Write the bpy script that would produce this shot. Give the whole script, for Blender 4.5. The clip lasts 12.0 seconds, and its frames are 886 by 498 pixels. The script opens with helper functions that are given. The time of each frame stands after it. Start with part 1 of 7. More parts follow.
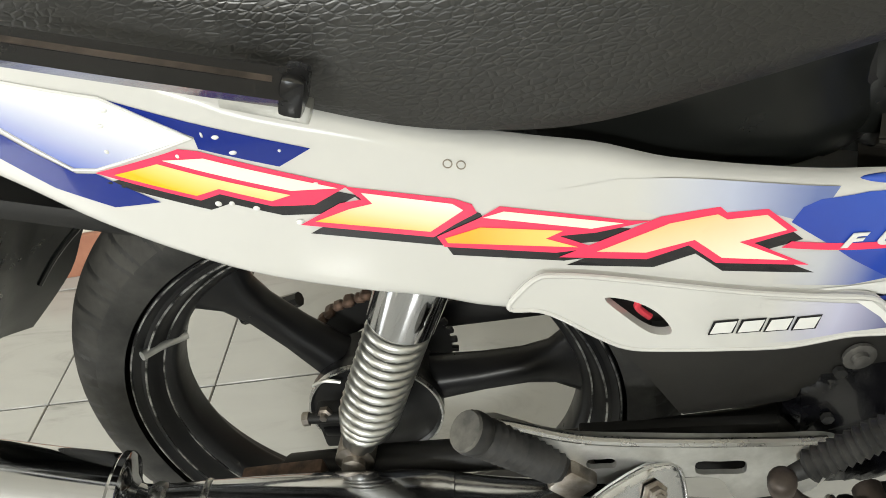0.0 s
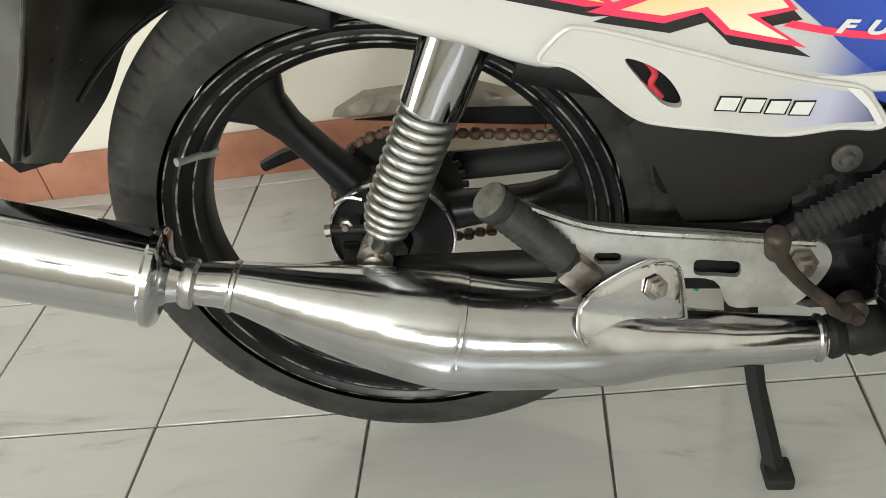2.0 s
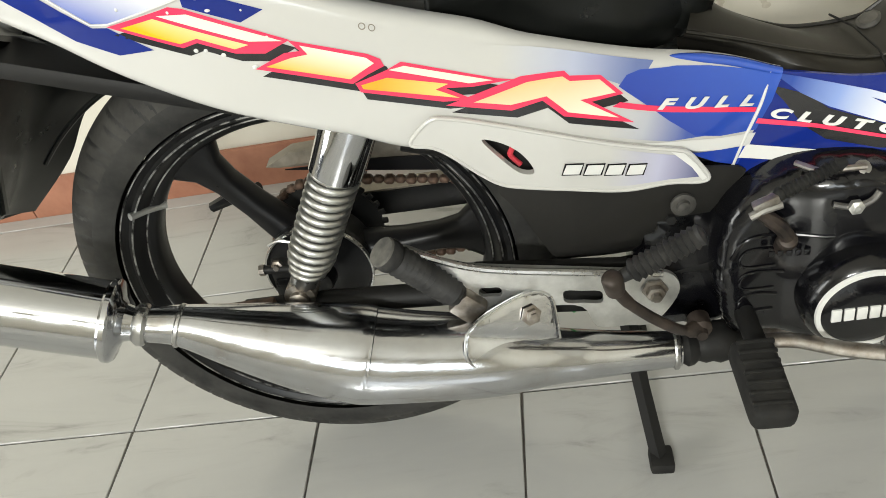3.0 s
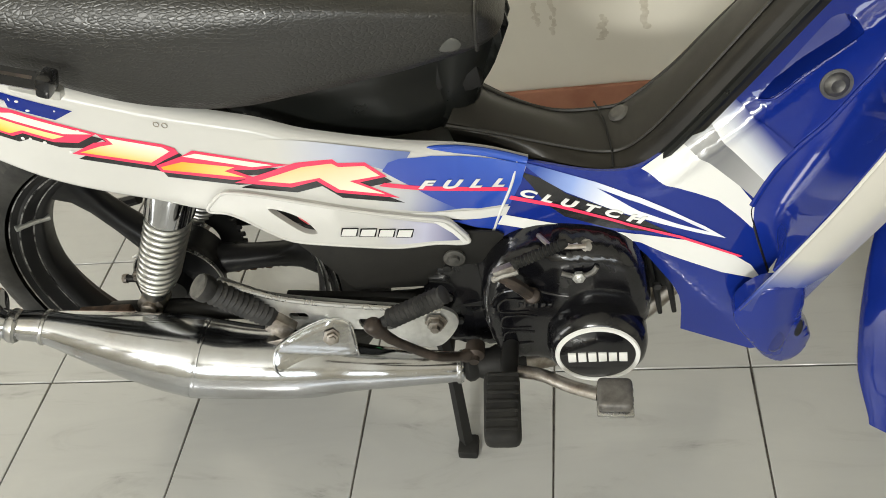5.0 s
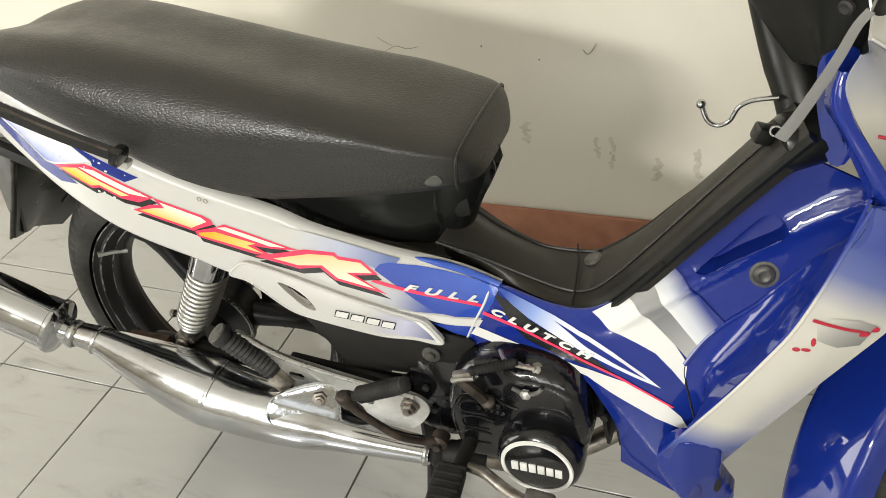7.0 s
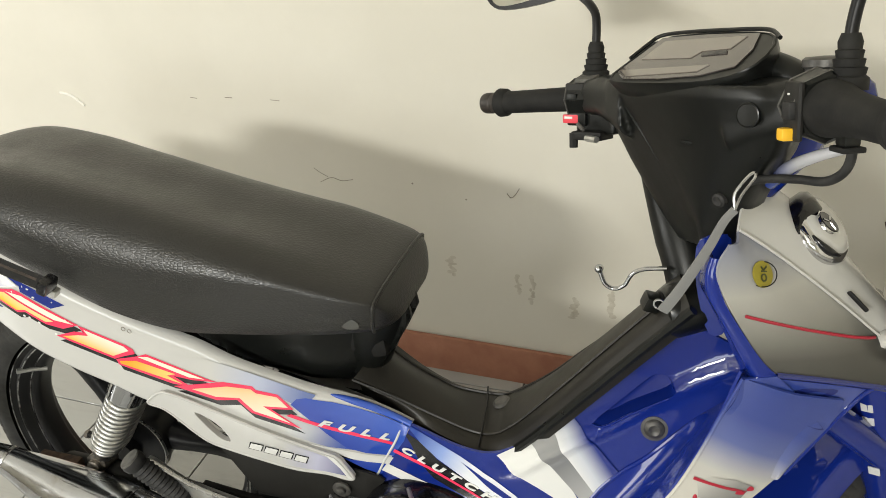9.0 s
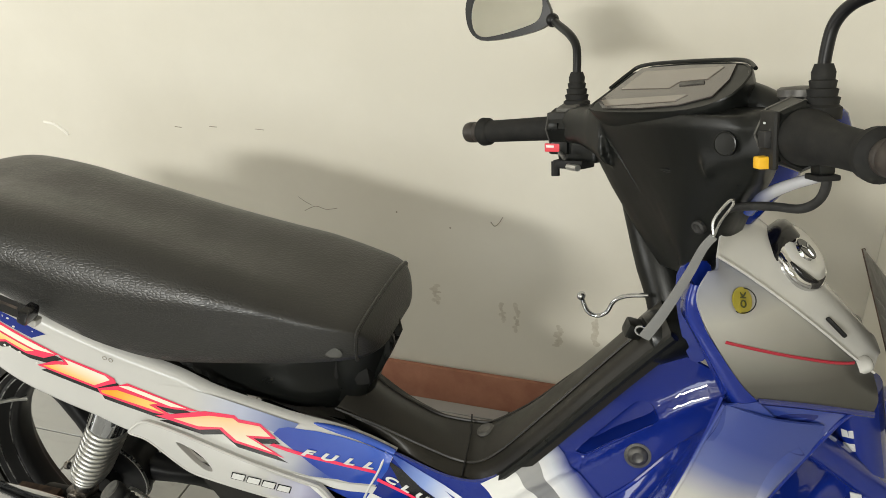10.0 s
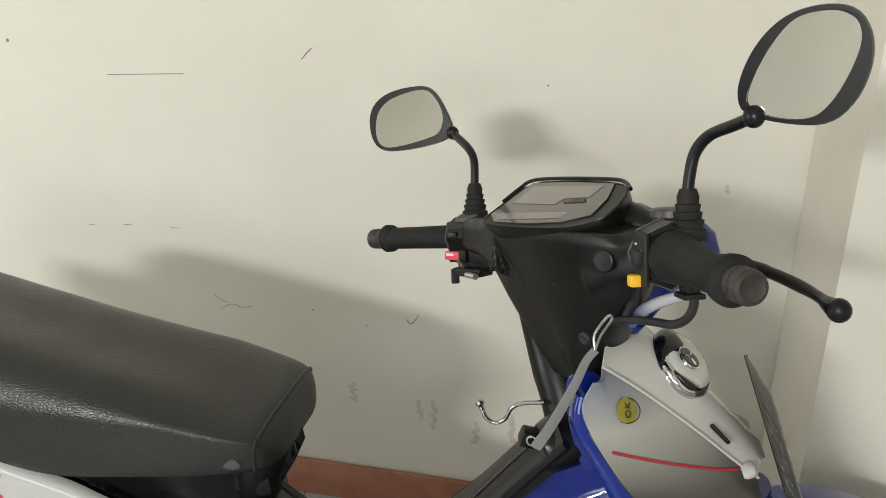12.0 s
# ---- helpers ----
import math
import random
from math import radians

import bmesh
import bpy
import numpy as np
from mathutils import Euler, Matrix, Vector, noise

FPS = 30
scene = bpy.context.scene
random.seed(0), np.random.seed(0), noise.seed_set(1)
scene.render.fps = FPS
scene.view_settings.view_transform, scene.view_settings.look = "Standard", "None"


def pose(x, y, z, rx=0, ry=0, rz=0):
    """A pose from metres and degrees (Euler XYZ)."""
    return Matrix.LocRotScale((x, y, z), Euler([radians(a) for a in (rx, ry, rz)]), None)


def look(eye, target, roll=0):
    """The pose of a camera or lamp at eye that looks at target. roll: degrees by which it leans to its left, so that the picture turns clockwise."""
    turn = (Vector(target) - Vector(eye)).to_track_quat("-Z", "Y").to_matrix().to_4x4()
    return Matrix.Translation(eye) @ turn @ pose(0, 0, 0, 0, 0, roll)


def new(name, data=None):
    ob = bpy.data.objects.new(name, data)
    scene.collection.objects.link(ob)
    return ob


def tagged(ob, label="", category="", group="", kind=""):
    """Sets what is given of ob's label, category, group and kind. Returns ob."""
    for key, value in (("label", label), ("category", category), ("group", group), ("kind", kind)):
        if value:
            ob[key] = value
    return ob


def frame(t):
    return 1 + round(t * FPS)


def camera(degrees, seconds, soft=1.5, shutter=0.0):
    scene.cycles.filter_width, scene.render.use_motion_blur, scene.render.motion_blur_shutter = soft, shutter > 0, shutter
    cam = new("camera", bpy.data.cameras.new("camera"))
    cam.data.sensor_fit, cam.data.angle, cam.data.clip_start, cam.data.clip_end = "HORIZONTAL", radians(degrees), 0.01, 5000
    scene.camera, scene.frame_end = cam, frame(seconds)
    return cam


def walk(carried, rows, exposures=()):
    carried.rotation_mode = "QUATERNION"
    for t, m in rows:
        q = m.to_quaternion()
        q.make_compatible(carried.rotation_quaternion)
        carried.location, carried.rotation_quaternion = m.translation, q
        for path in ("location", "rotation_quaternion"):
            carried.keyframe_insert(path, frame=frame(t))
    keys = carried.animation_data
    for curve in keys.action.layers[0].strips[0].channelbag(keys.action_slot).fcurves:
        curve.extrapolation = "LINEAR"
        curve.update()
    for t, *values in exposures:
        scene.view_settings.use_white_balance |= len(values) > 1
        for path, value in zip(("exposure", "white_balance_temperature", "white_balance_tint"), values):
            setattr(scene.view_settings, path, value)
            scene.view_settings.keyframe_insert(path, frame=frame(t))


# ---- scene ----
cam = camera(55.0, 12.0, soft=0.9)
PATH = [
    (0, (0.635, -0.579, 0.921), (0.266, 0.951, -0.314), -16.5),
    (0.5, (0.649, -0.609, 0.931), (0.283, 0.93, -0.293), -15.9),
    (1, (0.63, -0.655, 0.869), (0.273, 0.897, -0.341), -14.1),
    (1.5, (0.592, -0.684, 0.803), (0.281, 0.908, -0.367), -12.1),
    (2, (0.579, -0.748, 0.806), (0.282, 0.839, -0.374), -12.1),
    (2.5, (0.615, -0.815, 0.851), (0.304, 0.747, -0.358), -13.6),
    (3, (0.699, -0.815, 0.928), (0.398, 0.73, -0.305), -14.2),
    (3.5, (0.756, -0.79, 1.001), (0.493, 0.743, -0.256), -14.2),
    (3.7, (0.78, -0.782, 1.021), (0.529, 0.747, -0.244), -14.1),
    (5.3, (1.049, -0.842, 1.119), (0.617, 0.53, -0.271), -13.1),
    (5.5, (1.088, -0.849, 1.125), (0.617, 0.518, -0.257), -12.7),
    (6, (1.184, -0.853, 1.152), (0.621, 0.536, -0.173), -11.8),
    (6.5, (1.21, -0.868, 1.173), (0.548, 0.544, -0.08), -10.6),
    (7, (1.206, -0.874, 1.21), (0.53, 0.571, 0.004), -8.6),
    (7.5, (1.22, -0.88, 1.239), (0.572, 0.614, 0.078), -6.6),
    (7.7, (1.225, -0.886, 1.249), (0.596, 0.632, 0.109), -5.8),
    (9.3, (1.246, -0.887, 1.282), (0.683, 0.757, 0.293), -2.3),
    (9.5, (1.246, -0.887, 1.282), (0.687, 0.765, 0.303), -2.3),
    (10, (1.249, -0.891, 1.282), (0.705, 0.783, 0.33), -2.0),
    (10.5, (1.258, -0.891, 1.297), (0.743, 0.821, 0.399), -1.4),
    (11, (1.271, -0.886, 1.308), (0.788, 0.865, 0.47), -0.7),
    (11.5, (1.282, -0.882, 1.314), (0.828, 0.895, 0.516), -0.3),
    (12, (1.295, -0.88, 1.316), (0.872, 0.913, 0.538), -0.2),
]
EXPOSURES = ((0.0, 0.16, 6500, 6), (1.5, 0.07, 6500, 6), (2.5, 0.12, 6500, 6), (3.5, 0.15, 6550, 6), (5.5, 0.15, 6620, 7), (7.5, 0.17, 6700, 8), (9.5, -0.11, 6600, 7), (10.5, -0.15, 6550, 7), (12.0, -0.24, 6300, 8))
walk(cam, [(t, look(eye, target, roll)) for t, eye, target, roll in PATH], EXPOSURES)

# ---------------------------------------------------------------- light
world = bpy.data.worlds.new("sky")
scene.world = world
world.use_nodes = True
wn = world.node_tree
sky = wn.nodes.new("ShaderNodeTexSky")
sky.sky_type = "NISHITA"
sky.sun_disc = False
sky.sun_elevation, sky.sun_rotation = radians(40), radians(200)
wn.links.new(sky.outputs[0], wn.nodes["Background"].inputs[0])
wn.nodes["Background"].inputs[1].default_value = 0.12


def area_lamp(name, eye, target, sx, sy, power, colour):
    data = bpy.data.lights.new(name, "AREA")
    data.shape, data.size, data.size_y, data.energy, data.color = "RECTANGLE", sx, sy, power, colour
    ob = new(name, data)
    ob.matrix_world = look(eye, target)
    return ob


# soft fill from an assumed, unseen front window; the fanlight lies where shadows point
area_lamp("front_window_daylight", (1.2, -3.92, 1.5), (1.0, 0, 1.2), 1.8, 0.8, 30, (0.95, 0.98, 1.0))
area_lamp("fanlight_daylight", (0.05, -3.92, 2.32), (0.75, 0.6, 0.6), 0.8, 0.24, 116, (1.0, 0.985, 0.95))

# fill added from the west through an unseen opening, for faces turned that way
area_lamp("west_door_daylight", (-2.9, -1.3, 1.25), (1.5, 0.0, 0.8), 1.3, 2.0, 62, (1.0, 0.98, 0.95))

# ---------------------------------------------------------------- how the motorcycle lies in the room
# the body parts are drawn about the plane y = -0.07 and then set over and down to fit the camera's view: x, shift in y,
# shift in z
SET_FLANK = [(0.25, 0.004, -0.001), (0.42, 0.006, -0.004), (0.70, 0.020, -0.013), (0.80, 0.036, -0.028), (0.90, 0.050, -0.036), (1.00, 0.050, -0.032), (1.15, 0.034, -0.017), (1.30, 0.032, -0.016), (1.40, 0.040, -0.020)]
SET_MIDDLE = [(0.40, 0.045, -0.028), (0.80, 0.047, -0.032), (1.05, 0.058, -0.038), (1.20, 0.064, -0.035), (1.40, 0.064, -0.030)]


def settled(p):
    """Where a place on the drawn motorcycle lies in the room."""
    x, y, z = p
    side, mid = ([np.interp(x, [r[0] for r in t], [r[k] for r in t]) for k in (1, 2)] for t in (SET_FLANK, SET_MIDDLE))
    u = min(1.0, max(0.0, (y + 0.13) / 0.05))
    return Vector((x, y + side[0] + (mid[0] - side[0]) * u, z + side[1] + (mid[1] - side[1]) * u))


# ---------------------------------------------------------------- materials


def material(name, colour, rough=0.5, metal=0.0, coat=0.0, spec=0.5):
    m = bpy.data.materials.new(name)
    m.use_nodes = True
    b = m.node_tree.nodes["Principled BSDF"]
    b.inputs["Base Color"].default_value = (*colour, 1)
    b.inputs["Roughness"].default_value = rough
    b.inputs["Metallic"].default_value = metal
    b.inputs["Coat Weight"].default_value = coat
    b.inputs["Coat Roughness"].default_value = 0.06
    b.inputs["Specular IOR Level"].default_value = spec
    return m


def node(m, kind, **sets):
    n = m.node_tree.nodes.new(kind)
    for key, value in sets.items():
        n.inputs[key.replace("_", " ")].default_value = value
    return n


def wire(m, a, b):
    m.node_tree.links.new(a, b)


def bsdf(m):
    return m.node_tree.nodes["Principled BSDF"]


def coords(m):
    return m.node_tree.nodes.new("ShaderNodeTexCoord").outputs["Object"]


def noise_value(m, scale, detail=4.0, rough=0.6, stretch=None):
    n = node(m, "ShaderNodeTexNoise", Scale=scale, Detail=detail, Roughness=rough)
    src = coords(m)
    if stretch:
        mp = node(m, "ShaderNodeMapping", Scale=stretch)
        wire(m, src, mp.inputs[0])
        src = mp.outputs[0]
    wire(m, src, n.inputs["Vector"])
    return n.outputs["Fac"]


def ramp(m, fac, stops):
    r = m.node_tree.nodes.new("ShaderNodeValToRGB")
    e = r.color_ramp.elements
    while len(e) < len(stops):
        e.new(0.5)
    for el, (p, c) in zip(e, stops):
        el.position = p
        el.color = (*c, 1) if len(c) == 3 else c
    wire(m, fac, r.inputs[0])
    return r.outputs[0]


def grey(v):
    return (v, v, v)


def bumped(m, height, strength=0.2, distance=0.001):
    b = node(m, "ShaderNodeBump", Strength=strength, Distance=distance)
    wire(m, height, b.inputs["Height"])
    wire(m, b.outputs[0], bsdf(m).inputs["Normal"])
    return m


def worn(m, lo, hi, scale=9.0):
    """Uneven gloss, such as handling and dust leave."""
    wire(m, ramp(m, noise_value(m, scale, 5, 0.65), [(0.3, grey(lo)), (0.75, grey(hi))]), bsdf(m).inputs["Roughness"])
    return m


def tinted(m, a, b, scale, lo=0.35, hi=0.7):
    wire(m, ramp(m, noise_value(m, scale, 6, 0.6), [(lo, a), (hi, b)]), bsdf(m).inputs["Base Color"])
    return m


def blend_paint(name, stops, start, end, rough=0.18, coat=0.6, placed=False):
    """Colour that runs from one tone to the next between two places on the panel."""
    m = material(name, (1, 1, 1), rough, coat=coat)
    if not placed:
        start, end = (settled((x, -0.16, z)) * Vector((1, 0, 1)) for x, y, z in (start, end))
    d = Vector(end) - Vector(start)
    dot = m.node_tree.nodes.new("ShaderNodeVectorMath")
    dot.operation = "DOT_PRODUCT"
    sub = m.node_tree.nodes.new("ShaderNodeVectorMath")
    sub.operation = "SUBTRACT"
    sub.inputs[1].default_value = start
    wire(m, coords(m), sub.inputs[0])
    wire(m, sub.outputs[0], dot.inputs[0])
    dot.inputs[1].default_value = d / d.length_squared
    wire(m, ramp(m, dot.outputs["Value"], stops), bsdf(m).inputs["Base Color"])
    return m


WHITE, BLUE, NAVY = (0.50, 0.495, 0.475), (0.0055, 0.019, 0.18), (0.008, 0.016, 0.12)
PINK = (0.78, 0.035, 0.10)
M_white = worn(material("white_paint", WHITE, 0.2, coat=0.5), 0.14, 0.3)
M_blue = worn(material("blue_paint", BLUE, 0.25, coat=1.0, spec=0.05), 0.2, 0.3)
bsdf(M_blue).inputs["Coat Roughness"].default_value = 0.02
M_navy = material("navy_print", NAVY, 0.22, coat=0.5)
M_pink = material("pink_print", PINK, 0.25, coat=0.4)
M_black_print = material("black_print", (0.01, 0.01, 0.012), 0.25, coat=0.4)
M_white_print = material("white_print", (0.64, 0.64, 0.62), 0.25, coat=0.4)
M_plastic = bumped(worn(material("black_plastic", (0.0055, 0.006, 0.0054), 0.34, spec=0.3), 0.26, 0.42, 14), noise_value(bpy.data.materials["black_plastic"], 900, 2), 0.12, 0.0004)
M_matte = bumped(worn(material("matte_black_plastic", (0.013, 0.0123, 0.011), 0.5, spec=0.3), 0.5, 0.7, 12), noise_value(bpy.data.materials["matte_black_plastic"], 700, 2), 0.15, 0.0004)
M_rubber = bumped(tinted(material("rubber", (0.02, 0.02, 0.02), 0.75, spec=0.25), (0.007, 0.007, 0.007), (0.019, 0.0185, 0.0165), 30), noise_value(bpy.data.materials["rubber"], 400, 3), 0.2, 0.0006)
M_tyre = bumped(worn(tinted(material("tyre_rubber", (0.02, 0.02, 0.02), 0.62, spec=0.25), (0.014, 0.014, 0.0135), (0.042, 0.041, 0.038), 22), 0.5, 0.75, 30), noise_value(bpy.data.materials["tyre_rubber"], 300, 3), 0.2, 0.0006)
M_tread = bumped(tinted(material("dusty_tread", (0.05, 0.048, 0.043), 0.8, spec=0.25), (0.022, 0.0215, 0.02), (0.05, 0.048, 0.043), 26), noise_value(bpy.data.materials["dusty_tread"], 400, 3), 0.2, 0.0006)
M_worn_lit_rim = material("worn_rim_edge", (0.3, 0.3, 0.3), 0.4, metal=0.8)
wire(M_worn_lit_rim, ramp(M_worn_lit_rim, noise_value(M_worn_lit_rim, 45, 5), [(0.42, (0.02, 0.02, 0.02)), (0.6, (0.42, 0.42, 0.41))]), bsdf(M_worn_lit_rim).inputs["Base Color"])
M_greyrubber = tinted(material("dusty_rubber", (0.1, 0.095, 0.085), 0.8), (0.05, 0.048, 0.044), (0.12, 0.115, 0.1), 60)
M_chrome = worn(material("chrome", (0.5, 0.51, 0.53), 0.08, metal=1.0), 0.04, 0.17, 40)
bumped(M_chrome, noise_value(M_chrome, 16, 3), 0.05, 0.003)
M_cap = worn(material("smooth_chrome", (0.62, 0.62, 0.625), 0.06, metal=1.0), 0.03, 0.1, 26)
M_spring = worn(material("dull_spring_steel", (0.5, 0.5, 0.48), 0.38, metal=1.0), 0.3, 0.5, 60)
M_guard = worn(tinted(material("dusty_tan_steel", (0.2, 0.175, 0.135), 0.45, metal=0.3), (0.13, 0.115, 0.09), (0.25, 0.22, 0.175), 30), 0.35, 0.6, 30)
M_dullchrome = worn(material("brushed_chrome", (0.46, 0.46, 0.455), 0.24, metal=1.0), 0.18, 0.4, 40)
M_alloy = worn(tinted(material("cast_aluminium", (0.6, 0.6, 0.58), 0.35, metal=0.85), (0.46, 0.46, 0.44), (0.66, 0.66, 0.64), 35), 0.28, 0.45, 30)
M_steel = worn(tinted(material("dull_steel", (0.3, 0.28, 0.25), 0.42, metal=1.0), (0.2, 0.17, 0.14), (0.42, 0.4, 0.37), 50), 0.32, 0.6, 60)
M_rusty = worn(tinted(material("rusted_iron", (0.1, 0.06, 0.04), 0.6, metal=0.5), (0.05, 0.035, 0.028), (0.16, 0.1, 0.07), 70), 0.45, 0.75, 60)
M_kick = worn(tinted(material("brown_worn_steel", (0.14, 0.1, 0.08), 0.5, metal=0.5), (0.02, 0.016, 0.0135), (0.07, 0.053, 0.043), 40), 0.4, 0.65, 40)
M_greyrubber2 = tinted(material("grey_rubber", (0.03, 0.03, 0.03), 0.6, spec=0.3), (0.012, 0.012, 0.012), (0.032, 0.031, 0.03), 50)
M_barend = worn(tinted(material("brown_black_rubber", (0.03, 0.024, 0.02), 0.5), (0.015, 0.012, 0.010), (0.038, 0.03, 0.025), 60), 0.45, 0.65, 50)
M_wheel = worn(material("black_wheel_paint", (0.006, 0.006, 0.0065), 0.3, spec=0.25), 0.26, 0.5, 20)
M_engine = worn(tinted(material("black_engine_paint", (0.004, 0.004, 0.005), 0.2, coat=0.4, spec=0.3), (0.003, 0.003, 0.004), (0.012, 0.0115, 0.011), 26, 0.6, 0.85), 0.12, 0.34, 22)
M_dark = material("soot_dark_metal", (0.008, 0.0078, 0.0075), 0.6, spec=0.3)
M_yellow = material("yellow_button", (0.75, 0.42, 0.02), 0.4)
M_red = material("red_button", (0.62, 0.05, 0.07), 0.4)
M_mirror = material("mirror_glass", (0.9, 0.93, 0.93), 0.02, metal=1.0)
M_strap = bumped(material("grey_webbing", (0.17, 0.17, 0.165), 0.8), noise_value(bpy.data.materials["grey_webbing"], 900, 2), 0.4, 0.0006)
M_zinc = worn(tinted(material("bare_zinc", (0.25, 0.24, 0.22), 0.5, metal=0.6), (0.16, 0.15, 0.135), (0.3, 0.29, 0.265), 30), 0.4, 0.65, 40)
M_darksteel = worn(tinted(material("dark_steel", (0.1, 0.097, 0.09), 0.5, metal=0.5), (0.055, 0.053, 0.05), (0.14, 0.135, 0.125), 50), 0.4, 0.6, 50)
# polished exhaust: fine scratches along the pipe, dull patches and faint brown heat stains
M_pipe = material("scratched_chrome", (0.42, 0.43, 0.45), 0.12, metal=1.0)
wire(M_pipe, ramp(M_pipe, noise_value(M_pipe, 11, 6, 0.65), [(0.3, (0.36, 0.335, 0.30)), (0.42, (0.48, 0.485, 0.50)), (0.7, (0.58, 0.60, 0.64))]), bsdf(M_pipe).inputs["Base Color"])
wire(M_pipe, ramp(M_pipe, noise_value(M_pipe, 60, 6, 0.7, (0.35, 1.0, 2.2)), [(0.35, grey(0.09)), (0.6, grey(0.19)), (0.8, grey(0.38))]), bsdf(M_pipe).inputs["Roughness"])
bumped(M_pipe, noise_value(M_pipe, 24, 3, 0.5), 0.16, 0.003)
M_lens = material("smoked_lens", (0.06, 0.05, 0.045), 0.16, coat=0.6)
M_lens_pale = material("pale_dial", (0.16, 0.14, 0.12), 0.18, coat=0.6)
M_green = material("green_wire", (0.02, 0.25, 0.06), 0.5)

# leather: fine pebbled grain
M_seat = worn(material("black_vinyl", (0.0145, 0.014, 0.0125), 0.40, spec=0.56), 0.31, 0.46, 18)
vor = node(M_seat, "ShaderNodeTexVoronoi", Scale=1.0)
vor.feature = "DISTANCE_TO_EDGE"
warp = node(M_seat, "ShaderNodeMapping", Rotation=(0, radians(25), 0), Scale=(150.0, 200.0, 300.0))
wire(M_seat, coords(M_seat), warp.inputs[0])
wire(M_seat, warp.outputs[0], vor.inputs["Vector"])
pebble = ramp(M_seat, vor.outputs["Distance"], [(0.0, grey(0)), (0.22, grey(1))])
wrinkle = node(M_seat, "ShaderNodeMath")
wrinkle.operation = "MULTIPLY_ADD"
wire(M_seat, noise_value(M_seat, 9, 4, 0.6, (0.6, 1.0, 1.8)), wrinkle.inputs[0])
wrinkle.inputs[1].default_value = 3.0
wire(M_seat, pebble, wrinkle.inputs[2])
bumped(M_seat, wrinkle.outputs[0], 0.34, 0.0006)

# the brown cast of reflected wall and ceiling is put into this colour
M_tunnel = bumped(worn(tinted(material("brown_black_plastic", (0.014, 0.0126, 0.01), 0.42, spec=0.3), (0.0105, 0.0095, 0.0078), (0.0175, 0.0155, 0.012), 9), 0.34, 0.5, 12), noise_value(bpy.data.materials["brown_black_plastic"], 700, 2), 0.15, 0.0004)
# on the mudguard side, reflected light is put into this grey
M_flap = worn(material("grey_black_plastic", (0.055, 0.055, 0.05), 0.35, spec=0.5), 0.25, 0.45, 10)

# glazed white floor tile with grey diagonal veins; every tile is turned and shifted
M_tile = material("marbled_tile", (0.7, 0.7, 0.66), 0.16, coat=0.2)
info = M_tile.node_tree.nodes.new("ShaderNodeObjectInfo")
off = M_tile.node_tree.nodes.new("ShaderNodeVectorMath")
off.operation = "SCALE"
off.inputs[0].default_value = (31.0, 17.0, 9.0)
wire(M_tile, info.outputs["Random"], off.inputs["Scale"])
add = M_tile.node_tree.nodes.new("ShaderNodeVectorMath")
wire(M_tile, coords(M_tile), add.inputs[0])
wire(M_tile, off.outputs[0], add.inputs[1])
mp = node(M_tile, "ShaderNodeMapping", Rotation=(0, 0, radians(38)), Scale=(3.0, 13.0, 1.0))
wire(M_tile, add.outputs[0], mp.inputs[0])
vein = node(M_tile, "ShaderNodeTexNoise", Scale=1.0, Detail=7.0, Roughness=0.62, Distortion=1.2)
wire(M_tile, mp.outputs[0], vein.inputs["Vector"])
veins = ramp(M_tile, vein.outputs["Fac"], [(0.30, (0.235, 0.236, 0.227)), (0.37, (0.325, 0.326, 0.313)), (0.45, (0.356, 0.357, 0.344)), (0.75, (0.376, 0.377, 0.364))])
wire(M_tile, veins, bsdf(M_tile).inputs["Base Color"])
worn(M_tile, 0.12, 0.3, 7)
M_grout = tinted(material("dark_grout", (0.06, 0.055, 0.045), 0.9), (0.035, 0.03, 0.026), (0.11, 0.1, 0.085), 40)

M_wall = tinted(material("cream_wall_paint", (0.65, 0.62, 0.54), 0.62), (0.62, 0.59, 0.51), (0.67, 0.64, 0.56), 2.2)
bumped(M_wall, noise_value(M_wall, 34, 6), 0.12, 0.003)
M_skirt = tinted(material("terracotta_skirting", (0.33, 0.14, 0.08), 0.5), (0.27, 0.11, 0.065), (0.37, 0.17, 0.105), 14)
M_ceiling = tinted(material("white_ceiling", (0.75, 0.73, 0.68), 0.8), (0.7, 0.68, 0.63), (0.78, 0.76, 0.7), 3)
M_scuff = material("scuff_dirt", (0.24, 0.21, 0.17), 0.85)
M_smudge = tinted(material("smudge_dirt", (0.34, 0.29, 0.2), 0.8), (0.46, 0.42, 0.34), (0.6, 0.565, 0.485), 60)
M_pale = material("bare_plaster", (0.8, 0.78, 0.72), 0.8)

# ---------------------------------------------------------------- mesh helpers
from mathutils.bvhtree import BVHTree

YC = -0.07  # the motorcycle's middle plane
ROOT = Vector((0.9, YC, 0.0))


def link(name, bm, mat, parent=None, label="", sharp=38, mats=()):
    bmesh.ops.recalc_face_normals(bm, faces=bm.faces)
    me = bpy.data.meshes.new(name)
    bm.to_mesh(me)
    bm.free()
    for m in (mat, *mats):
        me.materials.append(m)
    for p in me.polygons:
        p.use_smooth = True
    me.set_sharp_from_angle(angle=radians(sharp))
    ob = new(name, me)
    if parent is not None:
        ob.parent = parent
        if parent.data is None:
            ob.matrix_parent_inverse = Matrix.Translation(-parent.location)
    if label:
        tagged(ob, label)
    return ob


def part(name, bm, mat, parent, label="", sharp=38, mats=()):
    return link(name, bm, mat, parent, label, sharp, mats)


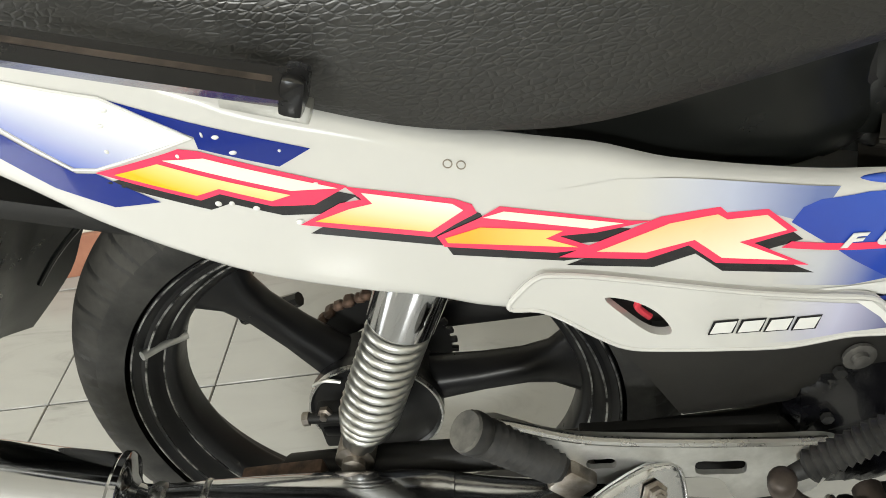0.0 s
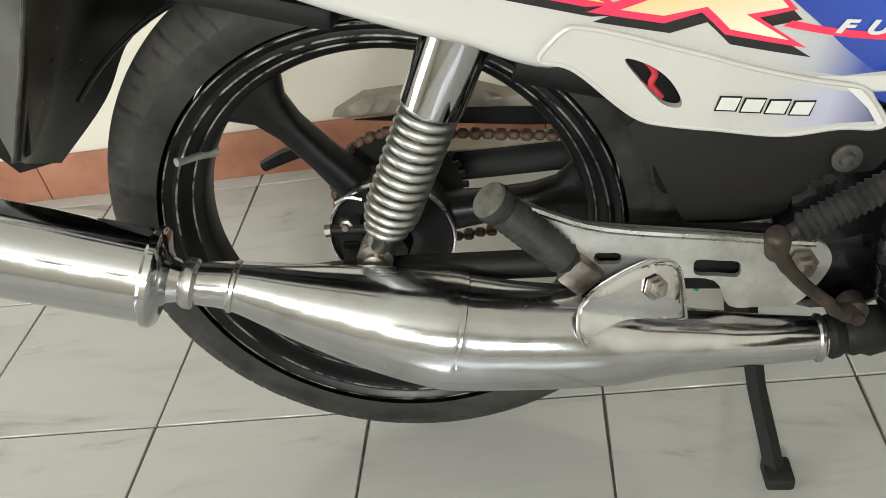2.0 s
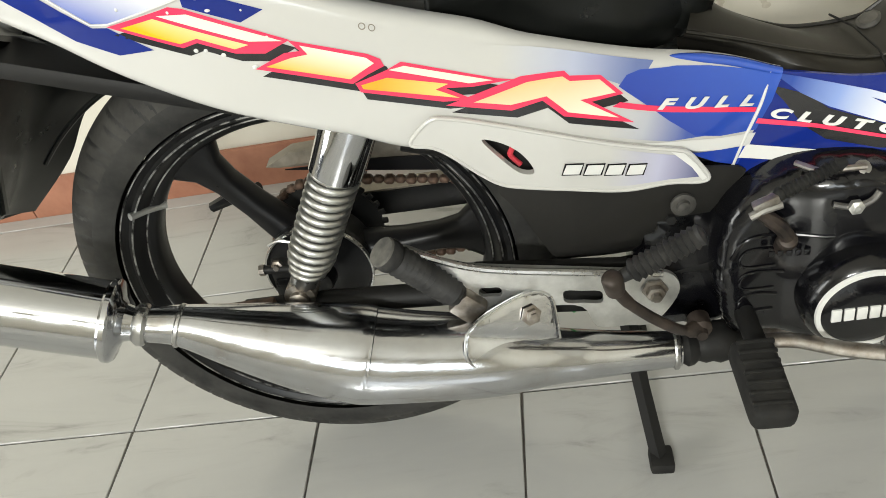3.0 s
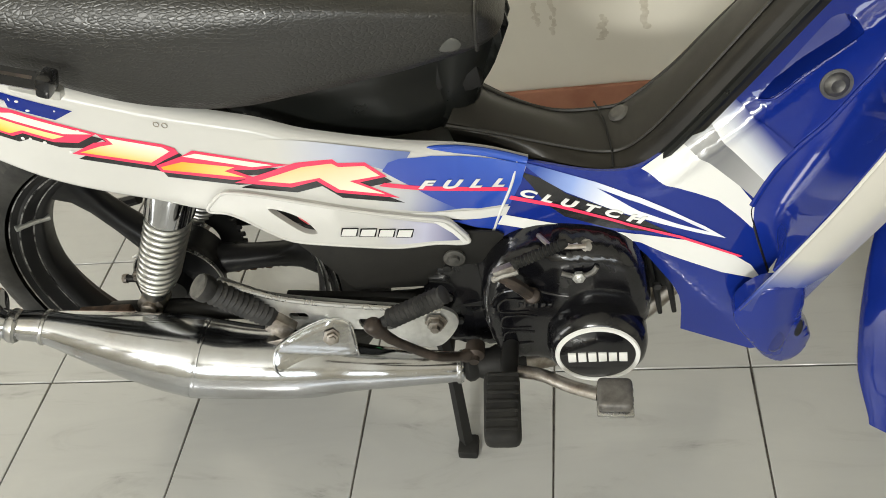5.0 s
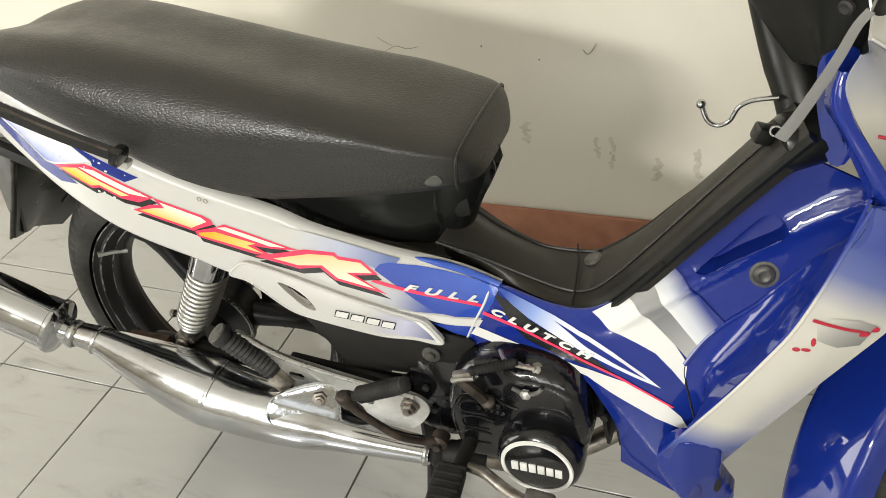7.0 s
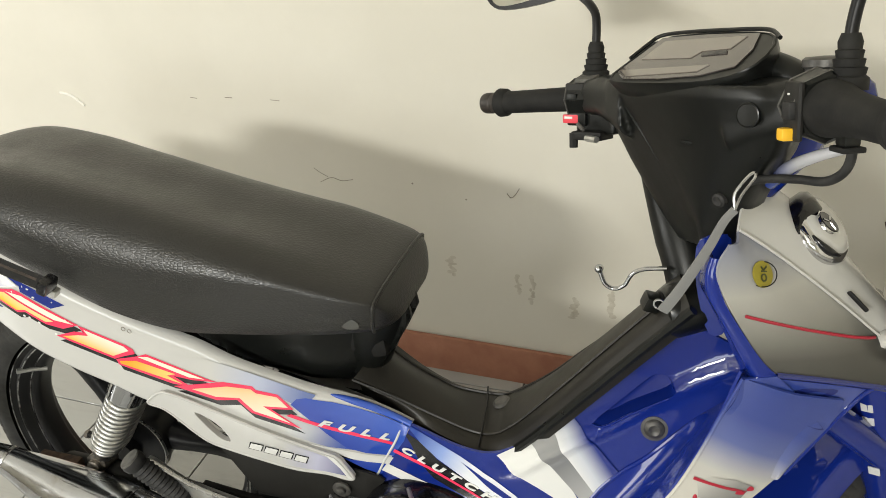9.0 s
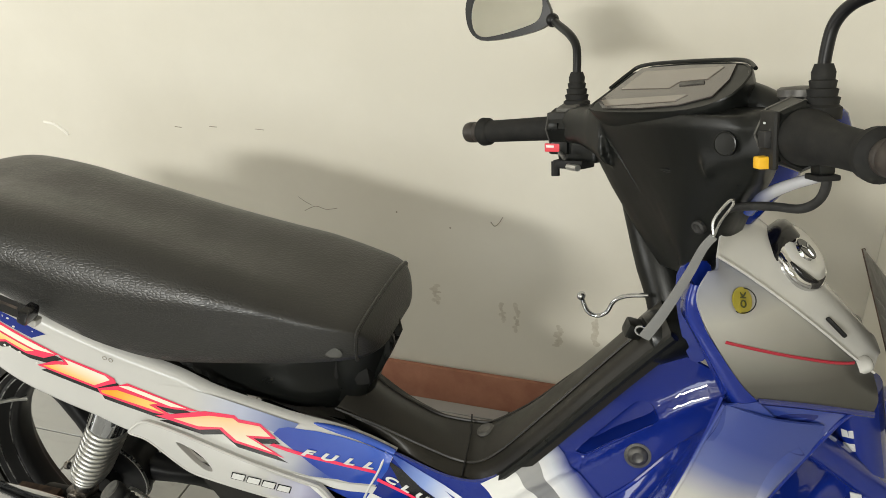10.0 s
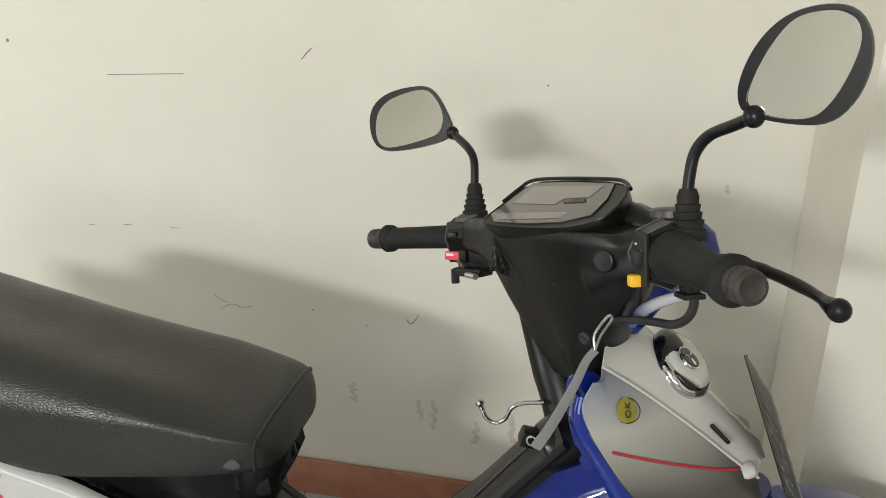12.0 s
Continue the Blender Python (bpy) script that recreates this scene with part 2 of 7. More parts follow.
def spline(points, n=6, closed=False):
    """A smooth curve through a few control points, of two or three coordinates."""
    p = [Vector(q) for q in points]
    k = len(p)
    out = []
    for i in range(k if closed else k - 1):
        a, b, c, d = (p[(i + j) % k] if closed else p[min(max(i + j, 0), k - 1)] for j in (-1, 0, 1, 2))
        for s in range(n):
            u = s / n
            out.append(0.5 * (2 * b + (c - a) * u + (2 * a - 5 * b + 4 * c - d) * u * u + (3 * b - a - 3 * c + d) * u ** 3))
    if not closed:
        out.append(p[-1])
    return out


def lerp_table(table, x):
    for (x0, y0), (x1, y1) in zip(table, table[1:]):
        if x <= x1:
            u = max(0.0, (x - x0) / (x1 - x0))
            return y0 + (y1 - y0) * u
    return table[-1][1]


def sm(u):
    u = min(1.0, max(0.0, u))
    return u * u * (3 - 2 * u)


def rings(bm, loops, closed=True, caps=(True, True)):
    """Skin a row of loops of equal length."""
    rows = [[bm.verts.new(p) for p in lp] for lp in loops]
    n = len(rows[0])
    for r0, r1 in zip(rows, rows[1:]):
        for i in range(n if closed else n - 1):
            j = (i + 1) % n
            bm.faces.new((r0[i], r0[j], r1[j], r1[i]))
    if closed and caps[0]:
        bm.faces.new(rows[0])
    if closed and caps[1]:
        bm.faces.new(rows[-1])
    return rows


def tube(points, radius, segs=12, bm=None, flat=1.0, caps=(True, True)):
    """A round bar along points; radius one number or one for each point; flat squashes it."""
    bm = bm or bmesh.new()
    p = [Vector(q) for q in points]
    rad = radius if isinstance(radius, (list, tuple)) else [radius] * len(p)
    loops, side = [], None
    for i, q in enumerate(p):
        d = (p[min(i + 1, len(p) - 1)] - p[max(i - 1, 0)]).normalized()
        if side is None:
            side = d.cross(Vector((0, 0, 1)) if abs(d.z) < 0.9 else Vector((1, 0, 0))).normalized()
        side = (side - d * side.dot(d)).normalized()
        up = side.cross(d)
        loops.append([q + rad[i] * (math.cos(a) * side + flat * math.sin(a) * up) for a in (2 * math.pi * k / segs for k in range(segs))])
    rings(bm, loops, True, caps)
    return bm


def lathe(profile, origin, axis, segs=32, bm=None):
    """Turned body: profile of (distance along axis, radius)."""
    bm = bm or bmesh.new()
    ax = Vector(axis).normalized()
    u = ax.cross(Vector((0, 0, 1)) if abs(ax.z) < 0.9 else Vector((1, 0, 0))).normalized()
    v = ax.cross(u)
    o = Vector(origin)
    loops = [[o + ax * h + max(r, 1e-4) * (math.cos(a) * u + math.sin(a) * v) for a in (2 * math.pi * k / segs for k in range(segs))] for h, r in profile]
    rings(bm, loops)
    return bm


def block(size, at, turn=(0, 0, 0), bevel=0.002, bm=None, segs=2):
    bm = bm or bmesh.new()
    made = bmesh.ops.create_cube(bm, size=1.0, matrix=pose(*at, *turn) @ Matrix.Diagonal((*size, 1)))["verts"]
    if bevel:
        edges = {e for v in made for e in v.link_edges}
        bmesh.ops.bevel(bm, geom=list(edges), offset=bevel, segments=segs, affect="EDGES", profile=0.6)
    return bm


def ball(radius, at, bm=None, scale=(1, 1, 1), u=14, v=9):
    bm = bm or bmesh.new()
    bmesh.ops.create_uvsphere(bm, u_segments=u, v_segments=v, radius=radius, matrix=Matrix.Translation(at) @ Matrix.Diagonal((*scale, 1)))
    return bm


def dense(outline, step):
    out = []
    for a, b in zip(outline, [*outline[1:], outline[0]]):
        n = max(1, round(math.dist(a, b) / step))
        out += [(a[0] + (b[0] - a[0]) * i / n, a[1] + (b[1] - a[1]) * i / n) for i in range(n)]
    return out


def sheet(outline, depth, thick=0.003, roll=0.0, holes=(), step=0.012):
    """A moulded panel: an outline in x and z, whose depth y is depth(x, z); roll turns its rim inwards."""
    bm = bmesh.new()
    loops = [dense([tuple(q) for q in lp], step) for lp in (outline, *holes)]
    edges = []
    for lp in loops:
        vs = [bm.verts.new((x, 0, z)) for x, z in lp]
        edges += [bm.edges.new((vs[i], vs[(i + 1) % len(vs)])) for i in range(len(vs))]
    bmesh.ops.triangle_fill(bm, edges=edges, use_beauty=True, use_dissolve=False, normal=(0, -1, 0))
    for axis in (0, 2):
        vals = [v.co[axis] for v in bm.verts]
        lo, hi = min(vals), max(vals)
        n = int((hi - lo) / step)
        for i in range(1, n + 1):
            co, no = [0, 0, 0], [0, 0, 0]
            co[axis], no[axis] = lo + (hi - lo) * i / (n + 1), 1
            bmesh.ops.bisect_plane(bm, geom=[*bm.verts, *bm.edges, *bm.faces], plane_co=co, plane_no=no, dist=1e-5)
    ra = np.array(loops[0])
    rb = np.roll(ra, -1, axis=0)
    rd = rb - ra
    rl = (rd ** 2).sum(1)
    for v in bm.verts:
        x, z = v.co.x, v.co.z
        y = depth(x, z)
        if roll:
            u = np.clip(((x - ra[:, 0]) * rd[:, 0] + (z - ra[:, 1]) * rd[:, 1]) / rl, 0, 1)
            d = float(np.min(np.hypot(ra[:, 0] + u * rd[:, 0] - x, ra[:, 1] + u * rd[:, 1] - z)))
            if d < roll:
                y += roll - math.sqrt(max(0.0, roll ** 2 - (roll - d) ** 2))
        v.co.y = y
    if thick:
        ext = bmesh.ops.extrude_face_region(bm, geom=list(bm.faces))["geom"]
        for v in ext:
            if isinstance(v, bmesh.types.BMVert):
                v.co.y += thick
    return bm


def mirrored(ob, name=None, drop=0.0):
    """The same part on the motorcycle's other side; drop hides it from the camera."""
    me = ob.data.copy()
    me.transform(Matrix.Translation((0, 2 * MID if ob.name in PLACED else 2 * YC - 0.026, -drop)) @ Matrix.Diagonal((1, -1, 1, 1)))
    me.flip_normals()
    o = new(name or ob.name.split(".")[0], me)
    o.parent, o.matrix_parent_inverse = ob.parent, ob.matrix_parent_inverse
    if ob.name in PLACED:
        PLACED.add(o.name)
    return o


def stood(ob):
    """Notes a part as drawn where it stands."""
    PLACED.add(ob.name)
    return ob


def letters(text, size, place, along, up, mat, parent, name="lettering", gap=1.0, slant=0.25, length=0.0, depth=None, lift=0.0022):
    """Raised lettering with the built-in font, as a mesh of its own."""
    cu = bpy.data.curves.new(name, "FONT")
    cu.body, cu.size, cu.extrude, cu.space_character, cu.shear, cu.offset = text, size, 0.0004, gap, slant, 0.0006 if size > 0.012 else 0.0001
    tmp = new("temporary_text", cu)
    me = bpy.data.meshes.new_from_object(tmp)
    bpy.data.objects.remove(tmp)
    bpy.data.curves.remove(cu)
    if length:
        xs = [v.co.x for v in me.vertices]
        me.transform(Matrix.Diagonal((length / (max(xs) - min(xs)), 1, 1, 1)))
    a, u = Vector(along).normalized(), Vector(up)
    n = a.cross(u).normalized()
    u = n.cross(a)
    m = Matrix((a, u, n)).transposed().to_4x4()
    m.translation = place
    high = [v.co.z for v in me.vertices]
    me.transform(m)
    if depth:
        for v, h in zip(me.vertices, high):
            v.co.y = depth(v.co.x, v.co.z) - lift - h
    me.materials.clear()
    me.materials.append(mat)
    ob = new(name, me)
    ob.parent = parent
    if parent.data is None:
        ob.matrix_parent_inverse = Matrix.Translation(-parent.location)
    return ob


def on_face(ob, x, z, lift=0.001):
    """The place on a part's outer face at a given x and z, a little proud of it, and the way it faces."""
    me = ob.data
    tree = BVHTree.FromPolygons([v.co for v in me.vertices], [p.vertices[:] for p in me.polygons])
    hit, n, i, d = tree.ray_cast(Vector((x, -0.6, z)), Vector((0, 1, 0)))
    if hit is None:
        hit, n, i, d = tree.find_nearest(Vector((x, -0.24, z)))
    if n.y > 0:
        n = -n
    return hit + n * lift, n


def framed(origin, u, v):
    """A matrix whose x and y lie along u and v."""
    u = Vector(u).normalized()
    n = u.cross(Vector(v)).normalized()
    m = Matrix((u, n.cross(u), n)).transposed().to_4x4()
    m.translation = origin
    return m

# ---------------------------------------------------------------- the room
WALL_Y, SIDE_X = 0.65, 1.59
X0, X1, Y0, TOP = -3.0, 3.2, -4.0, 2.9


def slab(name, lo, hi, mat, label="", category="", bevel=0.0, kind="structure"):
    size = [b - a for a, b in zip(lo, hi)]
    ob = link(name, block(size, [(a + b) / 2 for a, b in zip(lo, hi)], bevel=bevel), mat)
    return tagged(ob, label, category, kind=kind)


wall_north = slab("wall_north", (X0, WALL_Y, -0.02), (X1, WALL_Y + 0.15, TOP), M_wall, "cream painted plaster wall with scuffs and shoe marks", "wall")
slab("pillar", (SIDE_X, 0.315, -0.02), (X1, WALL_Y - 0.002, TOP), M_wall, "cream painted projecting pillar beside the wall", "pillar")
# walls out of view; their window and west opening are assumed, to suit the lamps
slab("wall_west", (X0 - 0.15, -0.6, -0.02), (X0, WALL_Y + 0.15, TOP), M_wall, "cream painted plaster side wall", "wall")
slab("wall_west_far", (X0 - 0.15, Y0, -0.02), (X0, -2.0, TOP), M_wall, "cream painted plaster side wall", "wall")
slab("wall_west_lintel", (X0 - 0.15, -2.0, 2.3), (X0, -0.6, TOP), M_wall, "cream painted lintel over the assumed west opening", "wall")
slab("wall_east", (X1, Y0, -0.02), (X1 + 0.15, WALL_Y + 0.15, TOP), M_wall, "cream painted plaster side wall", "wall")
slab("ceiling", (X0, Y0, TOP), (X1, WALL_Y, TOP + 0.1), M_ceiling, "plain white painted ceiling", "ceiling")
slab("wall_south_west", (X0, Y0 - 0.15, -0.02), (-0.35, Y0, TOP), M_wall, "cream painted plaster front wall", "wall")
slab("wall_south_east", (2.15, Y0 - 0.15, -0.02), (X1, Y0, TOP), M_wall, "cream painted plaster front wall", "wall")
slab("wall_south", (-0.35, Y0 - 0.15, -0.02), (2.15, Y0, 1.05), M_wall, "cream painted wall under the assumed front window", "wall")
slab("wall_south_pier", (-0.35, Y0 - 0.15, 1.05), (0.25, Y0, 2.2), M_wall, "cream painted pier beside the assumed front window", "wall")
slab("wall_south_transom", (0.25, Y0 - 0.15, 1.95), (2.15, Y0, 2.2), M_wall, "cream painted transom over the assumed front window", "wall")
slab("wall_south_lintel", (0.45, Y0 - 0.15, 2.2), (2.15, Y0, TOP), M_wall, "cream painted lintel beside the fanlight", "wall")
slab("wall_south_head", (-0.35, Y0 - 0.15, 2.45), (0.45, Y0, TOP), M_wall, "cream painted wall over the fanlight", "wall")
slab("ground", (-40, -60, -0.12), (40, 30, -0.03), M_grout, "dull grey ground outside", "ground")
floor = slab("floor", (X0, Y0, -0.03), (X1, WALL_Y, -0.0035), M_grout, "floor of glossy white marbled tiles with dark grout", "floor")
skirting = slab("baseboard", (X0, WALL_Y - 0.004, 0.0), (SIDE_X, WALL_Y - 0.0005, 0.092), M_grout, "terracotta tile skirting along the wall", "skirting")


def marks():
    """Scuffs, scratches and shoe marks on the wall."""
    def stroke(pts, r, mat, name="scuff_mark"):
        part(name, tube([(x, WALL_Y - 0.0004, z) for x, z in spline(pts, 5)], r, 6, flat=1.0), mat, wall_north)
    stroke([(0.658, 1.019), (0.670, 1.032), (0.680, 1.041)], 0.001, M_scuff)
    stroke([(0.235, 0.972), (0.31, 0.976), (0.406, 0.981)], 0.0008, M_scuff)
    stroke([(0.855, 0.484), (0.863, 0.475), (0.872, 0.482), (0.881, 0.498)], 0.0009, M_scuff)
    stroke([(0.427, 0.462), (0.455, 0.476), (0.48, 0.471), (0.507, 0.477)], 0.0006, M_scuff)
    stroke([(0.415, 0.495), (0.428, 0.486), (0.447, 0.477)], 0.0005, M_scuff)
    stroke([(0.129, 0.637), (0.146, 0.636)], 0.0007, M_scuff)
    stroke([(0.218, 0.644), (0.236, 0.644)], 0.0008, M_scuff)
    stroke([(0.33, 0.647), (0.352, 0.6465)], 0.0006, M_scuff)
    stroke([(-0.228, 0.621), (-0.20, 0.617), (-0.182, 0.606), (-0.166, 0.594)], 0.0035, M_pale, "paint_chip")
    for x, z, s in ((0.646, 0.483, 0.0022), (0.766, 0.459, 0.002), (0.014, 1.033, 0.004), (1.13, 0.99, 0.002)):
        part("scuff_mark", ball(s, (x, WALL_Y, z), scale=(1, 0.15, 1)), M_scuff, wall_north)
    rng = random.Random(5)
    for x, z, w, h in ((1.46, 0.818, 0.009, 0.014), (0.880, 0.263, 0.012, 0.045), (0.912, 0.254, 0.012, 0.065), (0.728, 0.289, 0.02, 0.045), (1.006, 0.222, 0.018, 0.05), (1.085, 0.245, 0.016, 0.06)):
        bm = bmesh.new()
        for i in range(9):
            ball(0.5, (x + rng.uniform(-w, w) * 0.3, WALL_Y, z + h * (i / 8 - 0.5)), bm, (w * rng.uniform(0.5, 1.1), 0.0006, h * 0.25 * rng.uniform(0.5, 1)), 10, 6)
        part("shoe_mark", bm, M_smudge, wall_north)


marks()

# ---------------------------------------------------------------- the motorcycle
bike = tagged(new("motorcycle"), "blue and white underbone motorcycle on its centre stand, steering turned", "motorcycle")
bike.location = ROOT
PLACED = set()  # parts that are drawn where they stand in the room
MID = -0.027  # the middle plane of the motorcycle as it stands


def flank(x, z):
    """Depth of the right-hand flank, from the tail to the leg shield."""
    zc = 0.69 - 0.317 * (x - 0.3)
    v = (z - zc) / 0.08
    tail = -0.158 + 0.09 * (z - zc) + 0.005 * min(v * v, 3) + 0.8 * max(0.0, 0.45 - x) ** 2
    front = -0.152 - 0.025 * sm((0.50 - z) / 0.15) * sm((x - 0.95) / 0.2) + 0.022 * sm((z - 0.48) / 0.14) * sm((x - 0.98) / 0.14)
    u = sm((x - 0.84) / 0.1)
    return tail * (1 - u) + front * u


def decal(name, outline, mat, parent, lift=0.001, depth=flank, label="", step=0.012, smooth=False):
    line = [tuple(p) for p in (spline(outline, 5, True) if smooth else outline)]
    return part(name, sheet(line, lambda x, z: depth(x, z) - lift, thick=0, step=step), mat, parent, label)


# tail panel
tail_top = [(0.03, 0.80), (0.14, 0.815), (0.22, 0.795), (0.30, 0.765), (0.38, 0.735), (0.445, 0.703), (0.50, 0.68), (0.55, 0.66), (0.60, 0.643), (0.64, 0.630), (0.68, 0.612), (0.72, 0.600), (0.77, 0.588), (0.82, 0.576), (0.865, 0.561), (0.911, 0.541)]


def between(pts, n):
    """n + 1 places evenly along a curve."""
    c = spline(pts, 10)
    s = [0.0]
    for a, b in zip(c, c[1:]):
        s.append(s[-1] + (b - a).length)
    out = []
    for k in range(n + 1):
        d = s[-1] * k / n
        i = next((i for i in range(len(s) - 1) if s[i + 1] >= d - 1e-9), len(s) - 2)
        out.append(c[i].lerp(c[i + 1], (d - s[i]) / max(1e-9, s[i + 1] - s[i])))
    return out


def strip(top, low, depth, thick=0.003, roll=0.012, n=90, m=22):
    """A moulded panel between an upper and a lower edge line, both rolled inwards."""
    bm = bmesh.new()
    rows = []
    for a, b in zip(between(top, n), between(low, n)):
        w = (b - a).length
        ends = [roll * (1 - math.cos(math.pi / 2 * k / 5)) for k in range(5)]
        ds = ends + [roll + (w - 2 * roll) * k / m for k in range(m + 1)] + [w - e for e in reversed(ends)] if w > 2.2 * roll else [w * k / (m + 10) for k in range(m + 11)]
        row = []
        for d in ds:
            p = a.lerp(b, d / w)
            e = min(d, w - d)
            y = depth(p.x, p.y) + (roll - math.sqrt(max(0.0, roll ** 2 - (roll - e) ** 2)) if e < roll else 0.0)
            row.append((p.x, y, p.y))
        rows.append(row)
    rings(bm, rows, closed=False)
    ext = bmesh.ops.extrude_face_region(bm, geom=list(bm.faces))["geom"]
    for v in ext:
        if isinstance(v, bmesh.types.BMVert):
            v.co.y += thick
    return bm


tail_bottom = [(0.03, 0.75), (0.10, 0.72), (0.18, 0.69), (0.25, 0.66), (0.30, 0.63), (0.343, 0.606), (0.40, 0.577), (0.465, 0.551), (0.512, 0.535), (0.545, 0.52), (0.575, 0.513), (0.61, 0.52), (0.66, 0.516), (0.714, 0.503), (0.78, 0.487), (0.82, 0.474), (0.867, 0.445)]
tail = part("tail_panel", strip(tail_top, tail_bottom, flank), M_white, bike, "glossy white tail panel with a graphic of pink, yellow and blue shards")
mirrored(tail, drop=0.03)

# lower side panel with a vent
lower_line = spline([(0.565, 0.527), (0.575, 0.541), (0.588, 0.551), (0.60, 0.551), (0.631, 0.543), (0.714, 0.515), (0.77, 0.50), (0.812, 0.490), (0.826, 0.474), (0.836, 0.456), (0.826, 0.452), (0.798, 0.456), (0.756, 0.452), (0.712, 0.457), (0.664, 0.465), (0.64, 0.472), (0.621, 0.488), (0.599, 0.511), (0.584, 0.522)], 4, True)
vent_line = spline([(0.630, 0.525), (0.648, 0.519), (0.663, 0.506), (0.672, 0.489), (0.671, 0.481), (0.658, 0.485), (0.642, 0.505)], 4, True)


def lower_depth(x, z):
    return flank(x, z) - 0.008


lower = part("side_panel", sheet(lower_line, lower_depth, 0.008, 0.0, [vent_line], step=0.008), M_white, bike, "white side panel with a teardrop vent")
mirrored(lower)
part("panel_edge", tube([(p[0], lower_depth(p[0], p[1]) + 0.001, p[1]) for p in lower_line + lower_line[:1]], 0.0022, 8), M_white, lower)
part("vent_liner", sheet(spline([(0.615, 0.535), (0.665, 0.525), (0.69, 0.48), (0.66, 0.47), (0.63, 0.49)], 4, True), lambda x, z: -0.142, 0.003), M_dark, bike)
part("battery_lead", tube(spline([(0.632, -0.147, 0.523), (0.645, -0.149, 0.517), (0.655, -0.148, 0.503), (0.652, -0.147, 0.492), (0.66, -0.147, 0.48)], 6), 0.0028, 8), M_red, bike, "red battery lead behind the vent")
dark_line = spline([(0.640, 0.475), (0.652, 0.43), (0.683, 0.349), (0.695, 0.341), (0.737, 0.337), (0.775, 0.348), (0.815, 0.370), (0.838, 0.396), (0.860, 0.430), (0.868, 0.455), (0.76, 0.468)], 4, True)
guard = part("lower_guard", sheet(dark_line, lambda x, z: -0.146 - 0.012 * sm((z - 0.36) / 0.1) + 0.03 * sm((0.37 - z) / 0.05), 0.003, 0.0, step=0.01), M_matte, bike, "matt black lower side guard")
mirrored(guard)
part("guard_bolt", lathe([(0, 0.013), (0.003, 0.013), (0.004, 0.009), (0.0035, 0.007), (0.007, 0.006), (0.0075, 0.002)], (0.812, -0.157, 0.420), (0, -1, 0), 20), M_darksteel, bike, "dull washer and bolt")

def hoop2(x, z):
    """A faint round trace of an old sticker."""
    pts = [(x + 0.0027 * math.cos(a), flank(x, z) - 0.0008, z + 0.0030 * math.sin(a)) for a in (2 * math.pi * k / 16 for k in range(17))]
    return tube(pts, 0.0004, 5)


# printed graphic on the tail
P_yellow = blend_paint("yellow_to_cream", [(0.15, (0.85, 0.42, 0.01)), (0.9, (0.82, 0.72, 0.45))], (0.42, 0, 0.664), (0.44, 0, 0.698))
P_cream = material("cream_print", (0.80, 0.74, 0.60), 0.22, coat=0.5)
P_orange = blend_paint("peach_to_cream", [(0.1, (0.82, 0.5, 0.24)), (0.9, (0.8, 0.72, 0.56))], (0.70, 0, 0.586), (0.70, 0, 0.535))
P_gold = blend_paint("gold_to_white", [(0.1, (0.85, 0.42, 0.01)), (0.8, (0.8, 0.76, 0.66))], (0.51, 0, 0.621), (0.53, 0, 0.655))
P_gold_low = blend_paint("gold_to_orange", [(0.1, (0.85, 0.36, 0.02)), (0.9, (0.84, 0.56, 0.16))], (0.545, 0, 0.603), (0.612, 0, 0.588))
P_fade = blend_paint("white_to_blue", [(0.05, (0.05, 0.10, 0.42)), (0.75, (0.72, 0.72, 0.72))], (0.33, 0, 0.697), (0.36, 0, 0.757))
P_haze = blend_paint("white_to_slate", [(0.1, WHITE), (0.55, (0.4, 0.43, 0.55)), (0.95, (0.12, 0.16, 0.34))], (0.64, 0, 0.6), (0.78, 0, 0.575))
P_haze_mid = blend_paint("white_to_blue_mist", [(0.0, WHITE), (0.45, (0.42, 0.43, 0.48)), (1.0, (0.05, 0.09, 0.34))], (0.745, 0, 0.53), (0.822, 0, 0.512))
P_haze_low = blend_paint("white_to_indigo", [(0.05, WHITE), (0.5, (0.42, 0.42, 0.55)), (0.95, NAVY)], (0.735, 0, 0.49), (0.845, 0, 0.472))
P_blue = blend_paint("royal_blue_print", [(0.0, (0.012, 0.035, 0.30)), (1.0, (0.03, 0.09, 0.45))], (0.78, 0, 0.50), (0.86, 0, 0.57))


def shard(outer, inner, shadow):
    drop = [(x + 0.004, z - 0.008) for x, z in outer]
    if shadow:
        decal("graphic_shadow", drop, M_black_print, tail, 0.0006)
    decal("graphic_shard", outer, M_pink, tail, 0.0011)
    for line, mat in inner:
        decal("graphic_fill", line, mat, tail, 0.0016)


decal("graphic_field", [(0.175, 0.775), (0.288, 0.738), (0.351, 0.722), (0.400, 0.689), (0.327, 0.676), (0.311, 0.677), (0.271, 0.706), (0.19, 0.745)], P_fade, tail, 0.0006)
decal("graphic_band", [(0.351, 0.722), (0.468, 0.670), (0.446, 0.662), (0.401, 0.682), (0.401, 0.690)], M_blue, tail, 0.0006)
decal("graphic_band", [(0.19, 0.741), (0.269, 0.702), (0.285, 0.690), (0.310, 0.673), (0.325, 0.672), (0.361, 0.648), (0.326, 0.646), (0.288, 0.662), (0.254, 0.686), (0.185, 0.73)], M_blue, tail, 0.0006, smooth=False)
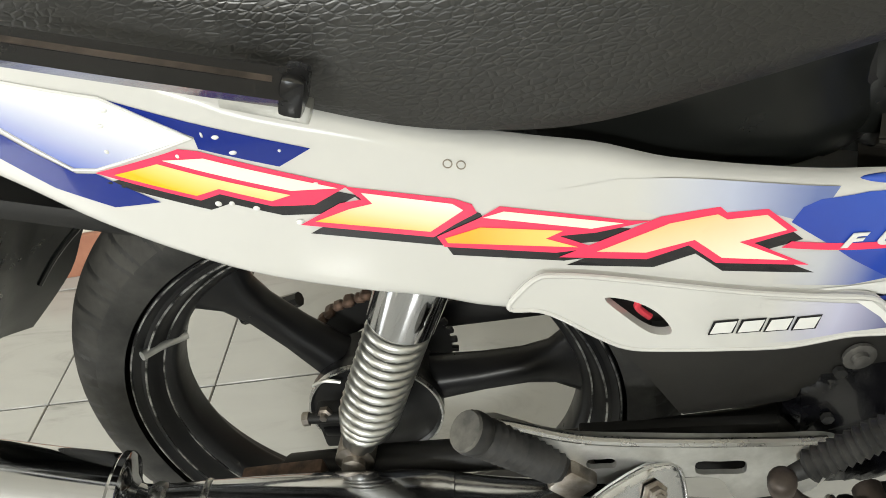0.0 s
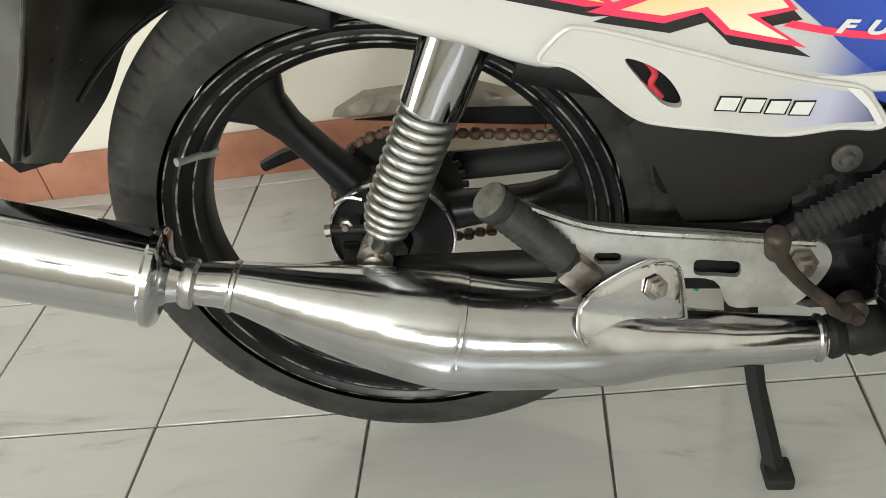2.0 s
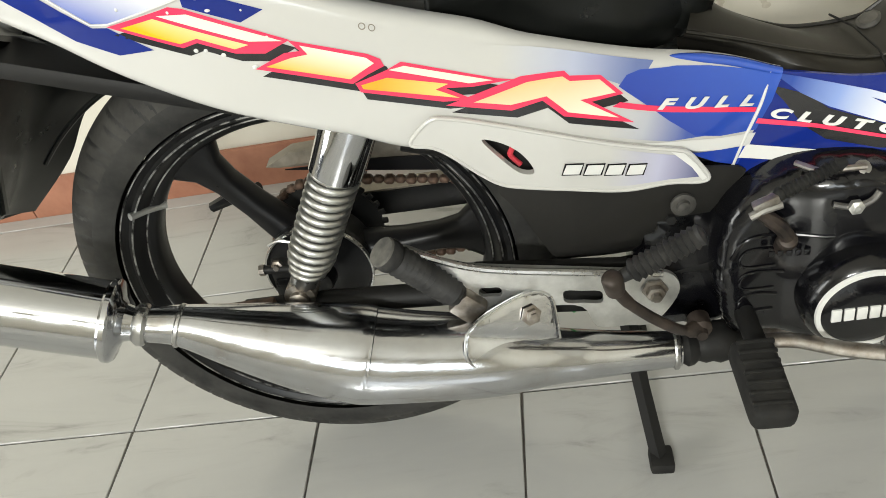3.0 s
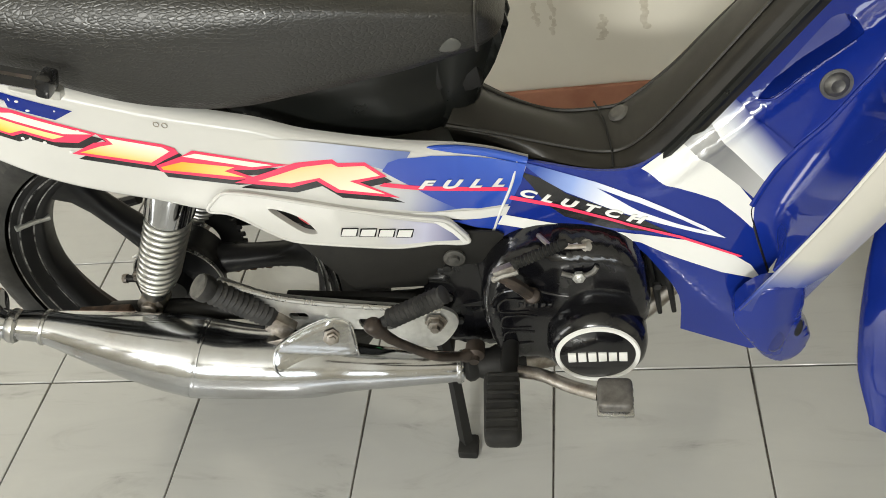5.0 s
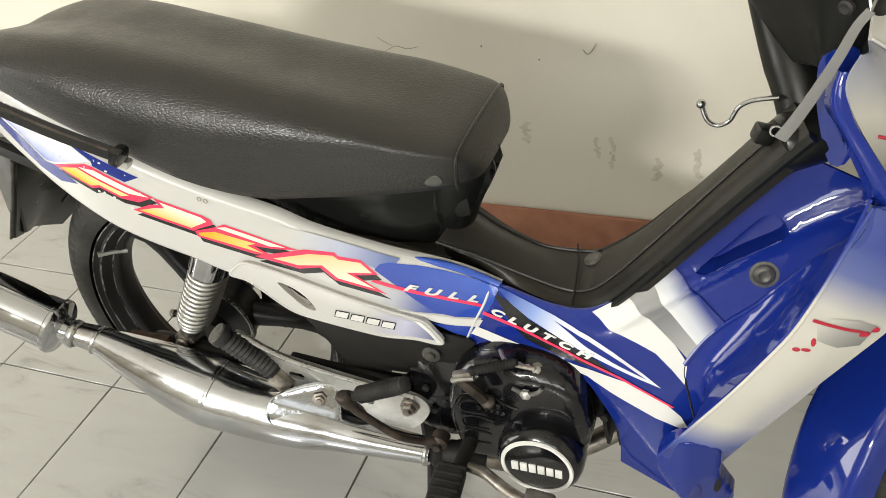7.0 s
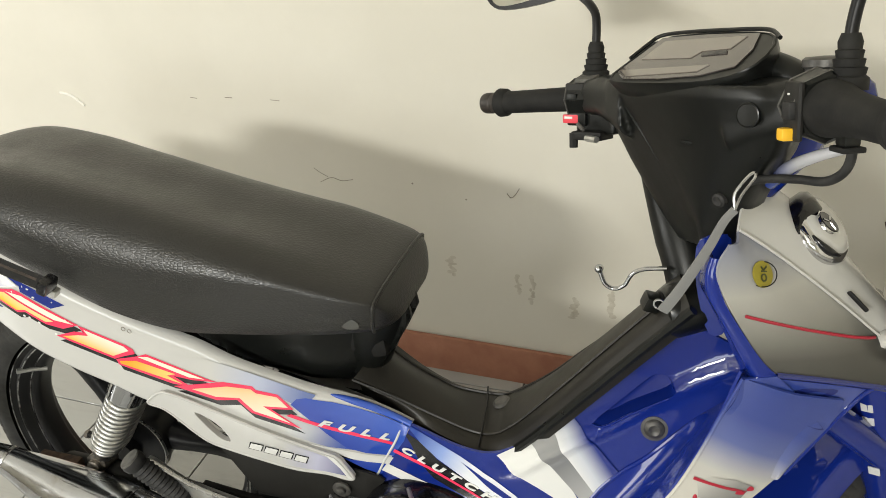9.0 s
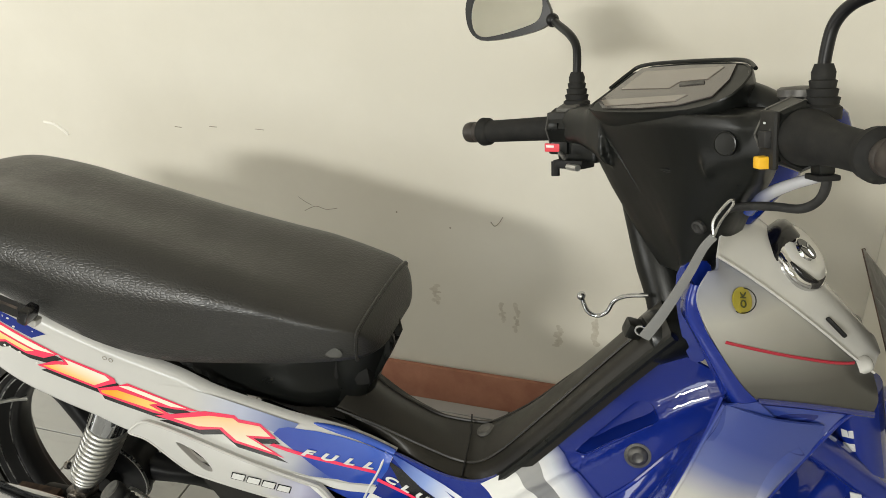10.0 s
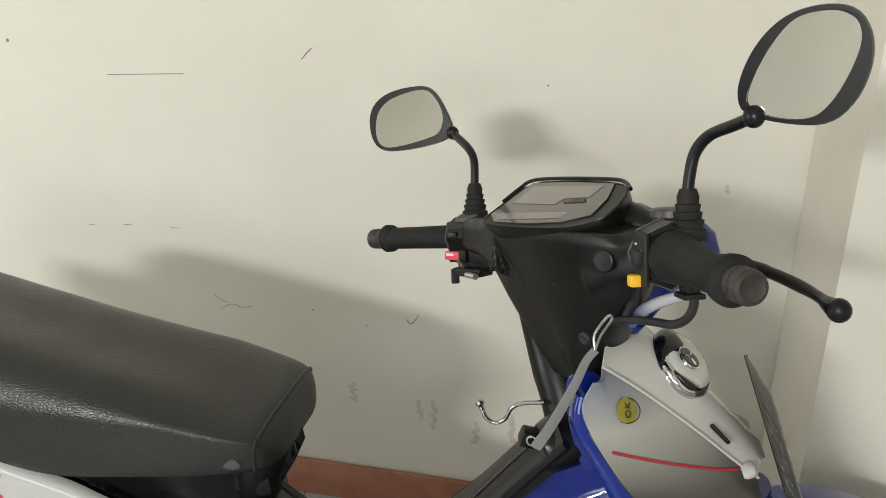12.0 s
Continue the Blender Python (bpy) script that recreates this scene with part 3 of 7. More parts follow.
shard([(0.325, 0.673), (0.378, 0.682), (0.388, 0.684), (0.400, 0.681), (0.483, 0.641), (0.459, 0.632), (0.433, 0.636), (0.403, 0.650), (0.389, 0.647)],
      [([(0.375, 0.678), (0.402, 0.676), (0.477, 0.641), (0.448, 0.645)], P_cream), ([(0.338, 0.671), (0.371, 0.676), (0.447, 0.642), (0.434, 0.640), (0.404, 0.654), (0.388, 0.651)], P_yellow)], True)
shard([(0.446, 0.619), (0.475, 0.630), (0.489, 0.630), (0.481, 0.641), (0.546, 0.619), (0.556, 0.613), (0.558, 0.606), (0.542, 0.600), (0.527, 0.593)],
      [([(0.456, 0.620), (0.480, 0.625), (0.495, 0.626), (0.490, 0.635), (0.544, 0.616), (0.550, 0.610), (0.526, 0.598)], P_gold)], True)
shard([(0.529, 0.593), (0.559, 0.602), (0.573, 0.608), (0.653, 0.581), (0.667, 0.578), (0.631, 0.576), (0.607, 0.578), (0.629, 0.564), (0.603, 0.565), (0.532, 0.584)],
      [([(0.561, 0.602), (0.575, 0.604), (0.649, 0.580), (0.628, 0.580)], P_cream), ([(0.534, 0.591), (0.558, 0.595), (0.610, 0.582), (0.598, 0.578), (0.618, 0.567), (0.535, 0.587)], P_gold_low)], True)
decal("graphic_haze", [(0.612, 0.612), (0.65, 0.612), (0.682, 0.606), (0.74, 0.592), (0.79, 0.580), (0.772, 0.555), (0.74, 0.571), (0.676, 0.578)], P_haze, tail, 0.0005)
decal("graphic_blue", [(0.757, 0.560), (0.765, 0.570), (0.777, 0.5735), (0.81, 0.571), (0.84, 0.564), (0.875, 0.553), (0.909, 0.540), (0.90, 0.513), (0.889, 0.487), (0.85, 0.490), (0.825, 0.497), (0.80, 0.52), (0.785, 0.535)], P_blue, tail, 0.0007)
decal("graphic_haze", [(0.745, 0.540), (0.80, 0.527), (0.835, 0.494), (0.80, 0.497), (0.745, 0.510)], P_haze_mid, tail, 0.0005)
shard([(0.604, 0.561), (0.673, 0.580), (0.711, 0.580), (0.715, 0.575), (0.742, 0.573), (0.761, 0.553), (0.732, 0.548), (0.769, 0.523), (0.706, 0.536), (0.689, 0.554), (0.661, 0.548)],
      [([(0.629, 0.561), (0.678, 0.574), (0.709, 0.575), (0.715, 0.570), (0.741, 0.569), (0.754, 0.555), (0.722, 0.551), (0.755, 0.530), (0.710, 0.540), (0.693, 0.558), (0.661, 0.554)], P_orange)], True)
decal("graphic_blue", [(0.815, 0.481), (0.829, 0.477), (0.885, 0.471), (0.868, 0.452), (0.845, 0.462)], P_blue, tail, 0.0007)
decal("graphic_stripe", [(0.757, 0.545), (0.769, 0.542), (0.816, 0.530), (0.886, 0.5115), (0.884, 0.507), (0.815, 0.5245), (0.75, 0.541)], M_pink, tail, 0.0012)
decal("graphic_stripe", [(0.775, 0.500), (0.804, 0.496), (0.851, 0.488), (0.889, 0.484), (0.886, 0.472), (0.850, 0.475), (0.829, 0.479)], M_white_print, tail, 0.0012)
part("graphic_outline", tube([(x, flank(x, z) - 0.001, z) for x, z in dense([(0.185, 0.748), (0.271, 0.706), (0.310, 0.676), (0.327, 0.675), (0.400, 0.6895), (0.351, 0.722), (0.288, 0.738)], 0.01)[:40]], 0.0011, 6), M_white_print, tail)
for x, z in ((0.547, 0.6435), (0.555, 0.641)):
    part("sticker_trace", hoop2(x, z), M_scuff, tail)
rngc = random.Random(3)
for i in range(16):
    x = rngc.uniform(0.30, 0.47)
    z = 0.735 - 0.38 * (x - 0.30) - rngc.uniform(0.0, 0.06)
    part("paint_chip", ball(1.0, (x, flank(x, z) - 0.0008, z), scale=(rngc.uniform(0.0008, 0.0028), 0.0007, rngc.uniform(0.0008, 0.0022)), u=8, v=5), M_white_print, tail)
part("graphic_edge", tube(spline([(x, flank(x, z) + 0.0065, z - 0.0035) for x, z in ((0.80, 0.581), (0.82, 0.576), (0.865, 0.561), (0.909, 0.542))], 5), [0.0005 + 0.005 * min(1.0, i / 7) for i in range(16)], 10), P_blue, tail)
letters("FULL", 0.0145, (0.790, -0.1602, 0.534), (0.089, 0.001, -0.018), (0.1, 0, 1), M_white_print, tail, "lettering", 1.9, 0.35, 0.094, flank)
decal("graphic_haze", [(0.735, 0.505), (0.77, 0.496), (0.808, 0.487), (0.820, 0.474), (0.826, 0.459), (0.798, 0.461), (0.76, 0.458), (0.73, 0.46)], P_haze_low, lower, 0.0006, lower_depth)
decal("graphic_stripe", [(0.80, 0.4925), (0.812, 0.489), (0.824, 0.474), (0.834, 0.456), (0.829, 0.455), (0.819, 0.472), (0.808, 0.484)], M_white_print, lower, 0.0012, lower_depth)
for i in range(4):
    x, z = 0.703 + 0.0195 * i, 0.4885 - 0.002 * i
    for name, g, mat, lift in (("badge_edge", 0.0014, M_black_print, 0.0013), ("badge_bar", 0.0, M_white_print, 0.0018)):
        decal(name, [(x - g, z + g), (x + 0.0150 + g, z - 0.0008 + g), (x + 0.0105 + g, z - 0.0116 - g), (x - 0.0045 - g, z - 0.0105 - g)], mat, lower, lift, lower_depth, step=0.02)



# leg shield side cover
cover_up = [(0.899, 0.507), (0.927, 0.503), (0.969, 0.496), (1.000, 0.495), (1.021, 0.498), (1.042, 0.506), (1.075, 0.529), (1.124, 0.573), (1.185, 0.639), (1.254, 0.706)]
cover_edge = [(1.308, 0.685), (1.316, 0.662), (1.315, 0.637), (1.296, 0.619), (1.271, 0.598), (1.251, 0.576), (1.220, 0.539), (1.192, 0.513), (1.169, 0.487), (1.152, 0.466), (1.148, 0.450), (1.152, 0.420), (1.168, 0.367)]
cover_low = [(1.185, 0.33), (1.18, 0.27), (1.155, 0.255), (1.130, 0.259), (1.076, 0.268)]
cover_arch = [(1.076, 0.268), (1.073, 0.329), (1.047, 0.374), (1.024, 0.400), (0.986, 0.409), (0.923, 0.411), (0.858, 0.409)]
cover_line = spline(cover_up, 4) + spline(cover_edge, 4) + [Vector(p) for p in cover_low[:-1]] + spline(cover_arch, 4) + [Vector((0.870, 0.440)), Vector((0.888, 0.478))]
slot_line = spline([(1.150, 0.567), (1.175, 0.596), (1.205, 0.630), (1.216, 0.640), (1.229, 0.641), (1.240, 0.632), (1.238, 0.622), (1.195, 0.594), (1.165, 0.571)], 4, True)
ridge_line = np.array([tuple(p) for p in spline([(0.985, 0.487), (1.010, 0.479), (1.037, 0.478), (1.062, 0.489), (1.090, 0.510), (1.134, 0.542), (1.169, 0.569), (1.202, 0.596), (1.245, 0.629), (1.270, 0.646), (1.295, 0.660), (1.316, 0.667)], 8)])


def cover_depth(x, z):
    """Leans out towards its foot; a rounded shoulder runs up it, and the lower flange folds inwards."""
    y = -0.162 + 0.256 * (z - 0.272) + 0.02 * min(1.0, max(0.0, (1.02 - x) / 0.15))
    d = float(np.min(np.hypot(ridge_line[:, 0] - x, ridge_line[:, 1] - z)))
    fade = sm((x - 1.0) / 0.09)
    below = 1 if z < np.interp(x, ridge_line[:, 0], ridge_line[:, 1]) else 0
    fold = max(0.0, (0.412 - 1.06 * (x - 1.031)) - z) * sm((x - 1.0) / 0.04)
    g = math.exp(-(d / 0.009) ** 2)
    return y - 0.009 * fade * g - 0.004 * fade * below * (1 - g) + 0.28 * fold


cover = stood(part("leg_shield_cover", sheet(cover_line, cover_depth, 0.004, 0.0, [slot_line], step=0.007), M_blue, bike, "glossy blue leg shield side cover with white and pink stripes"))
mirrored(cover, drop=0.05)
mid = Vector((1.197, 0.607))
bm = bmesh.new()
rings(bm, [[(q.x, cover_depth(q.x, q.y) + d, q.y) for q in ((mid + (Vector(p) - mid) * g) for p in slot_line)] for g, d in ((1.02, 0.0012), (0.93, 0.006), (0.84, 0.022))], caps=(False, True))
part("finger_pocket", bm, M_blue, cover, "moulded finger pocket")
part("pocket_lip", tube([(x, cover_depth(x, z) - 0.0003, z) for x, z in spline([(1.150, 0.566), (1.166, 0.570), (1.195, 0.592), (1.236, 0.620)], 6)], 0.0016, 6), M_blue, cover)
P_sky = blend_paint("blue_to_ice", [(0.0, (0.02, 0.06, 0.3)), (0.3, (0.22, 0.31, 0.6)), (0.6, (0.66, 0.68, 0.72))], (0.92, 0, 0.50), (1.05, 0, 0.44), placed=True)
P_fade_top = blend_paint("white_to_blue_band", [(0.0, (0.66, 0.66, 0.65)), (0.4, (0.5, 0.52, 0.57)), (0.95, BLUE)], (1.125, 0, 0.515), (1.157, 0, 0.541), placed=True)
P_grey = blend_paint("grey_band", [(0.0, (0.34, 0.34, 0.335)), (0.45, (0.16, 0.163, 0.17)), (1.0, (0.36, 0.36, 0.355))], (1.085, 0, 0.54), (1.155, 0, 0.465), placed=True)
decal("cover_shadow_stripe", [(0.897, 0.495), (0.931, 0.483), (0.950, 0.468), (1.000, 0.449), (1.037, 0.436), (1.067, 0.419), (1.031, 0.424), (0.993, 0.427), (0.947, 0.439), (0.927, 0.454), (0.911, 0.478)], M_black_print, cover, 0.0007, cover_depth)
decal("cover_stripe", [(0.880, 0.465), (0.886, 0.4645), (0.939, 0.455), (1.001, 0.439), (1.074, 0.418), (1.141, 0.389), (1.138, 0.3878), (1.072, 0.4155), (0.999, 0.4362), (0.938, 0.4512), (0.882, 0.460)], M_pink, cover, 0.0018, cover_depth)
decal("cover_stripe", [(0.901, 0.506), (0.925, 0.500), (0.984, 0.483), (1.030, 0.466), (1.062, 0.450), (1.100, 0.428), (1.123, 0.412), (1.098, 0.419), (1.050, 0.434), (0.995, 0.452), (0.950, 0.470), (0.925, 0.485)], P_sky, cover, 0.0013, cover_depth)
decal("cover_stripe_dark", [(0.985, 0.476), (1.030, 0.459), (1.075, 0.438), (1.105, 0.421), (1.070, 0.433), (1.03, 0.449)], M_blue, cover, 0.0017, cover_depth)
decal("cover_stripe", [(0.872, 0.440), (0.923, 0.432), (0.970, 0.425), (1.031, 0.420), (1.081, 0.412), (1.131, 0.391), (1.150, 0.377), (1.163, 0.357), (1.119, 0.369), (1.061, 0.394), (1.031, 0.409), (0.986, 0.416), (0.923, 0.419), (0.866, 0.427)], M_white_print, cover, 0.0013, cover_depth)
decal("cover_stripe", [(1.033, 0.499), (1.050, 0.511), (1.073, 0.527), (1.103, 0.503), (1.135, 0.474), (1.151, 0.452), (1.150, 0.423), (1.134, 0.440), (1.113, 0.459), (1.090, 0.469), (1.060, 0.480)], M_white_print, cover, 0.0018, cover_depth, step=0.006)
decal("cover_stripe", [(1.073, 0.527), (1.100, 0.551), (1.121, 0.521), (1.161, 0.477), (1.151, 0.458), (1.135, 0.474), (1.103, 0.503)], P_grey, cover, 0.0018, cover_depth, step=0.006)
decal("cover_stripe", [(1.100, 0.551), (1.124, 0.572), (1.150, 0.548), (1.189, 0.511), (1.172, 0.490), (1.161, 0.477), (1.121, 0.521)], P_fade_top, cover, 0.0022, cover_depth, step=0.006)
letters("CLUTCH", 0.0125, (0.896, -0.1, 0.4655), (0.139, 0.0, -0.0315), (0.3, 0, 1), M_white_print, cover, "lettering", 1.8, 0.35, 0.142, cover_depth)
stood(part("cover_seam", tube(spline([(0.899, -0.0885, 0.508), (0.890, -0.096, 0.480), (0.873, -0.102, 0.444), (0.858, -0.107, 0.408)], 6), 0.0017, 8), M_white_print, bike, "pale seal in the panel joint"))
stood(part("cover_screw", lathe([(-0.002, 0.016), (0.0008, 0.016), (0.001, 0.0125), (0.002, 0.0122), (0.0045, 0.010), (0.006, 0.0066), (0.0046, 0.0033), (0.0046, 0.001)], (1.223, cover_depth(1.223, 0.576) - 0.0005, 0.576), (0.05, -1, 0.26), 24), M_darksteel, bike, "domed steel screw in a dark washer"))


def face(lines, thick, name, mat, label="", n=5, cols=6, rounds=14):
    """A moulded face skinned across two or more edge lines."""
    cs = [spline(l, n) for l in lines]
    rows = []
    for i in range(len(cs[0])):
        rows.append(spline([c[i] for c in cs], cols) if len(cs) > 2 else [cs[0][i].lerp(cs[1][i], k / cols) for k in range(cols + 1)])
    bm = bmesh.new()
    rings(bm, rows, closed=False)
    inner = [v for v in bm.verts if not v.is_boundary]
    for _ in range(rounds):
        bmesh.ops.smooth_vert(bm, verts=inner, factor=0.5, use_axis_x=True, use_axis_y=True, use_axis_z=True)
    bmesh.ops.recalc_face_normals(bm, faces=bm.faces)
    bmesh.ops.solidify(bm, geom=list(bm.faces), thickness=thick)
    return part(name, bm, mat, bike, label)


def halfway(a, b, shift):
    return [((Vector(p) + Vector(q)) / 2 + Vector(shift))[:] for p, q in zip(a, b)]


# hollow between the cover and the outer panel
hollow_in = [(x, cover_depth(x, z) + 0.002, z) for x, z in [(1.168, 0.367), (1.152, 0.420), (1.148, 0.450), (1.169, 0.487), (1.192, 0.513), (1.220, 0.539), (1.251, 0.576), (1.271, 0.598), (1.296, 0.619), (1.315, 0.640)]]
hollow_out = [(1.163, -0.193, 0.420), (1.172, -0.193, 0.434), (1.186, -0.192, 0.457), (1.206, -0.190, 0.490), (1.226, -0.188, 0.526), (1.245, -0.186, 0.563), (1.262, -0.182, 0.602), (1.276, -0.179, 0.641), (1.290, -0.176, 0.690), (1.302, -0.172, 0.742)]
hollow_deep = halfway(hollow_in, hollow_out, (0.016, 0.026, 0.004))
hollow = stood(face([hollow_in, hollow_deep, hollow_out], 0.003, "leg_shield_hollow", M_blue, "glossy blue hollow behind the outer panel", rounds=5))
part("hollow_edge", tube(spline([(x, y - 0.003, z) for x, y, z in hollow_in[2:]], 6), 0.0034, 8), M_blue, hollow)
# black line painted for the shade in the groove
part("hollow_groove", tube(spline([(x + 0.001, y - 0.0025, z) for x, y, z in hollow_in[:5]], 6), 0.0016, 6), M_black_print, hollow)
# outer panel, with the foot below and the arm round the nose above
outer_rear = [(1.131, -0.195, 0.365), (1.171, -0.195, 0.432), (1.208, -0.192, 0.494), (1.232, -0.189, 0.538), (1.255, -0.185, 0.582), (1.274, -0.181, 0.635), (1.290, -0.177, 0.690), (1.304, -0.174, 0.736)]
outer_front = [(1.199, -0.165, 0.328), (1.222, -0.165, 0.372), (1.269, -0.165, 0.454), (1.293, -0.163, 0.496), (1.318, -0.161, 0.537), (1.350, -0.158, 0.590), (1.389, -0.154, 0.664), (1.402, -0.152, 0.712)]
P_front = blend_paint("front_fade", [(0.0, (0.012, 0.03, 0.21)), (0.06, (0.06, 0.09, 0.3)), (0.17, (0.5, 0.49, 0.45)), (0.58, (0.52, 0.5, 0.45)), (0.66, (0.46, 0.45, 0.42)), (0.76, (0.09, 0.115, 0.29)), (0.85, (0.03, 0.052, 0.23)), (1.0, (0.022, 0.042, 0.21))], (1.165, 0, 0.37), (1.335, 0, 0.75), 0.16, 0.7, placed=True)
front_face = stood(face([outer_rear, halfway(outer_rear, outer_front, (0.0, -0.008, 0.0)), outer_front], 0.003, "leg_shield_front", P_front, "white leg shield front fading to blue"))
part("front_edge", tube(spline(outer_rear, 6), 0.0022, 8), P_front, front_face)
P_red = material("red_print", (0.36, 0.015, 0.035), 0.3)
P_patch = blend_paint("grey_patch", [(0.0, (0.5, 0.49, 0.45)), (0.5, (0.30, 0.295, 0.28)), (1.0, (0.17, 0.17, 0.165))], (1.28, 0, 0.605), (1.32, 0, 0.562), placed=True)
for name, line, lift, mat in (("grey_patch", [(1.276, 0.596), (1.290, 0.606), (1.315, 0.602), (1.332, 0.590), (1.320, 0.562), (1.299, 0.563), (1.279, 0.575)], 0.0008, P_patch), ("red_stripe", [(1.272, 0.604), (1.294, 0.597), (1.317, 0.588), (1.327, 0.582), (1.326, 0.579), (1.316, 0.584), (1.293, 0.593), (1.271, 0.600)], 0.0014, P_red)):
    bm = sheet(line, lambda x, z: 0.0, thick=0, step=0.006)
    for v in bm.verts:
        v.co = on_face(front_face, v.co.x, v.co.z, lift)[0]
    part(name, bm, mat, front_face)
for x, z, w, h, mat in ((1.261, 0.561, 0.004, 0.003, P_red), (1.270, 0.561, 0.005, 0.0024, P_red), (1.276, 0.572, 0.0025, 0.006, P_red), (1.318, 0.581, 0.008, 0.0035, P_red), (1.329, 0.586, 0.006, 0.004, P_red)):
    q, n = on_face(front_face, x, z, 0.0004)
    part("red_blotch", ball(1.0, q, scale=(w, 0.0009, h)), mat, front_face)
shin = spline([(1.127, 0.345), (1.156, 0.286), (1.182, 0.251), (1.201, 0.240), (1.215, 0.245), (1.222, 0.271), (1.212, 0.301), (1.202, 0.331), (1.203, 0.352), (1.196, 0.385), (1.155, 0.395)], 5, True)
foot_piece = stood(part("shield_foot", sheet(shin, lambda x, z: -0.190 + 0.35 * max(0.0, x - 1.165) - 0.006 * math.sin((x - 1.13) * 38) + 0.1 * max(0.0, 0.33 - z), 0.02, 0.003, step=0.007), M_blue, bike, "blue pointed foot of the leg shield"))
# the foot is unbroken; dark patches give the shade inside its holes
for at, w, h, mat in (((1.175, 0.299), 0.010, 0.019, M_navy), ((1.201, 0.309), 0.005, 0.015, M_dark)):
    q, n = on_face(foot_piece, *at, 0.0)
    part("shield_foot_hole", ball(1.0, q, scale=(w, 0.0022, h)), mat, foot_piece, "dark patch painted for the shade in a moulded hole")
arm_in = [(1.305, -0.150, 0.722), (1.287, -0.145, 0.755), (1.264, -0.140, 0.795), (1.252, -0.137, 0.815), (1.251, -0.133, 0.834), (1.254, -0.126, 0.850)]
arm_out = [(1.335, -0.163, 0.738), (1.317, -0.166, 0.757), (1.291, -0.166, 0.793), (1.275, -0.163, 0.817), (1.267, -0.158, 0.838), (1.269, -0.151, 0.855)]
stood(face([arm_in, halfway(arm_in, arm_out, (-0.003, -0.012, 0.002)), arm_out], 0.004, "leg_shield_arm", M_blue, "glossy blue arm of the leg shield round the nose", rounds=4))
stood(part("inner_shield", sheet(spline([(1.246, 0.842), (1.272, 0.852), (1.278, 0.832), (1.275, 0.79), (1.285, 0.74), (1.268, 0.73), (1.252, 0.775), (1.245, 0.812)], 3, True), lambda x, z: -0.098, 0.003, 0.0, step=0.012), M_blue, bike, "blue inner shield behind the key"))

# ---------------------------------------------------------------- nose between the leg shields
nose_edge = [(1.281, -0.112, 0.867), (1.310, -0.103, 0.846), (1.346, -0.094, 0.818), (1.390, -0.083, 0.781), (1.429, -0.073, 0.746), (1.453, -0.068, 0.727)]
nose_low = [(1.274, -0.146, 0.868), (1.266, -0.160, 0.843), (1.290, -0.164, 0.795), (1.335, -0.161, 0.738), (1.384, -0.146, 0.730), (1.449, -0.123, 0.715)]
# grey that runs darker towards the panel's lower edge and bluish at its top
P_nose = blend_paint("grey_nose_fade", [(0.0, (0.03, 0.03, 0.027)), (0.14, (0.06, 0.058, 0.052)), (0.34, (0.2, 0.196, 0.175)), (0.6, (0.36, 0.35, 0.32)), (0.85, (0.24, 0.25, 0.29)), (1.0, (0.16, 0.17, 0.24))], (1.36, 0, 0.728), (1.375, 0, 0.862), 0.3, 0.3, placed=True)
nose = stood(face([nose_edge, halfway(nose_edge, nose_low, (0.004, -0.009, 0.0)), nose_low], 0.003, "nose_flank", P_nose, "grey nose panel, darker towards its lower edge, with a thin red line and a round sticker", 6, 8))
fair_a = [(1.335, -0.163, 0.737), (1.330, -0.166, 0.70), (1.345, -0.165, 0.65), (1.350, -0.160, 0.600)]
fair_b = [(1.449, -0.118, 0.714), (1.425, -0.135, 0.716), (1.402, -0.150, 0.690), (1.362, -0.156, 0.606)]
fairing = stood(face([fair_a, halfway(fair_a, fair_b, (0.0, -0.006, 0.0)), fair_b], 0.003, "front_fairing", P_front, "blue front fairing under the nose fading to white", 6, 6))
mirrored(fairing)
fair_c = [(1.304, -0.1745, 0.735), (1.300, -0.1765, 0.71), (1.292, -0.178, 0.690)]
fair_d = [(1.336, -0.1645, 0.738), (1.36, -0.165, 0.715), (1.37, -0.162, 0.690)]
stood(face([fair_c, fair_d], 0.003, "fairing_corner", P_front, "", 6, 4))
part("fairing_lip", tube(spline(fair_b, 6), 0.0022, 8), M_blue, fairing)
stood(part("nose_seam", tube(spline([(x, y - 0.001, z - 0.001) for x, y, z in nose_low[3:]], 6), 0.0035, 8), M_navy, nose))
# shade inside two recesses, laid on the fairing as flat navy patches
for name, line in (("fairing_recess", [(1.347, 0.695), (1.354, 0.703), (1.366, 0.703), (1.389, 0.674), (1.366, 0.684)]), ("fairing_hollow", [(1.350, 0.713), (1.362, 0.722), (1.395, 0.719), (1.380, 0.711)])):
    edge = [on_face(fairing, x, z, 0.0008)[0] for x, z in spline(line, 4, True)]
    bm = bmesh.new()
    bm.faces.new([bm.verts.new(q) for q in edge])
    bmesh.ops.recalc_face_normals(bm, faces=bm.faces)
    bmesh.ops.solidify(bm, geom=list(bm.faces), thickness=0.0012)
    part(name, bm, M_navy, fairing, "dark blue patch painted for the shade in a recess")
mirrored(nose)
ridge = [(1.285, MID, 0.884), (1.312, MID, 0.868), (1.350, MID, 0.846), (1.402, MID, 0.798), (1.445, MID, 0.752), (1.465, MID, 0.728)]
edge_l = [(x, 2 * MID - y, z) for x, y, z in nose_edge]
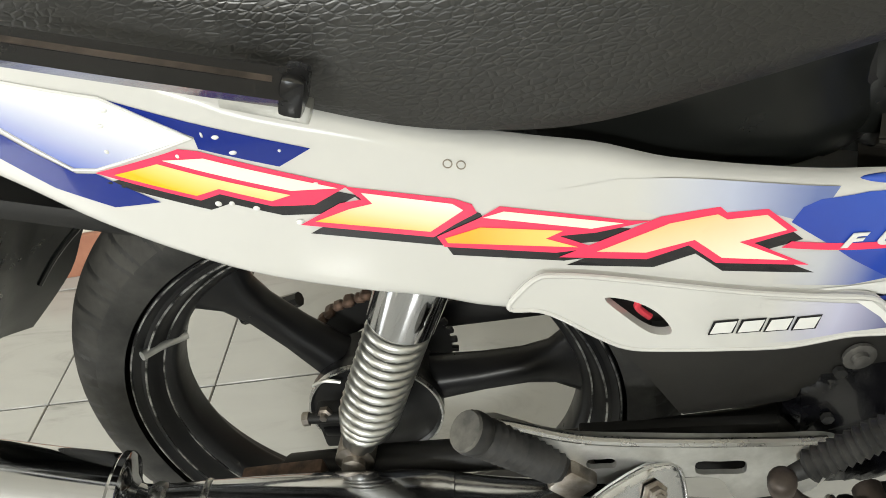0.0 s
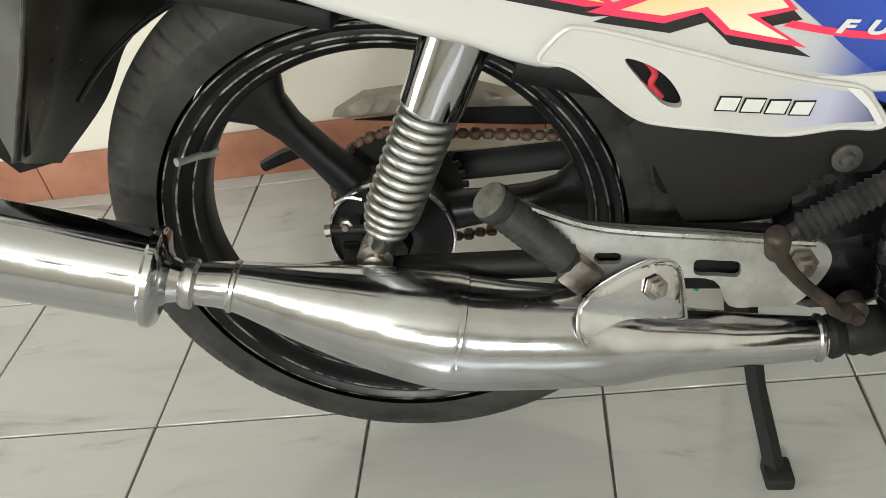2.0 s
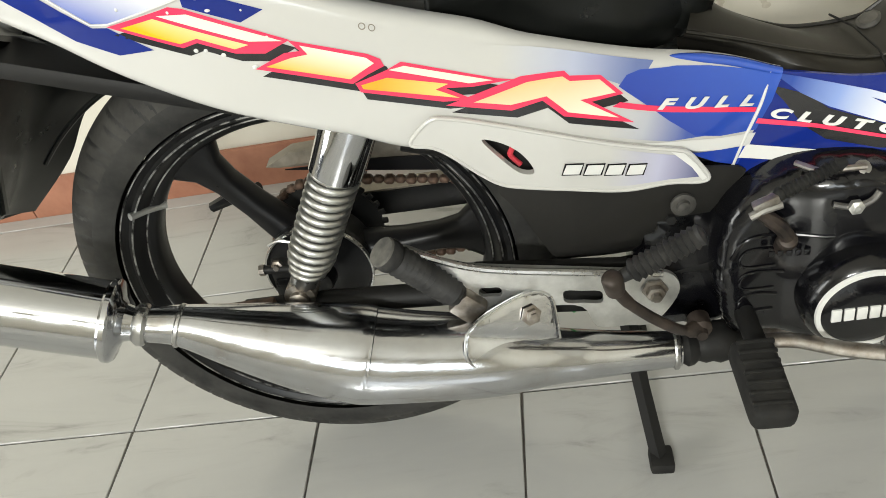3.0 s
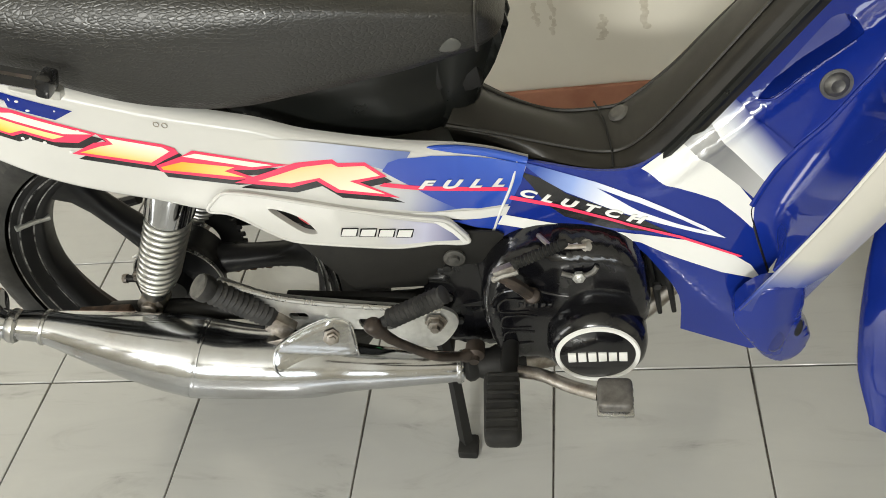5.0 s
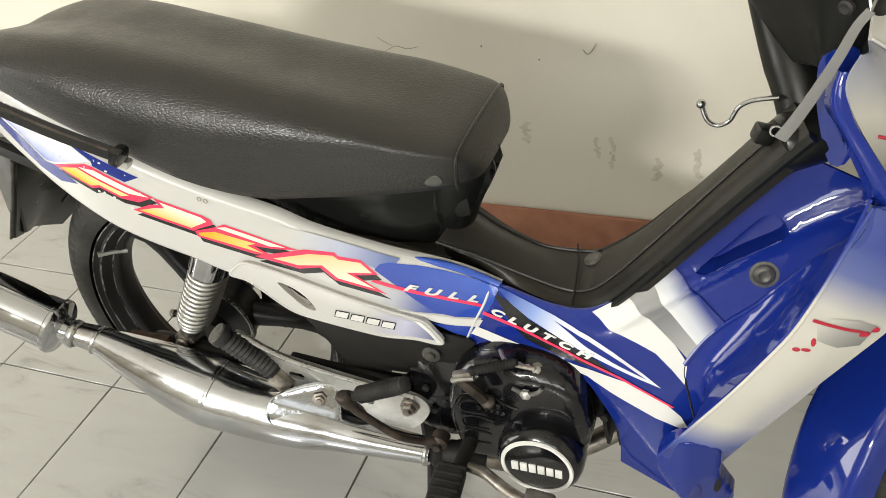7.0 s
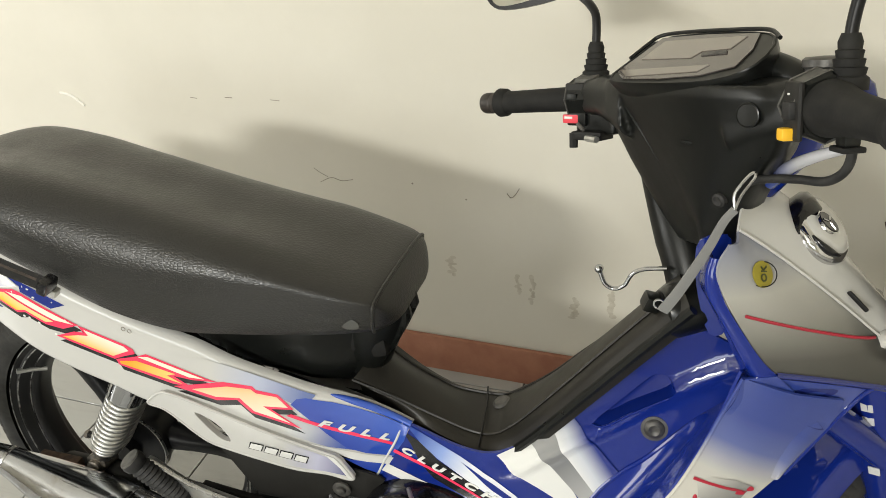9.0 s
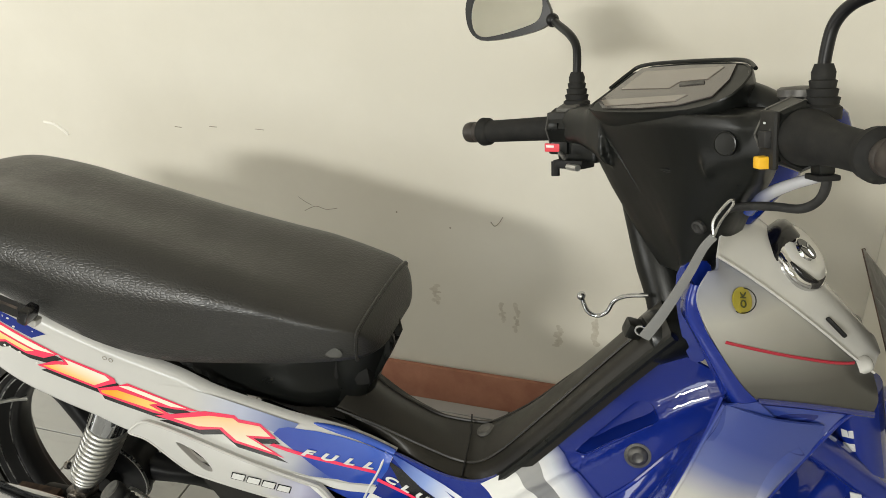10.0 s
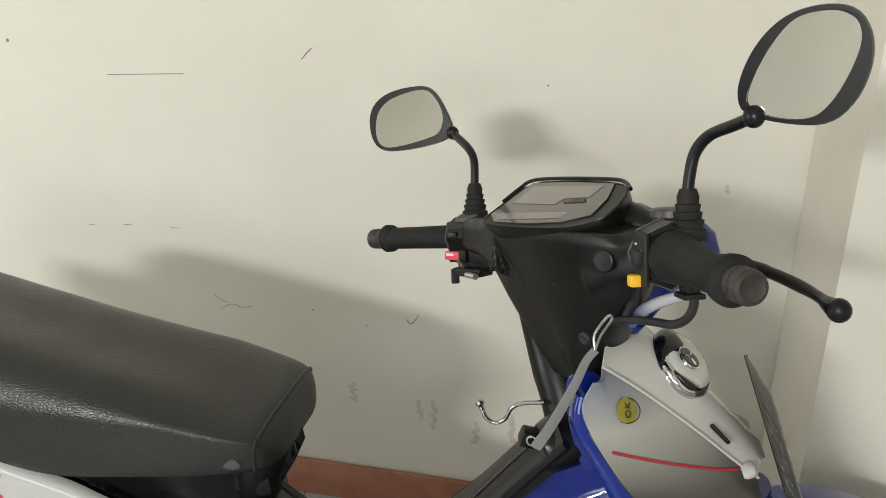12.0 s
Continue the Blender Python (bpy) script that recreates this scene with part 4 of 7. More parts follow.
nose_top = stood(face([nose_edge, halfway(nose_edge, ridge, (0, 0, 0.008)), ridge, halfway(edge_l, ridge, (0, 0, 0.008)), edge_l], 0.003, "nose_top", M_white, "white upper nose panel", 6, 5))
part("nose_bead", tube(spline([(x + 0.001, y - 0.002, z + 0.001) for x, y, z in nose_edge], 6), 0.0016, 8), M_white, nose_top)
part("red_line", tube([on_face(nose, x, z, 0.0006)[0] for x, z in spline([(1.297, 0.799), (1.328, 0.786), (1.362, 0.771), (1.395, 0.757), (1.430, 0.7425)], 8)], 0.0017, 8), P_red, nose)
p, n = on_face(nose, 1.307, 0.832, 0.0016)
sticker = part("round_sticker", lathe([(0, 0.0133), (0.0012, 0.0133), (0.0014, 0.012)], p - n * 0.0006, n, 26), material("olive_yellow_print", (0.27, 0.225, 0.018), 0.4), nose, "round yellow inspection sticker")
PLACED.add(sticker.name)
part("sticker_rim", tube([p + framed((0, 0, 0), (1, 0, 0), n.cross(Vector((1, 0, 0)))) @ Vector((0.0128 * math.cos(a), 0.0128 * math.sin(a), 0.0004)) for a in (2 * math.pi * i / 32 for i in range(33))], 0.0006, 5), M_dark, sticker)
run = Vector((0.42, 0, 0.9))
run = (run - n * run.dot(n)).normalized()
tall = n.cross(run)
letters("OK", 0.0105, p + n * 0.0014 - run * 0.0078 - tall * 0.0037, run, tall, material("olive_green_print", (0.04, 0.045, 0.012), 0.5), sticker, "lettering", 1.1, 0.0)
# cap on the ridge: a low white dome on a chrome skirt, a black curved shutter behind and a round emblem
CAP = framed((1.355, -0.039, 0.843), (0.784, 0.03, -0.62), (0.03, 0.98, 0.12))


def ellipse(a, b, h, n=40, at=(0.014, 0.014)):
    return [CAP @ Vector((at[0] + a * math.cos(t), at[1] + b * math.sin(t), h)) for t in (2 * math.pi * i / n for i in range(n))]


bm = bmesh.new()
rings(bm, [ellipse(0.036, 0.045, -0.020), ellipse(0.039, 0.047, -0.006), ellipse(0.039, 0.047, -0.002), ellipse(0.034, 0.041, 0.004)])
cap = stood(part("key_cap", bm, M_cap, bike, "oval chrome and white cap on the nose", 60))
bm = bmesh.new()
rings(bm, [ellipse(0.034, 0.041, 0.002), ellipse(0.032, 0.038, 0.0055), ellipse(0.026, 0.030, 0.008), ellipse(0.016, 0.018, 0.009), ellipse(0.006, 0.007, 0.0092)])
stood(part("cap_dome", bm, M_white, cap, "white domed top", 60))
bm = bmesh.new()
rings(bm, [ellipse(0.0165, 0.0145, 0.0040, at=(0.010, 0.006)), ellipse(0.0105, 0.0145, 0.0105, at=(0.010, 0.006)), ellipse(0.0150, 0.0130, 0.0120, at=(0.010, 0.006))])
badge = stood(part("cap_badge", bm, M_cap, cap, "round chrome emblem with a dark face"))
bm = bmesh.new()
rings(bm, [ellipse(0.0138, 0.0118, 0.0115, at=(0.010, 0.006)), ellipse(0.0132, 0.0112, 0.0128, at=(0.010, 0.006))])
stood(part("badge_face", bm, M_engine, badge))
for k in range(3):
    a = radians(90 + 120 * k)
    part("badge_mark", tube([CAP @ Vector((0.010 + r * math.cos(a), 0.006 + r * math.sin(a), 0.0129)) for r in (0.002, 0.010)], 0.0011, 6), M_chrome, badge)
bm = bmesh.new()
rows = []
for i in range(25):
    t = radians(104 + 132 * i / 24)
    w = math.sin(math.pi * i / 24) ** 0.6
    row = []
    for k, (ra, rb, h) in enumerate(((0.042, 0.050, -0.012), (0.0415, 0.0495, 0.002), (0.037, 0.044, 0.009), (0.028, 0.033, 0.0130), (0.015, 0.019, 0.0130), (0.014, 0.018, 0.009))):
        g = w if k else 1
        row.append(CAP @ Vector((0.014 + (0.042 + (ra - 0.042) * g) * math.cos(t), 0.014 + (0.050 + (rb - 0.050) * g) * math.sin(t), -0.012 + (h + 0.012) * g)))
    rows.append(row)
rings(bm, rows, closed=False)
stood(part("cap_cover", bm, M_engine, cap, "black curved cap shutter", 40))
# dark reflection on the cap's near flank, laid on as a black strip
part("cap_groove", tube([CAP @ Vector((0.014 + 0.0345 * math.cos(a), 0.014 + 0.042 * math.sin(a), 0.0035)) for a in (radians(242 + 70 * i / 24) for i in range(25))], [0.0008 + 0.0036 * math.sin(math.pi * i / 24) for i in range(25)], 10), M_engine, cap, "black strip painted for a dark reflection in the chrome")
# dark bar painted for the shade inside a slit in the panel
part("nose_slot", block((0.028, 0.003, 0.005), (1.408, -0.072, 0.779), (0, 40, -12), 0.002), M_dark, nose_top)
# number plate seen from behind, its characters as plain bars
PLATE = framed((1.438, -0.025, 0.848), (0.36, 0, -0.93), (0.17, -0.98, 0.05))


def plated(size, at, bevel=0.0008):
    bm = block(size, at, bevel=bevel, segs=1)
    bm.transform(PLATE)
    return bm


plate = part("number_plate", plated((0.25, 0.094, 0.0018), (0.125, 0.047, 0)), M_zinc, bike, "bare metal back of a front number plate with embossed characters")
part("plate_rim", plated((0.25, 0.003, 0.004), (0.125, 0.0015, 0)), M_rusty, plate)
for i in range(7):
    for v, w in ((0.034, 0.026), (0.066, 0.020)):
        for z in (-0.0016, 0.0016):
            part("plate_bar", plated((0.014 if i % 3 else 0.006, w * (0.8 if i % 2 else 1), 0.0022), (0.055 + 0.025 * i, v + 0.002 * (i % 2), z), 0.0009), M_zinc, plate)
for at, r in (((1.436, -0.116, 0.756), 1.0),):
    part("mount_boss", lathe([(0, 0.010 * r), (0.010, 0.009 * r), (0.014, 0.007 * r), (0.016, 0.003 * r)], at, (0.85, 0.1, 0.35), 16), M_white, bike, "white moulded boss")

# ---------------------------------------------------------------- seat
seat_top = spline([(0.19, 0.80), (0.203, 0.835), (0.25, 0.856), (0.35, 0.861), (0.42, 0.856), (0.50, 0.845), (0.60, 0.826), (0.71, 0.803), (0.785, 0.788), (0.840, 0.774), (0.875, 0.764), (0.892, 0.750), (0.900, 0.730), (0.902, 0.714)], 5)
seat_low = spline([(0.19, 0.792), (0.24, 0.802), (0.295, 0.792), (0.336, 0.773), (0.40, 0.745), (0.464, 0.718), (0.502, 0.698), (0.541, 0.680), (0.585, 0.667), (0.625, 0.660), (0.665, 0.660), (0.727, 0.668), (0.805, 0.683), (0.875, 0.697), (0.902, 0.703)], 5)
seat_wide = spline([(0.19, 0.05), (0.22, 0.085), (0.27, 0.108), (0.38, 0.12), (0.50, 0.122), (0.62, 0.117), (0.72, 0.110), (0.82, 0.102), (0.870, 0.094), (0.889, 0.083), (0.899, 0.062), (0.902, 0.040)], 5)
seat_shoulder = spline([(0.19, 0.796), (0.28, 0.83), (0.387, 0.803), (0.485, 0.768), (0.604, 0.754), (0.722, 0.758), (0.833, 0.758), (0.88, 0.742), (0.902, 0.708)], 5)


def seat_section(x, off=0.0):
    """One cross-section: an upright side up to the shoulder, then a low crown over to the other side."""
    zt, zl, w, zs = (lerp_table(t, x) for t in (seat_top, seat_low, seat_wide, seat_shoulder))
    zt -= 0.011
    zs = min(max(zs, zl + 0.3 * (zt - zl)), zl + 0.8 * (zt - zl))
    half = []
    for k in range(9):
        u = k / 8
        half.append((-(w + off) * (0.92 + 0.08 * math.sin(math.pi / 2 * min(1.0, u * 1.5))), zl + (zs - zl) * u))
    y0 = -half[-1][0]
    for k in range(1, 15):
        a = math.pi / 2 * k / 14
        half.append((-y0 * math.cos(a) ** 0.70, zs + (zt + off - zs) * math.sin(a) ** 0.88))
    return [Vector((x, YC + y, z)) for y, z in half] + [Vector((x, YC - y, z)) for y, z in reversed(half[:-1])]


def seat_mesh():
    bm = bmesh.new()
    rings(bm, [seat_section(0.19 + 0.712 * (0.5 - 0.5 * math.cos(math.pi * i / 80))) for i in range(81)])
    bmesh.ops.smooth_vert(bm, verts=bm.verts, factor=0.5, use_axis_x=True, use_axis_y=True, use_axis_z=True)
    return bm


seat = part("seat", seat_mesh(), M_seat, bike, "long black vinyl seat with pebbled grain", 60)
part("welt", tube([p - Vector((0.10 * (0.74 - p.z), 0, 0)) for p in seat_section(0.882, 0.0012)], 0.0024, 6), M_seat, seat)
p, n = on_face(seat, 0.853, 0.715, 0.0)
part("scuff_patch", ball(1.0, p, scale=(0.013, 0.0012, 0.008)), M_flap, seat, "pale rubbed patch")
base_line = spline([(0.594, 0.628), (0.619, 0.612), (0.665, 0.588), (0.712, 0.570), (0.776, 0.561), (0.845, 0.562), (0.858, 0.60), (0.885, 0.645), (0.905, 0.69)], 4) + spline([(0.90, 0.716), (0.80, 0.700), (0.72, 0.690), (0.65, 0.680), (0.60, 0.672)], 4)
base = part("seat_base", sheet(base_line, lambda x, z: -0.122 + 0.045 * sm((x - 0.76) / 0.14) - 0.003 * math.exp(-((z - 0.645 - 0.06 * (x - 0.6)) / 0.016) ** 2) + 0.02 * sm((0.60 - z) / 0.05), 0.004, 0.006, step=0.01), M_plastic, bike, "black plastic underseat panel with a moulded ridge")
mirrored(base)
part("seat_base_front", tube([(0.825, YC, 0.58), (0.84, YC, 0.64), (0.855, YC, 0.70)], [0.03, 0.038, 0.045], 20), M_plastic, bike)
# dark block added to close a light gap under the seat
part("seat_pan", block((0.28, 0.07, 0.06), (0.73, YC, 0.63), (0, -6, 0), 0.015), M_dark, bike)
# grab rail
rail = part("grab_rail", tube(spline([(0.272, -0.186, 0.804), (0.30, -0.188, 0.796), (0.34, -0.19, 0.782), (0.42, -0.19, 0.752), (0.482, -0.187, 0.727)], 6), 0.0125, 4), M_engine, bike, "black painted steel grab rail with a brown line along its edge")
# brown strip stands in for a thin reflection along the rail
part("worn_edge", tube(spline([(0.274, -0.1905, 0.811), (0.30, -0.1925, 0.8035), (0.34, -0.1945, 0.7895), (0.42, -0.1945, 0.7595), (0.476, -0.1915, 0.7365)], 6), 0.0024, 4), M_kick, rail, "brown strip painted for the reflection along the edge")
part("rail_end", block((0.014, 0.024, 0.023), (0.484, -0.187, 0.7265), (0, 24, 0), 0.004), M_engine, rail)
part("rail_bracket", block((0.05, 0.012, 0.012), (0.462, -0.176, 0.716), (0, 24, 0), 0.002), M_alloy, rail, "pale steel bracket")
mirrored(rail)

# tail flares rearwards along sight lines from one eye point, fitting the camera's view
FLARE_TO_VIEW = ("tail_panel", "graphic_", "lettering", "sticker_trace", "paint_chip", "side_panel", "panel_edge", "vent_liner", "battery_lead", "badge_", "grab_rail", "worn_edge", "rail_end", "rail_bracket")
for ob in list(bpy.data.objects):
    if ob.type == "MESH" and ob.name.startswith(FLARE_TO_VIEW):
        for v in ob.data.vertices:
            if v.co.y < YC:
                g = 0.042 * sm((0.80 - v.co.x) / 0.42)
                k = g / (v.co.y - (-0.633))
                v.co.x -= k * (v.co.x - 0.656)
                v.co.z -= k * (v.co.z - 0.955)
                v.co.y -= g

# ---------------------------------------------------------------- footboard tunnel and inner leg shield
tunnel_rows = [  # x and z of near rim, near crease, middle, far crease, far rim
    [(0.820, 0.572), (0.825, 0.585), (0.840, 0.603), (0.835, 0.592), (0.847, 0.580)],
    [(0.880, 0.555), (0.880, 0.567), (0.880, 0.575), (0.875, 0.562), (0.887, 0.550)],
    [(0.945, 0.534), (0.940, 0.544), (0.930, 0.550), (0.912, 0.542), (0.924, 0.530)],
    [(1.000, 0.520), (0.990, 0.528), (0.975, 0.533), (0.950, 0.530), (0.962, 0.518)],
    [(1.030, 0.521), (1.020, 0.531), (1.012, 0.535), (1.005, 0.530), (1.017, 0.518)],
    [(1.058, 0.545), (1.050, 0.556), (1.040, 0.559), (1.028, 0.540), (1.040, 0.528)],
    [(1.100, 0.596), (1.090, 0.605), (1.084, 0.605), (1.076, 0.579), (1.088, 0.567)],
    [(1.155, 0.668), (1.143, 0.674), (1.138, 0.670), (1.118, 0.624), (1.130, 0.612)],
    [(1.208, 0.738), (1.196, 0.744), (1.190, 0.737), (1.178, 0.686), (1.190, 0.674)],
    [(1.245, 0.785), (1.235, 0.793), (1.228, 0.785), (1.226, 0.740), (1.238, 0.728)],
]
tunnel_y = (-0.142, -0.118, -0.078, -0.038, -0.024)
bm = bmesh.new()
cols = [spline([(r[c][0], tunnel_y[c] + (0.3 * max(0.0, 0.965 - r[c][0]) if c == 0 else 0.0), r[c][1]) for r in tunnel_rows], 5) for c in range(5)]
rows = [spline([c[i] for c in cols], 5) for i in range(len(cols[0]))]
rows = [[p + Vector((0.004, 0.006, -0.03)) for p in r[:1]] + r + [p + Vector((0.004, 0, -0.08)) for p in r[-1:]] for r in rows]
rings(bm, rows, closed=False)
tunnel = part("centre_tunnel", bm, M_tunnel, bike, "brown-black plastic centre tunnel and step-through", 50)
part("tunnel_screw", lathe([(0, 0.0125), (0.0015, 0.0125), (0.004, 0.009), (0.003, 0.004)], (1.014, -0.062, 0.5375), (-0.35, -0.1, 0.9), 20), M_darksteel, tunnel, "steel screw")
for c, dz in ((1, 0.001), (3, 0.001)):
    part("tunnel_bead", tube([(p.x, p.y, p.z + dz) for p in cols[c]], 0.0022, 6), M_tunnel, tunnel)
part("tunnel_joint", tube([(1.004, -0.14, 0.523), (1.003, -0.118, 0.5335), (0.996, -0.07, 0.5385), (0.986, -0.03, 0.534)], 0.0012, 6), M_dark, tunnel)
part("tunnel_rim", tube(spline([(x + 0.004, -0.1415, z - 0.004) for x, z in (r[0] for r in tunnel_rows[3:])], 5), 0.006, 8), M_plastic, tunnel)
# steering head cover, ignition lock and bag hook
stood(part("steering_head_cover", tube(spline([(1.172, 0.065, 0.885), (1.190, 0.055, 0.845), (1.212, 0.035, 0.800), (1.235, 0.005, 0.760), (1.250, -0.020, 0.722)], 4), [0.016 + 0.014 * min(1.0, i / 10) for i in range(17)], 18), M_plastic, bike, "black plastic steering head cover"))
lock = part("ignition_lock", lathe([(0, 0.03), (0.04, 0.03), (0.048, 0.026), (0.05, 0.01)], (1.262, -0.10, 0.765), (-0.62, -0.3, -0.1), 20), M_plastic, bike)
part("key_head", block((0.022, 0.02, 0.018), (1.205, -0.118, 0.768), (0, 20, 20), 0.004), M_plastic, lock, "black key head in the lock")
hook = part("bag_hook", tube(spline([(1.215, -0.085, 0.793), (1.19, -0.083, 0.788), (1.176, -0.082, 0.779), (1.168, -0.081, 0.762), (1.156, -0.08, 0.755), (1.145, -0.08, 0.761), (1.138, -0.08, 0.778)], 5), 0.0028, 10), M_chrome, bike, "bent chrome bag hook")
part("hook_tip", ball(0.0055, (1.137, -0.08, 0.781)), M_chrome, hook)

# ---------------------------------------------------------------- rear wheel
HUB = Vector((0.402, -0.026, 0.3165))


def tyre_mesh(centre, r_mid, r_sec, wide, bite, edge=1.42):
    """A tyre: a dusty tread with slanted sipes cut along both shoulders, between dark side walls."""
    bm = bmesh.new()
    segs, prof = 720, []
    for k in range(29):
        a = math.pi * (-0.6 + 1.2 * k / 28)
        prof.append((wide * math.sin(a), r_sec * math.cos(a), a))
    rows, cuts = [], []
    for i in range(segs):
        th = 2 * math.pi * i / segs
        lp, cl = [], []
        for k, (y, r, a) in enumerate(prof):
            g = (i + abs(k - 14)) % 18
            on = (g == 0 and 0.30 < abs(a) < 1.30) or (g == 7 and 0.75 < abs(a) < 1.38)
            rr = r_mid + r - (bite if on else 0.0) - (0.0012 if abs(a) > edge else 0.0)
            lp.append(bm.verts.new(centre + Vector((math.cos(th) * rr, y, math.sin(th) * rr))))
            cl.append(on)
        rows.append(lp)
        cuts.append(cl)
    for i in range(segs):
        j = (i + 1) % segs
        for k in range(len(prof) - 1):
            f = bm.faces.new((rows[i][k], rows[i][k + 1], rows[j][k + 1], rows[j][k]))
            tread = max(abs(prof[k][2]), abs(prof[k + 1][2])) < edge
            f.material_index = 1 if tread and not (cuts[i][k] or cuts[i][k + 1]) else 0
    return bm


def hoop(profile, centre, segs=96):
    """A ring about the axle: a closed outline of (y, radius)."""
    bm = bmesh.new()
    rows = [[bm.verts.new(centre + Vector((math.cos(t) * r, y, math.sin(t) * r))) for y, r in profile] for t in (2 * math.pi * i / segs for i in range(segs))]
    n = len(profile)
    for i in range(segs):
        r0, r1 = rows[i], rows[(i + 1) % segs]
        for k in range(n):
            j = (k + 1) % n
            bm.faces.new((r0[k], r0[j], r1[j], r1[k]))
    return bm


half = [(-0.030, 0.2235), (-0.0405, 0.2235), (-0.0415, 0.2205), (-0.0385, 0.2175), (-0.0365, 0.2145), (-0.0375, 0.211), (-0.0375, 0.2085), (-0.034, 0.2055), (-0.027, 0.2025), (-0.023, 0.199), (-0.0225, 0.1965), (-0.018, 0.190), (-0.012, 0.187)]
WHEEL = 1.034  # rim and tyre against the drawn profile
half = [(y, r * WHEEL) for y, r in half]
rear_wheel = part("rear_wheel", hoop(half + [(-y, r) for y, r in reversed(half)], HUB, 128), M_wheel, bike, "black cast three-spoke rear wheel", 30)
part("tyre", tyre_mesh(HUB, 0.2415 * WHEEL, 0.0455, 0.047, 0.0020), M_tyre, rear_wheel, "worn dusty road tyre with slanted sipes", 30, (M_tread,))
# bright lines hold both chipped metal and the glossy edges' highlights, as colour
for r, y, w in ((0.222, -0.0413, 0.0007), (0.2098, -0.0378, 0.0009), (0.198, -0.0229, 0.0008)):
    part("rim_line", hoop([(y - 0.0008, r * WHEEL - w), (y - 0.0008, r * WHEEL + w), (y + 0.001, r * WHEEL + w), (y + 0.001, r * WHEEL - w)], HUB, 128), M_worn_lit_rim, rear_wheel, "worn bare metal and painted highlight along the rim")
for deg in (124, 2, 243):
    d, n = Vector((math.cos(radians(deg)), 0, math.sin(radians(deg)))), Vector((-math.sin(radians(deg)), 0, math.cos(radians(deg))))
    bm = bmesh.new()
    loops = []
    for s, w, th in ((0.03, 0.040, 0.024), (0.06, 0.027, 0.022), (0.10, 0.022, 0.019), (0.14, 0.023, 0.017), (0.165, 0.034, 0.016), (0.185, 0.062, 0.017), (0.196, 0.078, 0.018)):
        o = HUB + d * s * WHEEL
        loops.append([o + n * w * math.copysign(abs(math.cos(a)) ** 0.6, math.cos(a)) * 0.64 + Vector((0, th * math.copysign(abs(math.sin(a)) ** 0.8, math.sin(a)), 0)) for a in (2 * math.pi * k / 16 for k in range(16))])
    rings(bm, loops)
    part("spoke", bm, M_wheel, rear_wheel)
drum = part("brake_drum", lathe([(-0.02, 0.056), (0.015, 0.060), (0.022, 0.0645), (0.033, 0.0645), (0.035, 0.0625), (0.032, 0.060), (0.034, 0.045), (0.040, 0.034), (0.040, 0.022), (0.052, 0.02), (0.058, 0.018), (0.058, 0.006)], HUB, (0, -1, 0), 56), M_wheel, rear_wheel, "black brake drum with a bare metal rim")
part("drum_rim", hoop([(-0.0365, 0.0625), (-0.0365, 0.0643), (-0.032, 0.0652), (-0.032, 0.0625)], HUB, 64), M_dullchrome, drum)
part("valve_stem", tube([(0.217, YC, 0.436), (0.230, YC + 0.018, 0.430), (0.245, YC + 0.034, 0.424)], [0.0045, 0.0038, 0.0045], 10), M_alloy, rear_wheel, "metal valve stem with cap")
cam = part("brake_cam_arm", block((0.024, 0.016, 0.05), (0.377, -0.128, 0.362), (0, 4, 0), 0.004), M_dark, bike, "black brake cam lever with adjuster")
part("cam_nut", lathe([(0, 0.007), (0.005, 0.007), (0.006, 0.004), (0.010, 0.0035)], (0.377, -0.134, 0.386), (0, -1, 0.2), 6), M_steel, cam)
part("adjuster_barrel", tube([(0.360, -0.138, 0.384), (0.396, -0.138, 0.381)], 0.005, 10), M_dark, cam)
part("adjuster_nut", lathe([(0, 0.0065), (0.006, 0.0065), (0.007, 0.003)], (0.362, -0.138, 0.384), (-1, 0, 0), 8), M_steel, cam)
part("cam_window", block((0.016, 0.004, 0.012), (0.377, -0.137, 0.362), (0, 4, 0), 0.003), M_wheel, cam)
part("drum_wear_mark", tube(spline([(0.364, -0.110, 0.396), (0.377, -0.110, 0.401), (0.391, -0.110, 0.397)], 4), 0.0018, 6), M_alloy, bike)

# swing arm, chain and sprocket on the far side
part("swing_arm", tube([(0.33, -0.132, 0.33), (0.42, -0.132, 0.328), (0.56, -0.132, 0.318), (0.74, -0.132, 0.318), (0.85, -0.132, 0.325)], [0.012, 0.0135, 0.0135, 0.015, 0.02], 12), M_dark, bike)
far_arm = part("swing_arm", block((0.46, 0.028, 0.037), (0.63, 0.029, 0.344), (0, 0, 0), 0.004), M_wheel, bike)
part("arm_top", block((0.45, 0.026, 0.003), (0.63, 0.030, 0.3635), (0, 0, 0), 0.001), M_guard, far_arm, "tan top face")
part("chain_adjuster", block((0.075, 0.014, 0.03), (0.335, -0.147, 0.337), (0, -2, 0), 0.003), M_rusty, bike, "rusted chain adjuster plate")
sprocket = part("sprocket", hoop([(0.002, 0.036), (0.002, 0.069), (0.007, 0.069), (0.007, 0.036)], HUB + Vector((0, 0.045, 0)), 60), M_dark, rear_wheel)
bm = bmesh.new()
for i in range(34):
    a = 2 * math.pi * i / 34
    block((0.009, 0.005, 0.007), (HUB.x + 0.071 * math.cos(a), HUB.y + 0.0495, HUB.z + 0.071 * math.sin(a)), (0, -math.degrees(a), 0), 0.001, bm, 1)
part("sprocket_teeth", bm, M_dark, sprocket)
chain = part("chain", tube([HUB + Vector((0, 0.05, 0.074)), HUB + Vector((0.43, 0.05, 0.004))], 0.0022, 6), M_rusty, bike, "oily rusted drive chain")
